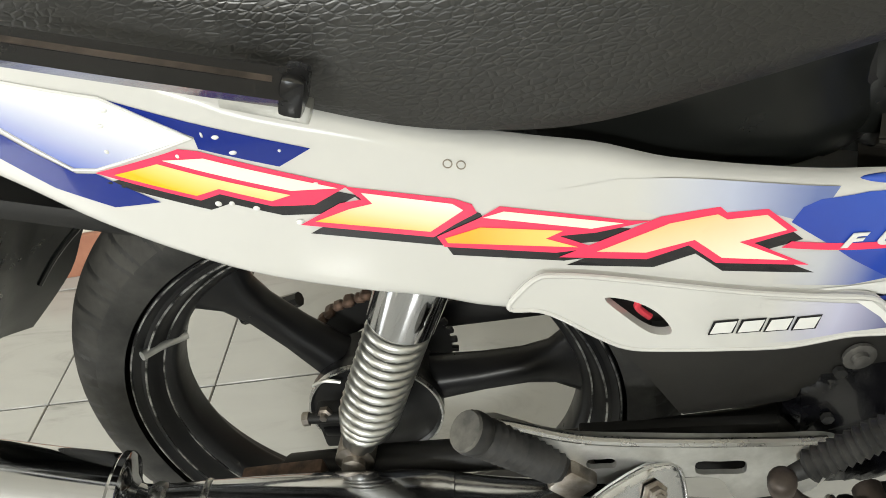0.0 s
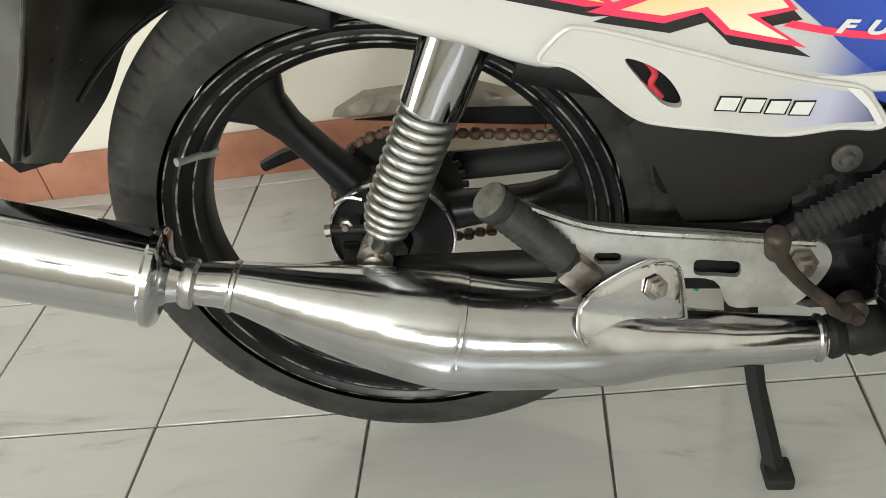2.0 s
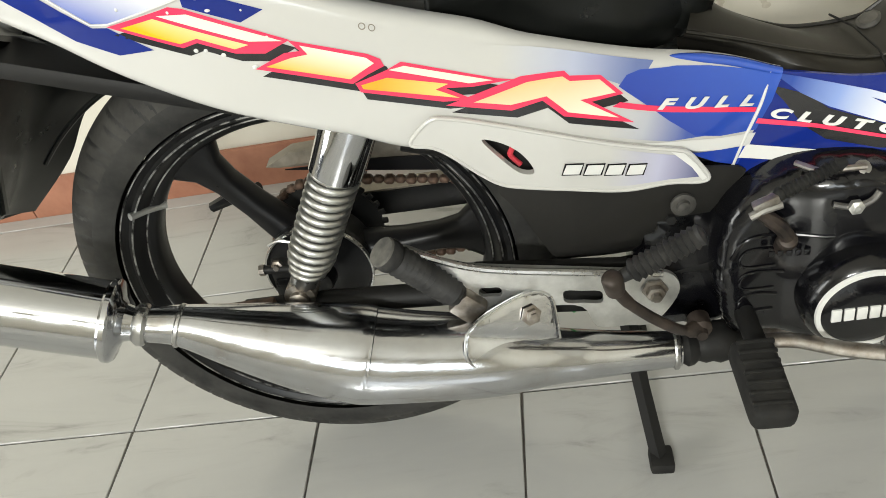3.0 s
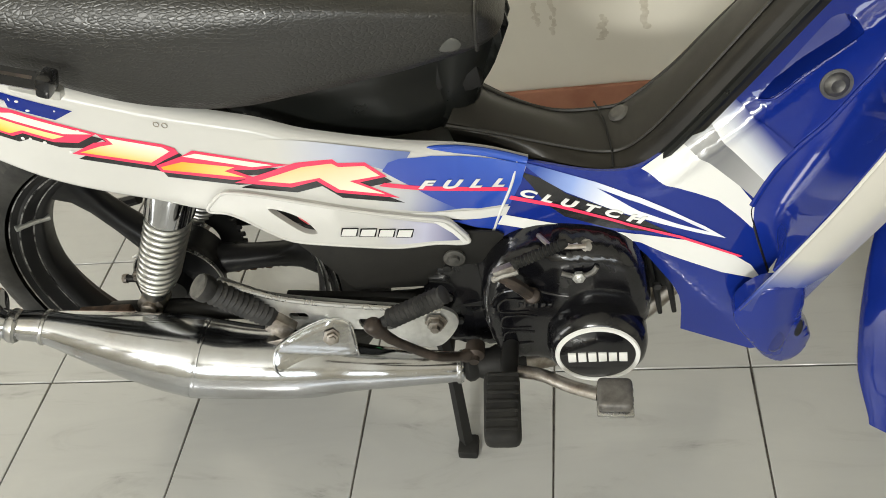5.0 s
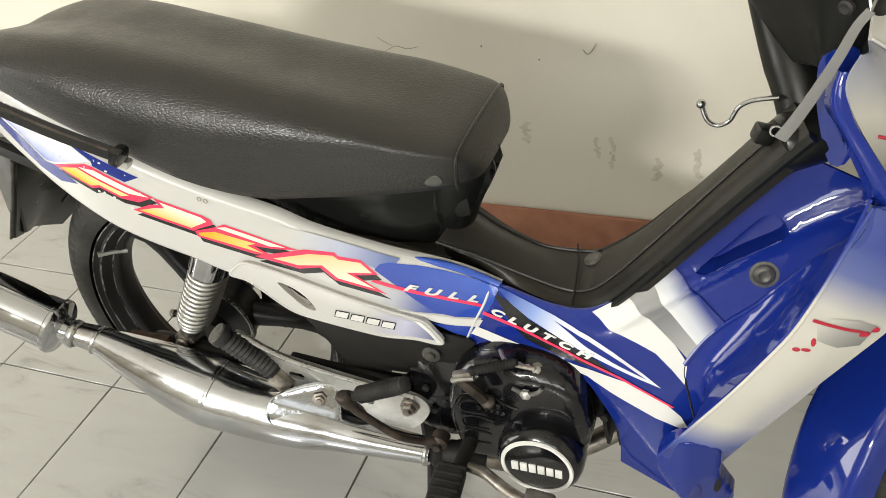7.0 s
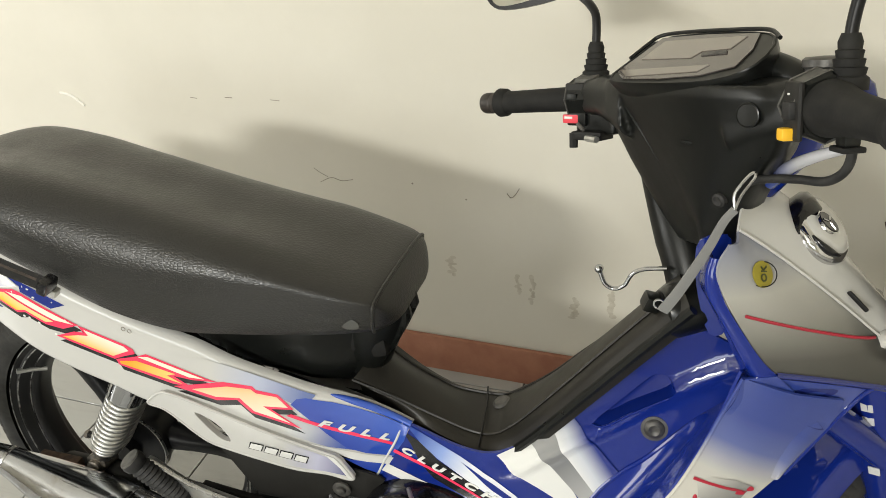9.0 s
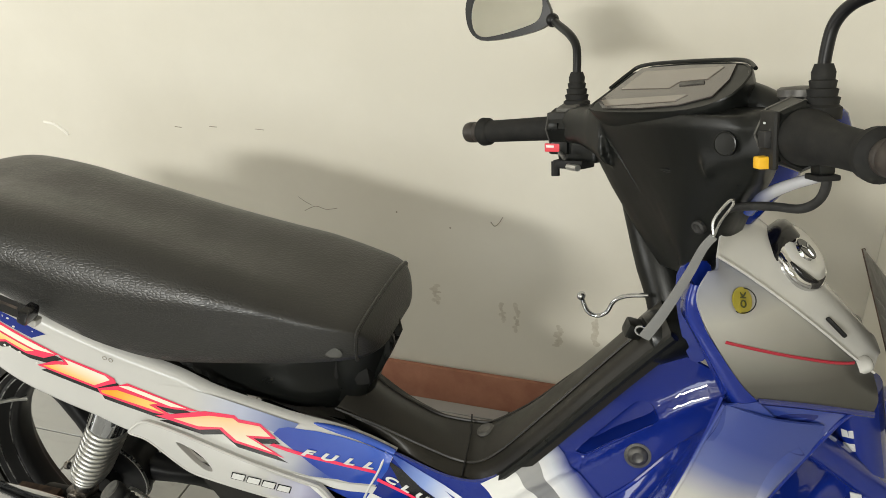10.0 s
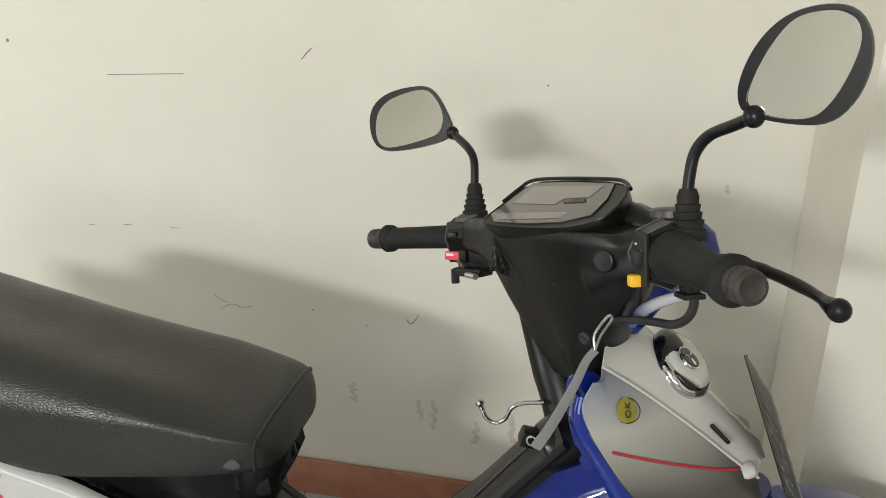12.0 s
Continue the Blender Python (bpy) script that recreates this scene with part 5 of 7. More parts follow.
link_meshes = [link("chain_link", block((0.0125, w, 0.009), (0, 0, 0), (0, 9, 0), 0.003, segs=1), M_rusty, chain) for w in (0.012, 0.016)]
for lo, hi in ((0.074, 0.004), (-0.073, -0.035)):
    for i in range(34):
        ob = link_meshes[i] if lo > 0 and i < 2 else new("chain_link", link_meshes[i % 2].data)
        ob.parent = chain
        ob.location = HUB + Vector((i / 33 * 0.43, 0.05, lo + (hi - lo) * i / 33))
for i in range(18):
    a = radians(95 + 170 * i / 17)
    ob = new("chain_link", link_meshes[i % 2].data)
    ob.parent = chain
    ob.matrix_local = pose(HUB.x + 0.072 * math.cos(a), HUB.y + 0.05, HUB.z + 0.072 * math.sin(a), 0, 90 - math.degrees(a), 0)
guard_bar = part("chain_guard", sheet([(0.346, 0.437), (0.380, 0.453), (0.43, 0.454), (0.49, 0.453), (0.527, 0.438), (0.80, 0.40), (0.80, 0.385), (0.549, 0.405), (0.485, 0.416), (0.416, 0.430), (0.362, 0.434)], lambda x, z: -0.012, 0.02, 0.003, step=0.02), M_guard, bike, "tan chain guard with a dark lower face")
part("guard_face", sheet([(0.37, 0.433), (0.487, 0.431), (0.53, 0.427), (0.80, 0.392), (0.80, 0.38), (0.549, 0.404), (0.485, 0.414), (0.42, 0.425)], lambda x, z: -0.0145, 0.002, 0.0, step=0.02), M_wheel, guard_bar)
part("guard_tail", tube([(0.245, 0.02, 0.372), (0.275, 0.015, 0.385), (0.32, 0.01, 0.398)], [0.007, 0.009, 0.008], 8, flat=1.0), M_wheel, bike)
# rear mudguard: a channel open to the wheel, with a near side panel and a far fin
near_rim = [(0.19, -0.112, 0.68), (0.171, -0.113, 0.639), (0.154, -0.115, 0.605), (0.123, -0.115, 0.550), (0.083, -0.115, 0.482)]
far_rim = [(0.225, 0.0, 0.62), (0.205, 0.0, 0.575), (0.155, 0.0, 0.545), (0.107, 0.0, 0.488), (0.024, 0.0, 0.421)]
mid_rim = [((Vector(a) + Vector(b)) / 2 + Vector((-0.03, 0, 0.004)))[:] for a, b in zip(near_rim, far_rim)]
mud = face([near_rim, mid_rim, far_rim], 0.003, "rear_mudguard", M_plastic, "black plastic rear mudguard channel")
part("mudguard_side", sheet([(0.185, 0.67), (0.171, 0.639), (0.154, 0.605), (0.123, 0.550), (0.083, 0.482), (0.05, 0.472), (0.05, 0.52), (0.085, 0.60), (0.07, 0.66), (0.10, 0.71)], lambda x, z: -0.116 + 0.25 * max(0.0, 0.14 - x), 0.003, 0.0, step=0.03), M_flap, mud, "side of the mudguard, paler for its reflected light")
part("mudguard_fin", sheet([(0.30, 0.66), (0.262, 0.583), (0.244, 0.577), (0.209, 0.575), (0.174, 0.561), (0.151, 0.539), (0.107, 0.486), (0.063, 0.471), (0.024, 0.421), (-0.03, 0.412), (-0.06, 0.46), (0.05, 0.52), (0.13, 0.66)], lambda x, z: 0.0, 0.004, 0.0, step=0.03), M_plastic, mud)
part("mudguard_edge", tube(spline([(0.172, -0.117, 0.639), (0.154, -0.117, 0.605), (0.123, -0.117, 0.550), (0.083, -0.117, 0.482)], 4), 0.0018, 8), M_greyrubber, mud)
part("mudguard_lip", tube(spline([(0.265, -0.03, 0.588), (0.234, -0.03, 0.586), (0.201, -0.03, 0.574), (0.168, -0.035, 0.557), (0.134, -0.04, 0.533), (0.106, -0.045, 0.508)], 4), 0.003, 8), M_plastic, mud)
# dark fill added below the tail, no part is made out there
part("under_tray", block((0.30, 0.11, 0.02), (0.27, YC, 0.625), (0, 20, 0), 0.006), M_dark, bike)

# ---------------------------------------------------------------- shock absorbers
def shock(y):
    lo, hi = Vector((0.401, y, 0.352)), Vector((0.535, y + (0.012 if y < YC else -0.012), 0.60))
    d = (hi - lo).normalized()
    body = part("shock_absorber", lathe([(0.0, 0.012), (0.012, 0.015), (0.03, 0.016), (0.05, 0.017), (0.20, 0.017), (0.235, 0.012)], lo, d, 24), M_dullchrome, bike, "shock absorber with bright coil spring and chrome cap")
    part("cap", lathe([(0.158, 0.0245), (0.16, 0.027), (0.19, 0.028), (0.23, 0.0285), (0.245, 0.027), (0.25, 0.017)], lo, d, 32), M_chrome, body, "chrome shock cap")
    u = d.cross(Vector((0, 1, 0))).normalized()
    v = d.cross(u)
    turns, pts = 13.5, []
    for i in range(int(turns * 18)):
        t = i / (turns * 18)
        a = 2 * math.pi * turns * t
        pts.append(lo + d * (0.028 + 0.134 * t) + 0.0222 * (math.cos(a) * u + math.sin(a) * v) * (0.72 + 0.28 * min(1, t * 6)))
    part("spring", tube(pts, 0.0041, 8), M_spring, body, "bright coil spring", 60)
    part("lower_eye", lathe([(-0.012, 0.017), (0.012, 0.017), (0.013, 0.014), (0.014, 0.0105), (0.020, 0.0105), (0.022, 0.007), (0.0225, 0.001)], lo, (0, -1 if y < YC else 1, 0), 20), M_steel, body)


shock(-0.134)
shock(-0.006)

# ---------------------------------------------------------------- exhaust
def along(points, radii, n):
    return spline(points, n), [v[0] for v in spline([(r, 0) for r in radii], n)]


ps, rs = along([(0.232, -0.207, 0.401), (0.262, -0.203, 0.389), (0.292, -0.198, 0.377), (0.34, -0.195, 0.353), (0.40, -0.193, 0.326), (0.458, -0.192, 0.303), (0.478, -0.192, 0.296), (0.52, -0.192, 0.287), (0.575, -0.191, 0.277), (0.615, -0.19, 0.268), (0.66, -0.188, 0.259), (0.72, -0.187, 0.251), (0.80, -0.186, 0.243)], [0.0185, 0.019, 0.0225, 0.034, 0.0465, 0.0535, 0.0525, 0.0495, 0.0465, 0.0415, 0.032, 0.0255, 0.0195], 6)
pipe = part("expansion_chamber", tube(ps, rs, 36), M_pipe, bike, "polished chrome expansion chamber exhaust, scratched")
for at, d, r in (((0.289, -0.198, 0.378), (0.9, 0, -0.4), 0.0225), ((0.795, -0.186, 0.2435), (1, 0, -0.1), 0.0215), ((0.470, -0.192, 0.299), (0.94, 0, -0.33), 0.0520), ((0.612, -0.19, 0.2685), (0.97, 0, -0.2), 0.0408)):
    part("weld_bead", lathe([(-0.0035, r - 0.001), (-0.0015, r + 0.0012), (0.0015, r + 0.0012), (0.0035, r - 0.001)], at, d, 36), M_pipe if r > 0.03 else M_dullchrome, pipe)
mdir = Vector((-0.925, -0.03, 0.38)).normalized()
muffler = part("muffler", lathe([(-0.01, 0.017), (0.0, 0.02), (0.004, 0.026), (0.008, 0.041), (0.011, 0.0435), (0.016, 0.0435), (0.019, 0.0405), (0.03, 0.0405), (0.27, 0.0405), (0.28, 0.043), (0.29, 0.036), (0.292, 0.02)], (0.242, -0.207, 0.3985), mdir, 44), M_chrome, bike, "round chrome muffler")
part("muffler_collar", lathe([(-0.022, 0.0195), (-0.019, 0.0222), (-0.013, 0.0222), (-0.009, 0.0195)], (0.242, -0.207, 0.3985), mdir, 32), M_dullchrome, muffler)
part("exhaust_stub", lathe([(0, 0.016), (0.006, 0.021), (0.012, 0.0205), (0.018, 0.017), (0.026, 0.021), (0.034, 0.0205), (0.042, 0.024), (0.06, 0.022), (0.08, 0.02)], (0.80, -0.186, 0.243), (1, 0.12, -0.06), 24), M_dark, bike, "sooty exhaust coupling with spring clamp")
part("head_pipe", tube(spline([(0.86, -0.18, 0.24), (0.92, -0.15, 0.21), (1.0, -0.10, 0.20), (1.08, -0.075, 0.26), (1.11, -0.07, 0.32)], 6), 0.0165, 14), M_steel, bike)
apron = spline([(0.583, 0.291), (0.579, 0.317), (0.594, 0.331), (0.630, 0.336), (0.655, 0.333), (0.670, 0.321), (0.673, 0.284), (0.669, 0.244), (0.626, 0.269)], 4, True)


def apron_depth(x, z):
    return -0.172 + 0.513 * (x - 0.647) + 0.433 * (z - 0.315) + 0.004 * math.exp(-((z - 0.30 + 0.5 * (x - 0.62)) / 0.008) ** 2)


apron_plate = stood(part("heat_apron", sheet(apron, apron_depth, 0.0022, 0.003, step=0.006), M_pipe, bike, "creased chrome mounting apron on the exhaust"))
part("apron_edge", tube([(p.x, apron_depth(p.x, p.y), p.y) for p in apron + apron[:1]], 0.0014, 6), M_dullchrome, apron_plate)
stood(part("apron_bolt", lathe([(0, 0.0115), (0.002, 0.0115), (0.0025, 0.008), (0.008, 0.008), (0.0085, 0.005), (0.011, 0.0045)], (0.647, -0.174, 0.315), (0.4, -0.85, 0.36), 6), M_steel, bike, "hexagon bolt and washer"))

# ---------------------------------------------------------------- footpeg bracket, pegs, levers
brk = spline([(0.528, 0.418), (0.535, 0.424), (0.55, 0.414), (0.575, 0.398), (0.61, 0.386), (0.734, 0.360), (0.785, 0.351), (0.802, 0.335), (0.80, 0.312), (0.775, 0.279), (0.745, 0.279), (0.714, 0.283), (0.70, 0.314), (0.66, 0.322), (0.60, 0.325), (0.575, 0.342), (0.557, 0.372)], 4, True)


def slot(x0, z0, x1, z1, h):
    return spline([(x0, z0 - h), (x0 - 0.003, z0), (x0, z0 + h), ((x0 + x1) / 2, (z0 + z1) / 2 + h), (x1, z1 + h), (x1 + 0.003, z1), (x1, z1 - h), ((x0 + x1) / 2, (z0 + z1) / 2 - h)], 3, True)


bracket = part("footpeg_bracket", sheet(brk, lambda x, z: -0.176, 0.005, 0.0, [slot(0.600, 0.352, 0.618, 0.350, 0.006), slot(0.685, 0.331, 0.72, 0.325, 0.0085)], step=0.02), M_alloy, bike, "cast aluminium footpeg bracket with two slots")
part("bracket_rib", tube(spline([(0.533, -0.179, 0.422), (0.55, -0.179, 0.414), (0.61, -0.179, 0.385), (0.734, -0.179, 0.359), (0.786, -0.179, 0.350)], 5), 0.0038, 8), M_dullchrome, bracket)
part("bracket_backing", block((0.16, 0.01, 0.07), (0.67, -0.155, 0.33), (0, 7, 0), 0.003), M_dark, bike)
part("bracket_bolt", lathe([(0, 0.014), (0.003, 0.014), (0.0035, 0.010), (0.010, 0.010), (0.011, 0.006), (0.016, 0.0055)], (0.777, -0.178, 0.329), (0, -1, 0), 6), M_steel, bike, "large axle nut")
peg_a, peg_b = Vector((0.577, -0.19, 0.362)), Vector((0.513, -0.217, 0.462))
pd = (peg_b - peg_a).normalized()
peg = part("passenger_footpeg", lathe([(0.0, 0.012), (0.012, 0.014)] + [(0.016 + i * 0.0075 + (0.005 if j else 0.0), 0.0128 if j else 0.0160) for i in range(11) for j in (0, 1)] + [(0.100, 0.0165), (0.108, 0.0172), (0.113, 0.0155), (0.114, 0.004)], peg_a, pd, 22), M_greyrubber2, bike, "folded ribbed rubber passenger footpeg")
part("peg_face", lathe([(0.1125, 0.0162), (0.1148, 0.015), (0.1153, 0.002)], peg_a, pd, 22), M_greyrubber, peg, "dusty worn end face")
part("peg_clevis", block((0.03, 0.026, 0.03), (0.583, -0.192, 0.355), (0, -40, 0), 0.004), M_steel, bike, "cast clevis")
kick = part("kick_lever", tube(spline([(0.820, -0.20, 0.285), (0.80, -0.212, 0.298), (0.783, -0.235, 0.330), (0.762, -0.24, 0.353), (0.742, -0.246, 0.381), (0.731, -0.249, 0.405)], 5), [0.009] * 4 + [0.0057] * 16 + [0.0065] * 6, 10), M_kick, bike, "brown worn folded kick-start lever")
part("kick_knuckle", lathe([(0, 0.0095), (0.014, 0.0102), (0.022, 0.0102), (0.026, 0.0085), (0.028, 0.005)], (0.732, -0.247, 0.398), (-0.1, -0.35, 0.9), 16), M_kick, kick)
part("kick_hub", lathe([(-0.01, 0.0125), (0.008, 0.0125), (0.010, 0.010), (0.012, 0.007), (0.018, 0.006)], (0.820, -0.195, 0.285), (0, -1, 0), 18), M_kick, kick)
k_a, k_b = Vector((0.738, -0.248, 0.414)), Vector((0.811, -0.246, 0.451))
part("kick_rubber", lathe([(0.0, 0.006), (0.010, 0.007), (0.012, 0.0105)] + [(0.014 + i * 0.0062 + (0.0042 if j else 0), 0.0098 if j else 0.0122) for i in range(11) for j in (0, 1)] + [(0.084, 0.0115), (0.087, 0.007)], k_a, k_b - k_a, 16), M_greyrubber2, kick, "ribbed rubber sleeve")
# rider footrest, brake pedal, centre stand
rest = part("rider_footrest", block((0.044, 0.092, 0.03), (0.861, -0.251, 0.264), (9, 6, 4), 0.0125, segs=4), M_rubber, bike, "black ribbed rubber rider footrest")
for i in range(7):
    part("tread_bar", block((0.038, 0.005, 0.006), (0.8625, -0.215 - 0.0115 * i, 0.283 - 0.0018 * i), (9, 6, 4), 0.0022), M_rubber, rest)
part("footrest_bar", tube([(0.868, -0.22, 0.266), (0.866, -0.12, 0.262), (0.866, 0.05, 0.262)], 0.011, 12), M_dark, bike)
M_pad = worn(tinted(material("worn_grey_pad", (0.1, 0.095, 0.088), 0.5, metal=0.3), (0.07, 0.065, 0.06), (0.15, 0.142, 0.132), 60), 0.4, 0.6, 50)
pedal = part("brake_pedal", tube(spline([(0.875, -0.195, 0.262), (0.905, -0.205, 0.268), (0.94, -0.226, 0.273), (0.975, -0.244, 0.280)], 6), 0.0085, 10, flat=0.8), M_steel, bike, "scratched steel brake pedal")
part("pedal_pad", block((0.040, 0.039, 0.018), (0.993, -0.252, 0.290), (10, 4, 0), 0.008, segs=4), M_pad, pedal, "worn grey pedal pad")
part("pad_plate", block((0.042, 0.041, 0.006), (0.993, -0.252, 0.279), (10, 4, 0), 0.0025), M_dullchrome, pedal)
for sgn in (-1, 1):
    stand = stood(part("stand_leg", tube([(0.750, MID + sgn * 0.030, 0.21), (0.761, MID + sgn * 0.060, 0.088), (0.770, MID + sgn * 0.107, 0.024), (0.772, MID + sgn * 0.113, 0.014)], [0.011, 0.010, 0.0105, 0.0105], 4), M_dark, bike, "black centre stand leg"))
    part("stand_foot", block((0.030, 0.034, 0.018), (0.774, MID + sgn * 0.116, 0.0095), (0, 4, 0), 0.005), M_rubber, stand)
stood(part("stand_cross", tube([(0.757, MID - 0.046, 0.14), (0.757, MID + 0.046, 0.14)], 0.009, 10), M_dark, bike))

# ---------------------------------------------------------------- engine
case = spline([(0.845, 0.30), (0.842, 0.36), (0.86, 0.415), (0.905, 0.448), (0.97, 0.452), (1.018, 0.437), (1.038, 0.40), (1.044, 0.345), (1.03, 0.285), (1.0, 0.245), (0.955, 0.232), (0.90, 0.245), (0.86, 0.25)], 5, True)
engine = part("engine_cover", sheet(case, lambda x, z: -0.183 - 0.012 * sm((x - 0.90) / 0.05), 0.06, 0.02, step=0.008), M_engine, bike, "glossy black engine side cover with chipped paint")
clutch = part("clutch_cover", lathe([(-0.01, 0.060), (0.008, 0.060), (0.02, 0.057), (0.026, 0.052), (0.028, 0.048), (0.0285, 0.002)], (0.979, -0.197, 0.309), (0, -1, 0), 48), M_engine, engine)
part("emblem_ring", hoop([(-0.2265, 0.045), (-0.2265, 0.0495), (-0.2235, 0.0505), (-0.2235, 0.044)], Vector((0.979, 0, 0.309)), 64), M_white_print, clutch, "white ring of the round emblem")
for i in range(6):
    part("emblem_bar", block((0.0098, 0.003, 0.0155), (0.949 + 0.012 * i, -0.2262, 0.3075 - 0.0004 * i), (0, 0, 0), 0.0008), M_white_print, clutch, "white emblem block")
def rib(pts, r):
    part("cover_rib", tube([on_face(engine, x, z, r * 0.2)[0] for x, z in spline(pts, 5)], r, 8), M_engine, engine)


for i in range(3):
    z = 0.372 - 0.030 * i
    rib([(0.915 - 0.006 * i, z - 0.004), (0.885, z), (0.870, z - 0.002), (0.864, z - 0.012), (0.870, z - 0.022), (0.90, z - 0.024)], 0.0016)
rib([(0.856, 0.362), (0.868, 0.383), (0.89, 0.388), (0.95, 0.384)], 0.002)
for i in range(5):
    part("casting_mark", block((0.006, 0.002, 0.007), (0.893 + 0.0085 * i, -0.1925, 0.371 - 0.001 * i), (0, 4, 0), 0.0008), M_engine, engine)
for a0, a1, r in ((62, 96, 0.0595), (110, 118, 0.0595), (128, 150, 0.0595), (40, 52, 0.0595), (75, 88, 0.0535)):
    h = -0.2065 if r > 0.055 else -0.2215
    part("paint_chip", tube([(0.979 + r * math.cos(a), h, 0.309 + r * math.sin(a)) for a in (radians(a0 + (a1 - a0) * i / 8) for i in range(9))], [0.0012 + 0.0009 * math.sin(i * 2.3) for i in range(9)], 6), M_alloy, engine)
part("bare_metal_patch", sheet(spline([(0.940, 0.452), (0.985, 0.448), (1.006, 0.43), (1.012, 0.41), (1.002, 0.405), (0.985, 0.424), (0.96, 0.434)], 4, True), lambda x, z: -0.186 + 0.25 * max(0.0, z - 0.425), 0.003, 0.0, step=0.008), M_alloy, engine, "bare aluminium where the paint has worn off")
part("cable_clamp", tube(spline([(0.945, -0.196, 0.424), (0.962, -0.199, 0.420), (0.978, -0.199, 0.424), (0.985, -0.197, 0.432)], 4), 0.0032, 8), M_darksteel, engine)
part("clamp_bolt", lathe([(0, 0.0075), (0.005, 0.0075), (0.006, 0.004), (0.007, 0.003)], (0.964, -0.199, 0.421), (0, -1, 0.1), 6), M_alloy, engine)
part("under_cover", sheet([(0.85, 0.446), (0.95, 0.440), (0.985, 0.437), (0.95, 0.415), (0.913, 0.401), (0.87, 0.40), (0.843, 0.404)], lambda x, z: -0.138, 0.004, 0.0, step=0.012), M_matte, bike, "grey-black plastic strip below the cover")
part("crankcase", sheet(spline([(0.76, 0.28), (0.765, 0.37), (0.80, 0.42), (0.86, 0.45), (0.90, 0.40), (0.89, 0.28), (0.85, 0.235), (0.79, 0.245)], 4, True), lambda x, z: -0.15, 0.15, 0.012, step=0.015), M_engine, bike, "black crankcase")
part("cylinder", block((0.15, 0.13, 0.11), (1.06, YC, 0.37), (0, -8, 0), 0.01), M_dark, bike)
for i in range(5):
    part("cooling_fin", block((0.006, 0.17, 0.135), (1.045 + 0.017 * i, YC, 0.355 + 0.002 * i), (0, -8, 0), 0.002), M_dark, bike)
arm = part("clutch_arm", tube(spline([(0.905, -0.20, 0.397), (0.897, -0.203, 0.412), (0.886, -0.203, 0.424), (0.876, -0.202, 0.432)], 4), [0.0075] * 9 + [0.006] * 4, 8), M_kick, bike, "brown clutch release arm")
part("arm_fork", tube([(0.868, -0.203, 0.430), (0.880, -0.204, 0.437), (0.897, -0.203, 0.440)], 0.0042, 8), M_zinc, arm)
part("clutch_arm_pivot", lathe([(-0.02, 0.009), (0.0, 0.009), (0.003, 0.0105), (0.007, 0.009), (0.009, 0.005)], (0.907, -0.190, 0.383), (0.1, -0.6, 0.8), 16), M_kick, bike)
part("clutch_cable", lathe([(0, 0.004), (0.004, 0.007)] + [(0.006 + i * 0.0045 + (0.003 if j else 0), 0.0055 if j else 0.0072) for i in range(13) for j in (0, 1)] + [(0.068, 0.004)], (0.89, -0.20, 0.447), (0.93, 0.1, 0.33), 12), M_rubber, bike, "ribbed cable boot")
part("cable_clevis", block((0.026, 0.010, 0.009), (0.882, -0.202, 0.444), (0, -20, 0), 0.003), M_steel, bike)
part("oil_bolt", lathe([(-0.01, 0.0085), (0.002, 0.0085), (0.003, 0.006), (0.007, 0.006), (0.008, 0.003)], (0.974, -0.178, 0.446), (0.1, -0.75, 0.6), 12), M_zinc, bike, "bright banjo bolt")
part("oil_line", tube(spline([(0.974, -0.187, 0.455), (0.95, -0.187, 0.457), (0.935, -0.182, 0.455), (0.92, -0.16, 0.452)], 4), 0.003, 8), M_steel, bike)
part("frame_gusset", sheet([(0.812, 0.365), (0.845, 0.43), (0.86, 0.43), (0.858, 0.40), (0.835, 0.366)], lambda x, z: -0.146, 0.006, 0.0, step=0.01), M_greyrubber2, bike)
part("frame_tube", tube(spline([(0.55, YC - 0.045, 0.52), (0.70, YC - 0.045, 0.47), (0.82, YC - 0.045, 0.44), (0.95, YC - 0.02, 0.47), (1.10, YC, 0.53), (1.22, YC, 0.72)], 5), 0.02, 12), M_dark, bike)
part("air_box", block((0.16, 0.12, 0.10), (0.745, YC, 0.41), (0, 10, 0), 0.015), M_dark, bike)
for at in ((0.80, -0.152, 0.40), (0.793, -0.152, 0.345), (0.80, -0.152, 0.30), (1.045, -0.165, 0.42), (1.05, -0.16, 0.35), (0.868, -0.152, 0.27)):
    part("case_bolt", lathe([(0, 0.0055), (0.005, 0.0055), (0.0055, 0.003)], at, (0, -1, 0), 6), M_greyrubber2, bike)
part("green_lead", tube([(0.69, -0.14, 0.275), (0.70, -0.142, 0.29), (0.712, -0.142, 0.302)], 0.0025, 6), M_green, bike)

# ---------------------------------------------------------------- what turns with the handlebar
STEM = Matrix.Translation((1.1934, -0.0333, 0.9709)) @ Matrix.Rotation(radians(44.2), 4, Vector((-math.sin(radians(22.6)), 0, math.cos(radians(22.6)))))


PLACED |= {"chain", *(o.name for o in bpy.data.objects if o.name.startswith(("rear_wheel", "tyre", "rim_line", "spoke", "brake_drum", "drum_rim", "sprocket", "chain_link")))}
OFF_WHEEL = Vector((-0.008, 0.044, -0.0285))


def steered(name, bm, mat, parent, label="", sharp=38, mats=()):
    """A part drawn about the top of the steering stem, x ahead and y to its left, then turned with it."""
    bm.transform(STEM)
    ob = part(name, bm, mat, parent, label, sharp, mats)
    PLACED.add(ob.name)
    return ob


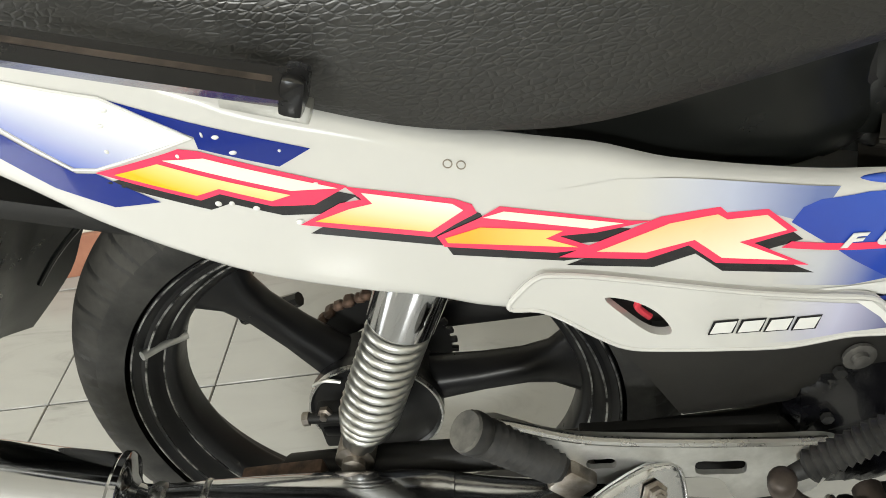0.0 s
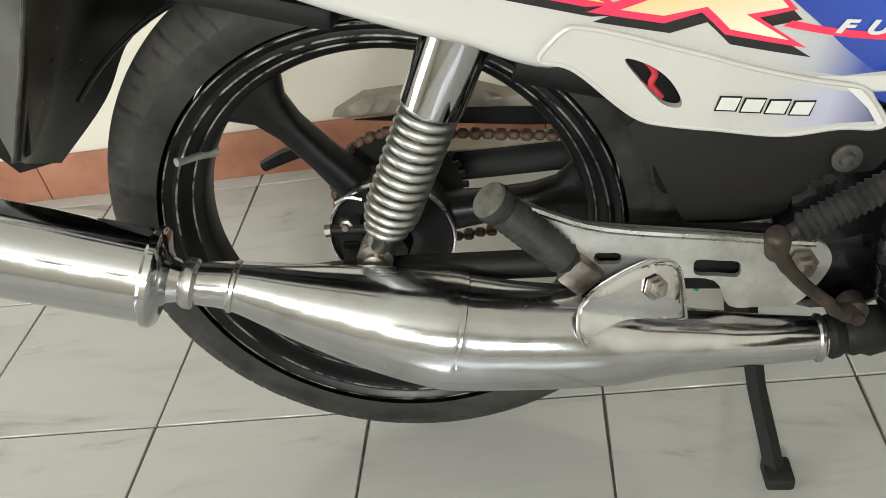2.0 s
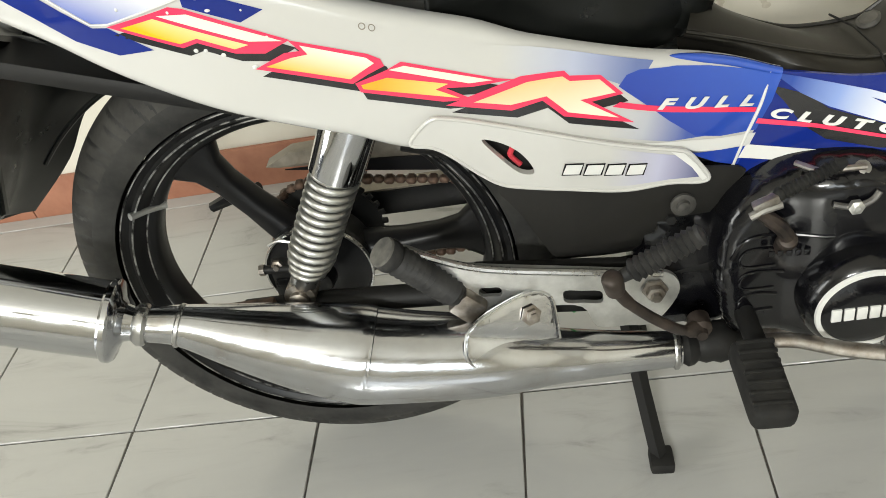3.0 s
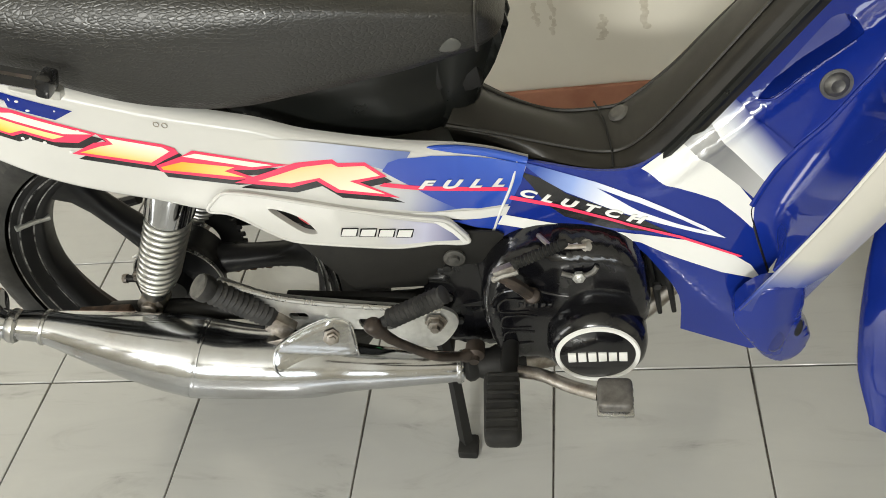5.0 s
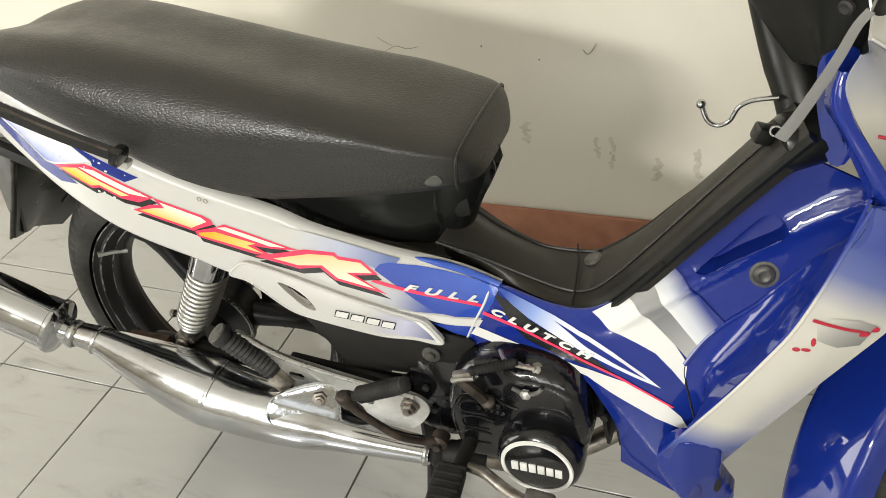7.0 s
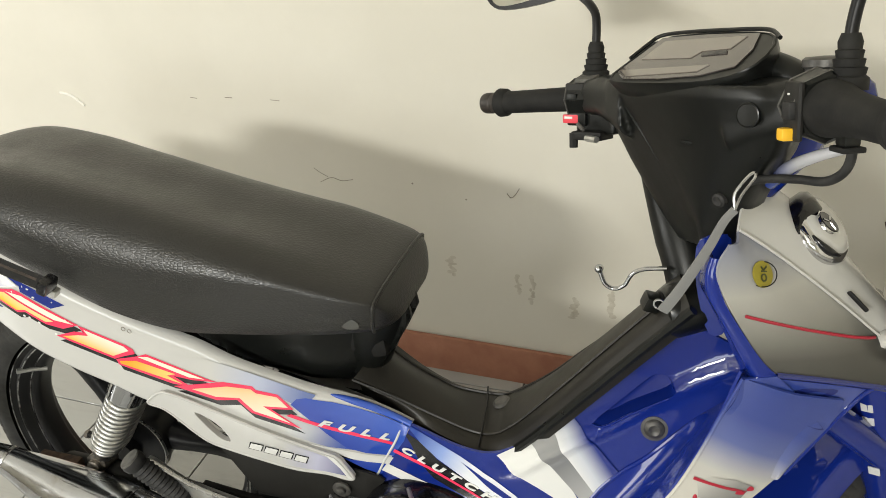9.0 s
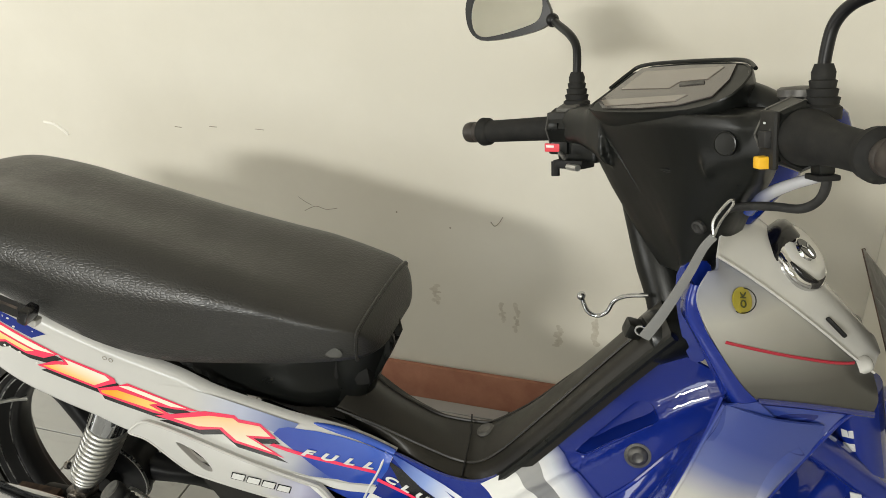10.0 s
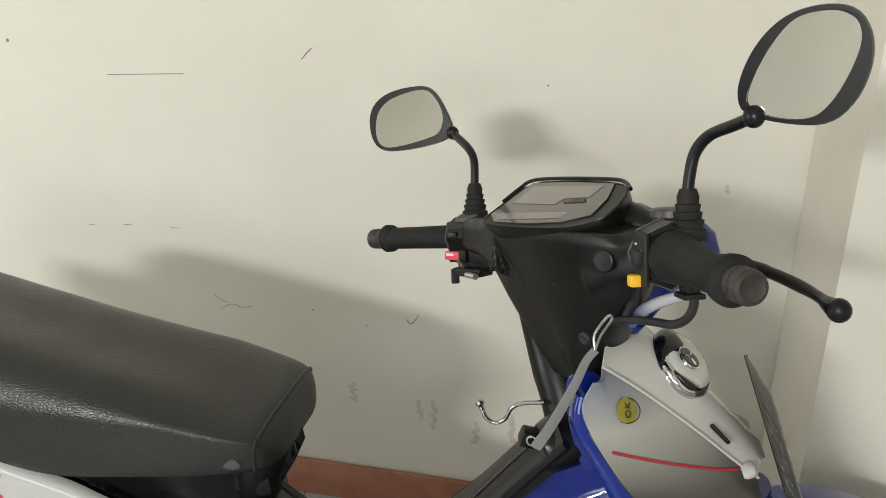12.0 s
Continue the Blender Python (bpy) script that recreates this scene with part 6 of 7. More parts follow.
def oval(xr, xf, w, z, tilt=0.0, n=36, p=0.62):
    c, a = (xr + xf) / 2, (xf - xr) / 2
    out = []
    for k in range(n):
        t = 2 * math.pi * k / n
        x = c + a * math.copysign(abs(math.cos(t)) ** p, math.cos(t))
        y = w * math.copysign(abs(math.sin(t)) ** p, math.sin(t))
        out.append(Vector((x, y, z + tilt * (x - xr))))
    return out


def rounded(points, times=2):
    """A closed outline with its corners cut round."""
    p = [Vector(q) for q in points]
    for _ in range(times):
        p = [q for a, b in zip(p, p[1:] + p[:1]) for q in (a.lerp(b, 0.25), a.lerp(b, 0.75))]
    return p


# cowl: a wide face that narrows to a neck, a crease down its side, and an arm to each grip
bm = bmesh.new()
rows = []
for z, yl, yc, yr in ((0.012, 0.118, 0.098, -0.140), (0.000, 0.138, 0.098, -0.155), (-0.030, 0.128, 0.072, -0.152), (-0.055, 0.117, 0.056, -0.132), (-0.080, 0.106, 0.040, -0.104), (-0.110, 0.089, 0.022, -0.078), (-0.138, 0.073, 0.002, -0.062), (-0.152, 0.066, -0.004, -0.053), (-0.168, 0.058, -0.010, -0.034)):
    xf = -0.004 - 0.30 * min(z, 0.0)
    rows.append(rounded([Vector(q) for q in ((xf + 0.075, yl - 0.02, z), (xf + 0.024, yl + 0.014, z), (xf + 0.012, yl + 0.004, z), (xf + 0.006, yc, z), (xf - 0.003, yc * 0.3 + yr * 0.7 + 0.03, z), (xf + 0.003, yr + 0.02, z), (xf + 0.016, yr, z), (xf + 0.075, yr + 0.03, z))], 2))
rings(bm, rows)
for s in (1, -1):
    secs = []
    for y, x0, x1, z0, z1 in ((0.085, 0.002, 0.075, -0.055, 0.016), (0.115, 0.004, 0.068, -0.042, 0.017), (0.145, 0.008, 0.060, -0.034, 0.016), (0.182 if s > 0 else 0.168, 0.012, 0.052, -0.032, 0.010)):
        secs.append([Vector(((x0 + x1) / 2 + (x1 - x0) / 2 * math.copysign(abs(math.cos(t)) ** 0.55, math.cos(t)), s * y, (z0 + z1) / 2 + (z1 - z0) / 2 * math.copysign(abs(math.sin(t)) ** 0.55, math.sin(t)))) for t in (2 * math.pi * k / 28 for k in range(28))])
    branch = bmesh.new()
    rings(branch, secs)
    tmp = bpy.data.meshes.new("arm")
    branch.to_mesh(tmp)
    branch.free()
    bm.from_mesh(tmp)
    bpy.data.meshes.remove(tmp)
bmesh.ops.recalc_face_normals(bm, faces=bm.faces)
cowl = steered("handlebar_cowl", bm, M_plastic, bike, "black plastic handlebar cowl with instrument panel", 180)
skin = cowl.modifiers.new("skin", "REMESH")
skin.mode, skin.voxel_size, skin.use_smooth_shade = "VOXEL", 0.0028, True
soft = cowl.modifiers.new("soft", "SMOOTH")
soft.factor, soft.iterations = 0.5, 3
# instrument panel on a slant
SLANT = 0.66


def slanted(outline, lift, grow=1.0, back=0.0):
    """Places on the slanted instrument face, lifted off it; back moves them square to it and inwards."""
    n = Vector((-SLANT, 0, 1)).normalized()
    c = Vector((0.028, -0.012))
    return [Vector((c.x + (x - c.x) * grow, c.y + (y - c.y) * grow, 0.058 + SLANT * (c.x + (x - c.x) * grow - 0.06))) + n * (lift - back) for x, y in outline]


bezel = [q.xy for q in rounded([(0.056, 0.082, 0), (0.060, 0.0, 0), (0.058, -0.082, 0), (0.048, -0.106, 0), (0.020, -0.116, 0), (0.002, -0.102, 0), (-0.008, -0.066, 0), (-0.012, 0.0, 0), (-0.013, 0.066, 0), (-0.008, 0.096, 0), (0.020, 0.090, 0)], 1)]
bm = bmesh.new()
rings(bm, [slanted(bezel, 0, 0.86, 0.040), slanted(bezel, 0, 0.97, 0.012), slanted(bezel, 0.0), slanted(bezel, 0.0016, 0.99), slanted(bezel, 0.0016, 0.965), slanted(bezel, 0.0006, 0.955)])
steered("instrument_bezel", bm, M_plastic, cowl, "black instrument housing with a thin lip", 40)


def panel(name, outline, lift, mat, label=""):
    bm = bmesh.new()
    rings(bm, [slanted(outline, lift - 0.0012), slanted(outline, lift)])
    steered(name, bm, mat, cowl, label)


panel("instrument_lens", [(0.053, 0.074), (0.056, 0.0), (0.055, -0.074), (0.034, -0.088), (0.012, -0.090), (0.000, -0.055), (-0.006, 0.0), (-0.008, 0.062), (0.002, 0.086), (0.020, 0.081)], 0.0022, M_lens, "smoked instrument lens")
panel("dial_panel", [(0.020, 0.066), (0.047, 0.060), (0.051, -0.062), (0.034, -0.058), (0.031, -0.020), (0.022, -0.014)], 0.0030, M_lens_pale, "pale dial face")
panel("dial_panel", [(0.003, 0.080), (0.013, -0.054), (0.004, -0.046), (-0.005, 0.060)], 0.0030, M_lens_pale)
panel("dial_lettering_bar", [(0.029, -0.024), (0.032, -0.056), (0.028, -0.060), (0.025, -0.026)], 0.0036, M_greyrubber)
top_edge = slanted([(0.022, 0.091), (0.045, 0.088), (0.057, 0.081), (0.061, 0.04), (0.0615, -0.04), (0.059, -0.082), (0.048, -0.107)], 0.002)
steered("visor_edge", tube(spline(top_edge, 5), 0.0022, 8), M_plastic, cowl)
steered("cowl_shoulder", tube(spline([(0.050, -0.085, 0.026), (0.056, -0.112, 0.018), (0.058, -0.140, 0.004)], 4), [0.017 - 0.0004 * i for i in range(9)], 16), M_plastic, cowl)
# crease down the side of the face, and the marks on it
steered("cowl_crease", tube(spline([(0.006, 0.096, 0.000), (0.012, 0.071, -0.030), (0.020, 0.055, -0.055), (0.028, 0.040, -0.080), (0.037, 0.022, -0.108), (0.044, 0.004, -0.134)], 5), 0.0024, 8), M_plastic, cowl)
for x, y0, y1, z0, z1 in ((0.0, -0.030, -0.026, -0.004, -0.034), (0.002, -0.094, -0.102, -0.004, -0.018), (0.004, -0.022, -0.034, -0.046, -0.048)):
    steered("cowl_moulding", tube([(x, y0, z0), (x + 0.004, (y0 + y1) / 2, (z0 + z1) / 2), (x + 0.008, y1, z1)], [0.0008, 0.0022, 0.0008], 8), M_plastic, cowl)
steered("cowl_plug", lathe([(-0.004, 0.0115), (0.0008, 0.0115), (0.0012, 0.0105), (0.0004, 0.0098), (0.0006, 0.002)], (-0.001, -0.122, -0.014), (-1, -0.35, 0), 24), M_plastic, cowl)
steered("cowl_screw", lathe([(-0.006, 0.0075), (0.0015, 0.0075), (0.003, 0.005), (0.002, 0.0025)], (0.0265, -0.055, -0.1045), (-1, -0.25, -0.3), 18), M_greyrubber2, cowl, "steel screw")
# black disc gives the darkness inside a hole; the cowl is not pierced
steered("cowl_hole", ball(1.0, (0.034, 0.098, -0.066), scale=(0.004, 0.0075, 0.011)), M_black_print, cowl)
bm = bmesh.new()
rings(bm, [oval(0.07, 0.115, 0.05, -0.11), oval(0.075, 0.15, 0.085, -0.06), oval(0.07, 0.16, 0.105, -0.01), oval(0.072, 0.13, 0.090, 0.014), oval(0.073, 0.11, 0.080, 0.028), oval(0.076, 0.10, 0.070, 0.034)])
steered("headlamp_shell", bm, M_blue, bike, "glossy blue headlamp shell", 50)
bm = bmesh.new()
rings(bm, [oval(0.06, 0.09, 0.022, -0.032), oval(0.06, 0.098, 0.034, -0.008), oval(0.062, 0.094, 0.030, 0.010), oval(0.068, 0.088, 0.016, 0.022)])
bm.transform(Matrix.Translation((0, -0.150, 0)))
steered("shell_wing", bm, M_blue, bike, "glossy blue end of the headlamp shell", 50)
for s in (1, -1):
    if s > 0:
        d = Vector((-0.067, 0.151, -0.008)).normalized()
        o, tip = Vector((0.036, 0.178, -0.013)), Vector((-0.030, 0.325, -0.0212))
        grip = steered("handlebar_grip", tube([o + d * 0.034, o.lerp(tip, 0.6), tip], [0.0156, 0.0150, 0.0146], 18), M_rubber, bike, "black rubber handlebar grip")
        sw = steered("switch_housing", lathe([(0.0, 0.021), (0.003, 0.0245), (0.036, 0.0245), (0.039, 0.021)], o, d, 8), M_plastic, bike, "black faceted switch housing", 20)
        turn = (0, 0, 24)
        q = Vector((0.0125, 0.190, -0.013))
        steered("switch_body", block((0.030, 0.058, 0.068), q + Vector((0.026, -0.012, -0.010)), turn, 0.007, segs=3), M_plastic, sw)
        steered("switch_face", block((0.006, 0.034, 0.030), q + Vector((0, 0, 0.004)), turn, 0.003), M_matte, sw)
        steered("switch_top", block((0.020, 0.026, 0.006), q + Vector((0.012, -0.004, 0.024)), (0, -18, 24), 0.002), M_greyrubber, sw, "grey top face")
        steered("switch_button", block((0.010, 0.014, 0.009), q + Vector((-0.005, 0.002, 0.002)), turn, 0.002), M_plastic, sw)
        steered("horn_button", block((0.022, 0.028, 0.017), q + Vector((0.008, 0.006, -0.025)), turn, 0.003), M_plastic, sw)
        steered("red_cap", block((0.005, 0.023, 0.011), q + Vector((-0.0035, 0.010, -0.025)), turn, 0.0015), M_red, sw, "red switch button")
        steered("red_cap_mark", block((0.001, 0.012, 0.003), q + Vector((-0.0066, 0.0115, -0.0235)), turn, 0.0004), M_white_print, sw)
        steered("lever_bracket", block((0.03, 0.044, 0.011), q + Vector((0.014, -0.010, -0.045)), turn, 0.003), M_dark, sw)
        steered("bracket_screw", tube([q + Vector((0.0, -0.020, -0.047)), q + Vector((0.0, -0.042, -0.047))], 0.0042, 8), M_alloy, sw)
        steered("bracket_screw", tube([q + Vector((-0.004, 0.004, -0.042)), q + Vector((-0.004, 0.004, -0.060))], 0.0055, 8), M_dark, sw)
        steered("bracket_screw", tube([q + Vector((-0.006, -0.010, -0.030)), q + Vector((-0.006, -0.022, -0.036))], 0.0028, 8), M_darksteel, sw)
        r0 = 0.0247
    else:
        d = Vector((-0.050, -0.132, -0.007)).normalized()
        o, tip = Vector((0.036, -0.158, -0.004)), Vector((-0.0215, -0.308, -0.0105))
        grip = steered("handlebar_grip", lathe([(0.0, 0.0240), (0.004, 0.0242), (0.012, 0.0232), (0.028, 0.0200), (0.046, 0.0178), (0.070, 0.0164), (0.095, 0.0158), (0.122, 0.0156)], o + d * 0.036, d, 36), M_rubber, bike, "black rubber throttle grip flaring to a round drum")
        sw = steered("switch_housing", lathe([(0.0, 0.0275), (0.004, 0.0305), (0.032, 0.0305), (0.036, 0.0275)], o, d, 8), M_plastic, bike, "black faceted throttle housing", 20)
        turn = (0, 0, -21)
        q = Vector((0.004, -0.171, -0.008))
        steered("switch_face", block((0.006, 0.030, 0.050), q, turn, 0.003), M_matte, sw)
        steered("switch_button", block((0.010, 0.016, 0.015), q + Vector((-0.004, -0.001, 0.001)), turn, 0.002), M_greyrubber2, sw)
        steered("starter_button", block((0.014, 0.013, 0.011), q + Vector((-0.005, 0.001, -0.019)), turn, 0.0025), M_yellow, sw, "yellow starter button")
        for y, z, w in ((-0.002, 0.0195, 0.008), (0.002, 0.0145, 0.003), (-0.005, 0.0145, 0.003), (-0.003, -0.0095, 0.005)):
            steered("switch_mark", block((0.001, w, 0.0018), q + Vector((-0.0034 + y * -0.36, y, z)), turn, 0.0), M_white_print, sw)
        steered("hose_clamp", block((0.014, 0.018, 0.012), q + Vector((0.020, -0.040, -0.022)), turn, 0.003), M_plastic, sw)
        steered("hose_clamp", block((0.020, 0.024, 0.005), q + Vector((0.020, -0.040, -0.030)), turn, 0.0015), M_dark, sw)
        r0 = 0.0307
    for h in ((0.004, 0.035) if s > 0 else (0.005, 0.031)):
        tmp = lathe([(h, r0), (h + 0.0001, r0)], o, d, 8)
        ringpts = [v.co.copy() for v in list(tmp.verts)[:8]]
        tmp.free()
        steered("housing_edge", tube(ringpts + ringpts[:1], 0.0011, 5), M_greyrubber, sw)
    k = 1.0 if s < 0 else 0.92
    steered("grip_flange", lathe([(-0.018, 0.016 * k), (-0.014, 0.0200 * k), (-0.005, 0.0208 * k), (-0.001, 0.0175 * k), (0.001, 0.0145 * k)], tip, d, 28), M_rubber, grip)
    steered("bar_end", lathe([(-0.003, 0.0130), (0.006, 0.0142), (0.008, 0.0132), (0.010, 0.0142), (0.020, 0.0140), (0.023, 0.0130), (0.024, 0.010), (0.0225, 0.0065), (0.0235, 0.002)], tip, d, 24), M_barend, grip, "brown worn bar-end weight")
    joint = Vector((0.049, 0.262, 0.121) if s > 0 else (0.034, -0.273, 0.113))
    base = Vector((0.040, s * 0.192, 0.014))
    mirror = steered("mirror", lathe([(-0.006, 0.0165), (0.004, 0.0165), (0.006, 0.0135), (0.012, 0.0148), (0.013, 0.012), (0.019, 0.0130), (0.020, 0.0105), (0.026, 0.0115), (0.027, 0.0095), (0.033, 0.0100), (0.040, 0.0075)], base, (0.02, 0, 1), 20), M_rubber, bike, "black round-cornered rear-view mirror on a bent stem")
    steered("mirror_stem", tube(spline([base + Vector((0, 0, 0.032)), (0.042, s * 0.193, 0.066), (0.044, s * 0.198, 0.086), (0.045, s * 0.214, 0.100), joint.lerp(Vector((0.046, s * 0.214, 0.100)), 0.4), joint], 6), 0.0054, 10), M_wheel, mirror)
    steered("mirror_joint", ball(0.0085, joint, scale=(1, 1.1, 1.1)), M_wheel, mirror)
    # the head: a shallow shell in its own plane, with a lip round the glass
    if s > 0:
        u, up, face_on = Vector((0.994, -0.107, 0.0)), Vector((0.028, 0.257, 0.966)), Vector((-0.103, -0.961, 0.258))
        rim = [(-0.125, 0.004), (-0.120, 0.030), (-0.096, 0.050), (-0.048, 0.062), (-0.030, 0.054), (-0.012, 0.029), (0.002, 0.004), (-0.010, -0.014), (-0.088, -0.036), (-0.114, -0.028)]
        glass = [(-0.115, -0.002), (-0.111, 0.024), (-0.091, 0.042), (-0.048, 0.057), (-0.031, 0.049), (-0.015, 0.025), (-0.016, 0.003), (-0.027, -0.008), (-0.089, -0.030), (-0.108, -0.025)]
    else:
        u, up, face_on = Vector((0.932, -0.362, 0.0)), Vector((0.037, 0.096, 0.995)), Vector((-0.361, -0.927, 0.103))
        rim = [(-0.017, 0.014), (-0.015, 0.037), (-0.005, 0.062), (0.012, 0.081), (0.037, 0.090), (0.060, 0.089), (0.074, 0.071), (0.078, 0.048), (0.072, 0.020), (0.057, 0.001), (0.030, -0.003), (-0.008, -0.001)]
        glass = [(-0.006, 0.006), (-0.008, 0.020), (-0.002, 0.043), (0.008, 0.065), (0.019, 0.079), (0.038, 0.085), (0.057, 0.085), (0.068, 0.070), (0.065, 0.045), (0.055, 0.017), (0.042, 0.003), (0.016, 0.001)]
    at = STEM @ joint
    mean = sum((Vector(q) for q in rim), Vector((0, 0))) / len(rim)

    def outline(line, grow, back):
        return [at + u * (mean.x + (q.x - mean.x) * grow) + up * (mean.y + (q.y - mean.y) * grow) - face_on * back for q in rounded([(x, y, 0) for x, y in line], 2)]

    bm = bmesh.new()
    rings(bm, [outline(glass, 1.0, 0.002), outline(glass, 1.01, -0.002), outline(rim, 0.985, -0.002), outline(rim, 1.0, 0.002), outline(rim, 0.99, 0.009), outline(rim, 0.88, 0.018), outline(rim, 0.6, 0.025), outline(rim, 0.15, 0.028)], caps=(False, True))
    stood(part("mirror_shell", bm, M_wheel, mirror, "", 50))
    bm = bmesh.new()
    rings(bm, [outline(glass, 1.0, 0.0006), outline(glass, 0.998, 0.0002)])
    stood(part("mirror_pane", bm, M_mirror, mirror, "mirror pane"))
# brake side: reservoir, lever and hose
steered("brake_reservoir", lathe([(0, 0.017), (0.018, 0.018), (0.02, 0.0205), (0.026, 0.0205), (0.028, 0.018), (0.029, 0.004)], (0.060, -0.150, 0.006), (0.0, 0, 1), 28), M_darksteel, bike, "round brake fluid reservoir with bright lid")
lever = steered("brake_lever", tube(spline([(0.050, -0.175, -0.010), (0.074, -0.210, -0.014), (0.083, -0.245, -0.020), (0.078, -0.290, -0.030), (0.065, -0.326, -0.0385)], 6), [0.009] * 6 + [0.0078] * 6 + [0.0066] * 6 + [0.006, 0.0056, 0.0056, 0.006, 0.008, 0.009, 0.0095], 12, flat=0.8), M_wheel, bike, "black brake lever with ball end")
steered("lever_ball", ball(0.0098, (0.0645, -0.329, -0.039)), M_wheel, lever)
steered("brake_hose", tube(spline([(0.024, -0.211, -0.026), (0.028, -0.212, -0.043), (0.030, -0.203, -0.059), (0.030, -0.184, -0.069), (0.030, -0.154, -0.071), (0.032, -0.120, -0.075), (0.034, -0.092, -0.081), (0.040, -0.080, -0.092)], 6), 0.0042, 10), M_greyrubber2, bike, "black hose below the handlebar")
steered("lever_shroud", tube(spline([(0.060, -0.088, -0.085), (0.054, -0.120, -0.066), (0.050, -0.155, -0.052), (0.050, -0.195, -0.040)], 5), [0.0075 - 0.0002 * i for i in range(16)], 14), blend_paint("blue_to_white_cowl", [(0.1, (0.02, 0.05, 0.25)), (0.6, (0.45, 0.45, 0.47))], (STEM @ Vector((0.06, -0.088, -0.085)))[:], (STEM @ Vector((0.05, -0.17, -0.046)))[:], placed=True), bike, "white and blue lower cowl behind the brake lever")
# fork, front wheel and mudguard, placed as if straight ahead and then turned
STEM = Matrix.Translation((1.209, -0.028, 0.961)) @ Matrix.Rotation(radians(45.6), 4, Vector((-math.sin(radians(21.5)), 0, math.cos(radians(21.5)))))
AX = Vector((1.565, YC, 0.285)) - Vector((1.19, YC, 0.98))
for s in (1, -1):
    steered("fork_leg", tube([(0.13, s * 0.06, -0.33), AX + Vector((-0.1, s * 0.065, 0.25)), AX + Vector((0, s * 0.065, 0))], [0.02, 0.021, 0.017], 14), M_blue, bike)
cover_a, cover_b = Vector((1.450, -0.062, 0.690)), Vector((1.507, -0.056, 0.490))
fork_cover = part("fork_cover", tube([cover_a, cover_a.lerp(cover_b, 0.5), cover_b], [0.034, 0.033, 0.028], 20), M_blue, bike, "blue fork cover with white lettering blocks")
out = Vector((-0.42, -0.80, 0.42))
down = (cover_b - cover_a).normalized()
out = (out - down * out.dot(down)).normalized()
for i in range(6):
    bm = block((0.0115, 0.013, 0.002), (0, 0, 0), bevel=0.0006, segs=1)
    bm.transform(framed(cover_a.lerp(cover_b, 0.22 + 0.095 * i) + 0.0325 * out, down, out.cross(down)))
    part("lettering_bar", bm, M_white_print, fork_cover)
bm = hoop([(-0.03, 0.226), (-0.024, 0.21), (-0.016, 0.196), (0.016, 0.196), (0.024, 0.21), (0.03, 0.226), (0.022, 0.2), (0.015, 0.186), (-0.015, 0.186), (-0.022, 0.2)], AX)
front_wheel = steered("front_wheel", bm, M_wheel, bike, "black cast front wheel")
steered("tyre", tyre_mesh(AX, 0.234, 0.036, 0.04, 0.004), M_tyre, front_wheel, "black front tyre with slanted grooves")
steered("front_hub", lathe([(-0.05, 0.03), (-0.045, 0.05), (0.045, 0.05), (0.05, 0.03)], AX, (0, 1, 0), 32), M_wheel, front_wheel)
for k in range(3):
    a = radians(40 + 120 * k)
    steered("spoke", tube([AX + Vector((math.cos(a) * r, 0, math.sin(a) * r)) for r in (0.04, 0.12, 0.19)], [0.022, 0.016, 0.026], 12), M_wheel, front_wheel)
arc = spline([(1.213, 0.155), (1.224, 0.22), (1.238, 0.31), (1.278, 0.41), (1.355, 0.50), (1.44, 0.56), (1.53, 0.588), (1.62, 0.592), (1.73, 0.565), (1.82, 0.505), (1.87, 0.44)], 5)
bm = bmesh.new()
loops = []
for i, p in enumerate(arc):
    q = arc[min(i + 1, len(arc) - 1)] - arc[max(i - 1, 0)]
    nrm = Vector((q.y, -q.x)).normalized()  # towards the axle
    u = i / (len(arc) - 1)
    w = 0.043 + 0.006 * sm(u * 3) - 0.022 * sm((0.12 - u) / 0.12) - 0.02 * sm((u - 0.85) / 0.15)
    skirt = 0.010 + 0.022 * sm((u - 0.02) / 0.2) - 0.01 * sm((u - 0.6) / 0.4)
    row = []
    for y, k in ((-1.12, 1.0), (-1.1, 0.55), (-1.04, 0.15), (-0.97, 0.03), (-0.8, -0.03), (-0.4, -0.06), (0, -0.07), (0.4, -0.06), (0.8, -0.03), (0.97, 0.03), (1.04, 0.15), (1.1, 0.55), (1.12, 1.0)):
        c = p + nrm * skirt * k
        row.append(Vector((c.x - 1.19, 0.006 + y * w, c.y - 0.98)))
    loops.append(row)
rings(bm, loops, closed=False)
bmesh.ops.recalc_face_normals(bm, faces=bm.faces)
bmesh.ops.solidify(bm, geom=list(bm.faces), thickness=0.003)
steered("front_mudguard", bm, M_blue, bike, "glossy blue front mudguard", 50)

# set the drawn body into the room; wheels, steering and foot controls stand there already
SET_APART = {  # parts that stand a little nearer or farther than the body about them
    ("passenger_footpeg", "peg_face", "peg_clevis"): (0.001, 0.016, -0.014),
    ("engine_cover", "clutch_cover", "emblem_", "cover_rib", "casting_mark", "bare_metal", "cable_cl", "clamp_bolt", "clutch_arm", "arm_fork", "clutch_cable", "oil_"): (-0.004, -0.017, 0.011),
}
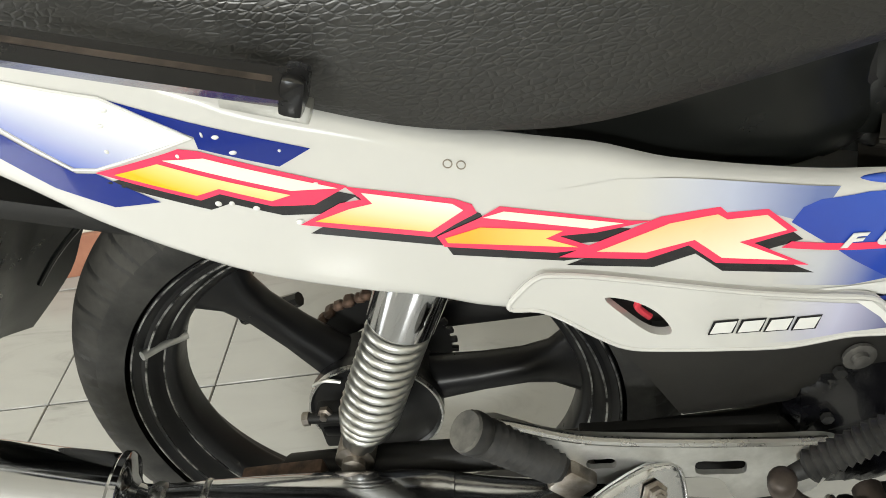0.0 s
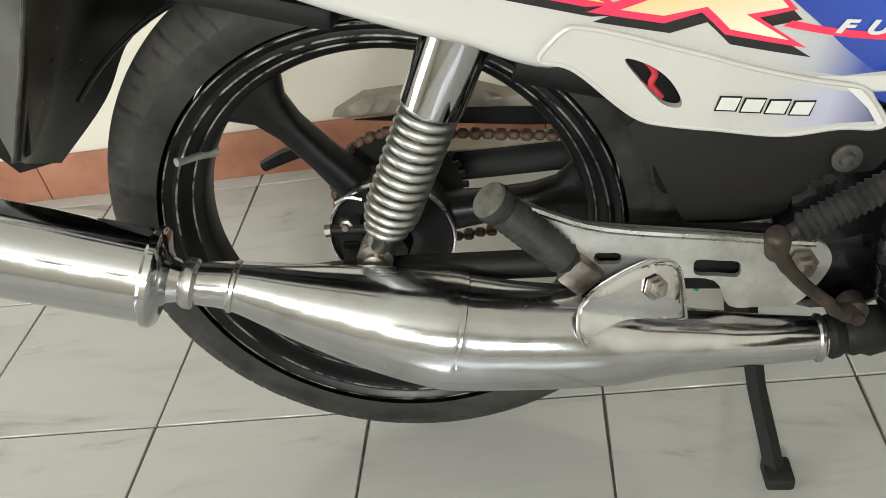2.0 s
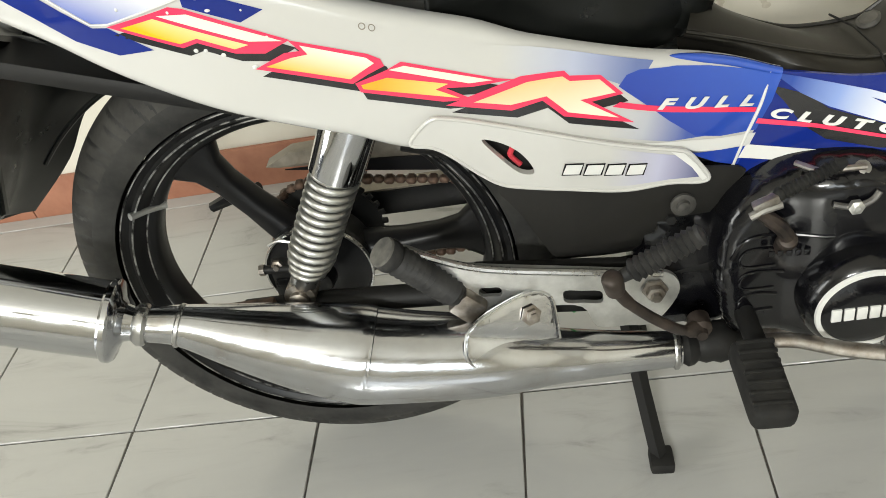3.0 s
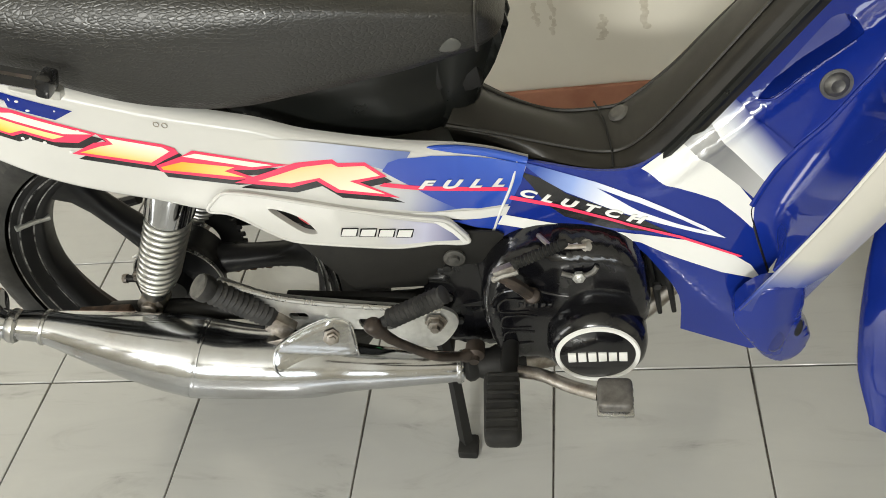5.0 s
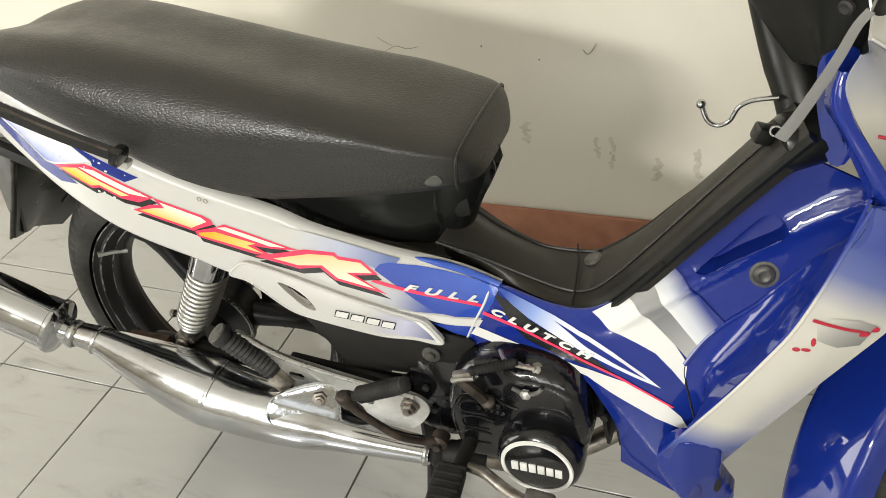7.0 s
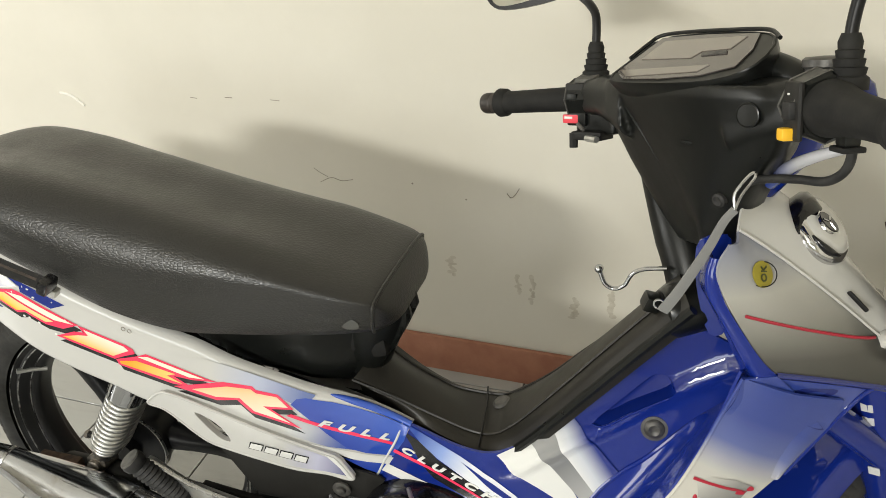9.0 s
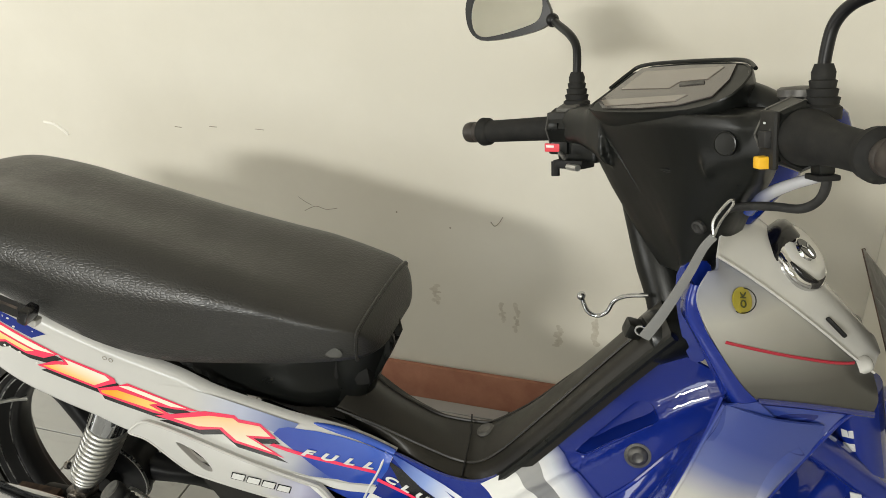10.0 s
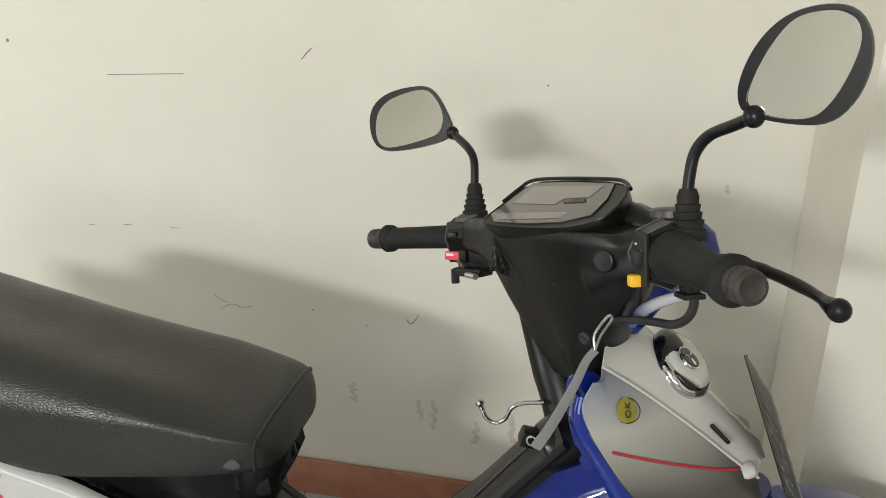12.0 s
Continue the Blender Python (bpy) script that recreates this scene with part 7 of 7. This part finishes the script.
for ob in bike.children_recursive:
    if ob.name in PLACED or ob.parent.name in PLACED or ob.type != "MESH" or ob.name.startswith(("rider_footrest", "tread_bar", "footrest_bar", "brake_pedal", "pedal_pad", "pad_plate")):
        continue
    with_hub = ob.name.startswith(("brake_cam_arm", "cam_nut", "adjuster", "cam_window", "drum_wear", "valve_stem"))
    on_tail = tail in (ob, ob.parent)
    apart = Vector(next((d for names, d in SET_APART.items() if ob.name.startswith(names)), (0, 0, 0)))
    for v in ob.data.vertices:
        p = v.co + OFF_WHEEL if with_hub else settled(v.co) + apart
        if on_tail and p.y < MID:  # the tail panel runs in flush with the cover
            p.y += 0.011 * sm((p.x - 0.76) / 0.13)
        v.co = p

# ---------------------------------------------------------------- loose things
def lanyard():
    """A grey woven strap with a wire clip, hung between the hose and the key."""
    line = spline([(1.273, -0.156, 0.911), (1.265, -0.155, 0.897), (1.256, -0.152, 0.869), (1.243, -0.148, 0.834), (1.230, -0.145, 0.803), (1.219, -0.143, 0.781)], 6)
    bm = bmesh.new()
    loops = []
    for i, p in enumerate(line):
        d = (line[min(i + 1, len(line) - 1)] - line[max(i - 1, 0)]).normalized()
        side = d.cross(Vector((0.2, -1, 0.3))).normalized()
        out = side.cross(d)
        w = 0.0038 + 0.0020 * sm(i / len(line))
        loops.append([p + side * w + out * 0.001, p + out * 0.0016, p - side * w + out * 0.001, p - side * w - out * 0.001, p - out * 0.0006, p + side * w - out * 0.001])
    rings(bm, loops)
    ob = link("key_lanyard", bm, M_strap)
    tagged(ob, "grey woven key lanyard hanging from the handlebar hose", "lanyard")
    x, y, z = line[0]
    part("clip", tube(spline([(x, y, z), (x + 0.004, y, z + 0.016), (x + 0.013, y + 0.004, z + 0.033), (x + 0.009, y + 0.006, z + 0.034), (x - 0.002, y + 0.004, z + 0.014), (x, y, z)], 4), 0.0014, 6), M_dullchrome, ob)
    x, y, z = line[-1]
    part("ring", hoop([(y - 0.001, 0.0045), (y - 0.001, 0.006), (y + 0.001, 0.006), (y + 0.001, 0.0045)], Vector((x - 0.004, 0, z + 0.008)), 24), M_dullchrome, ob)



lanyard()

# ---------------------------------------------------------------- tiles, piece by piece
def tiles():
    s, g, th = 0.3, 0.0028, 0.012
    bm = block((s - g, s - g, th), (0, 0, -th / 2), bevel=0.0012, segs=1)
    first = link("tile", bm, M_tile, floor)
    me = first.data
    near, n = [], 0
    rest = bmesh.new()
    for i in range(-9, 10):
        for j in range(-13, 3):
            x, y = (i + 0.5) * s, (j + 0.5) * s
            x_hi, y_hi = min(x + s / 2, X1), min(y + s / 2, WALL_Y)
            if x_hi - (x - s / 2) < 0.02 or y_hi - (y - s / 2) < 0.02:
                continue
            cut = y_hi < y + s / 2 - 1e-6
            if -5 <= i <= 7 and j >= -5:
                if cut:
                    h = y_hi - (y - s / 2)
                    ob = link("tile", block((s - g, h - g, th), (x, y - s / 2 + h / 2, -th / 2), bevel=0.0012, segs=1), M_tile, floor)
                elif n == 0:
                    ob = first
                    ob.location = (x, y, 0)
                    n = 1
                else:
                    ob = new("tile", me)
                    ob.parent = floor
                    ob.location = (x, y, 0)
            else:
                h = y_hi - (y - s / 2)
                block((s - g, h - g, th), (x, y - s / 2 + h / 2, -th / 2), bevel=0, bm=rest)
    tagged(link("tile_field", rest, M_tile, floor), kind="stuff")
    edges = [X0, -2.4, -1.45, -0.445, 0.555, 1.2, SIDE_X]
    for a, b in zip(edges, edges[1:]):
        link("skirting_tile", block((b - a - 0.002, 0.011, 0.095), ((a + b) / 2, WALL_Y - 0.0085, 0.0475), bevel=0.0025), M_skirt, skirting)


tiles()
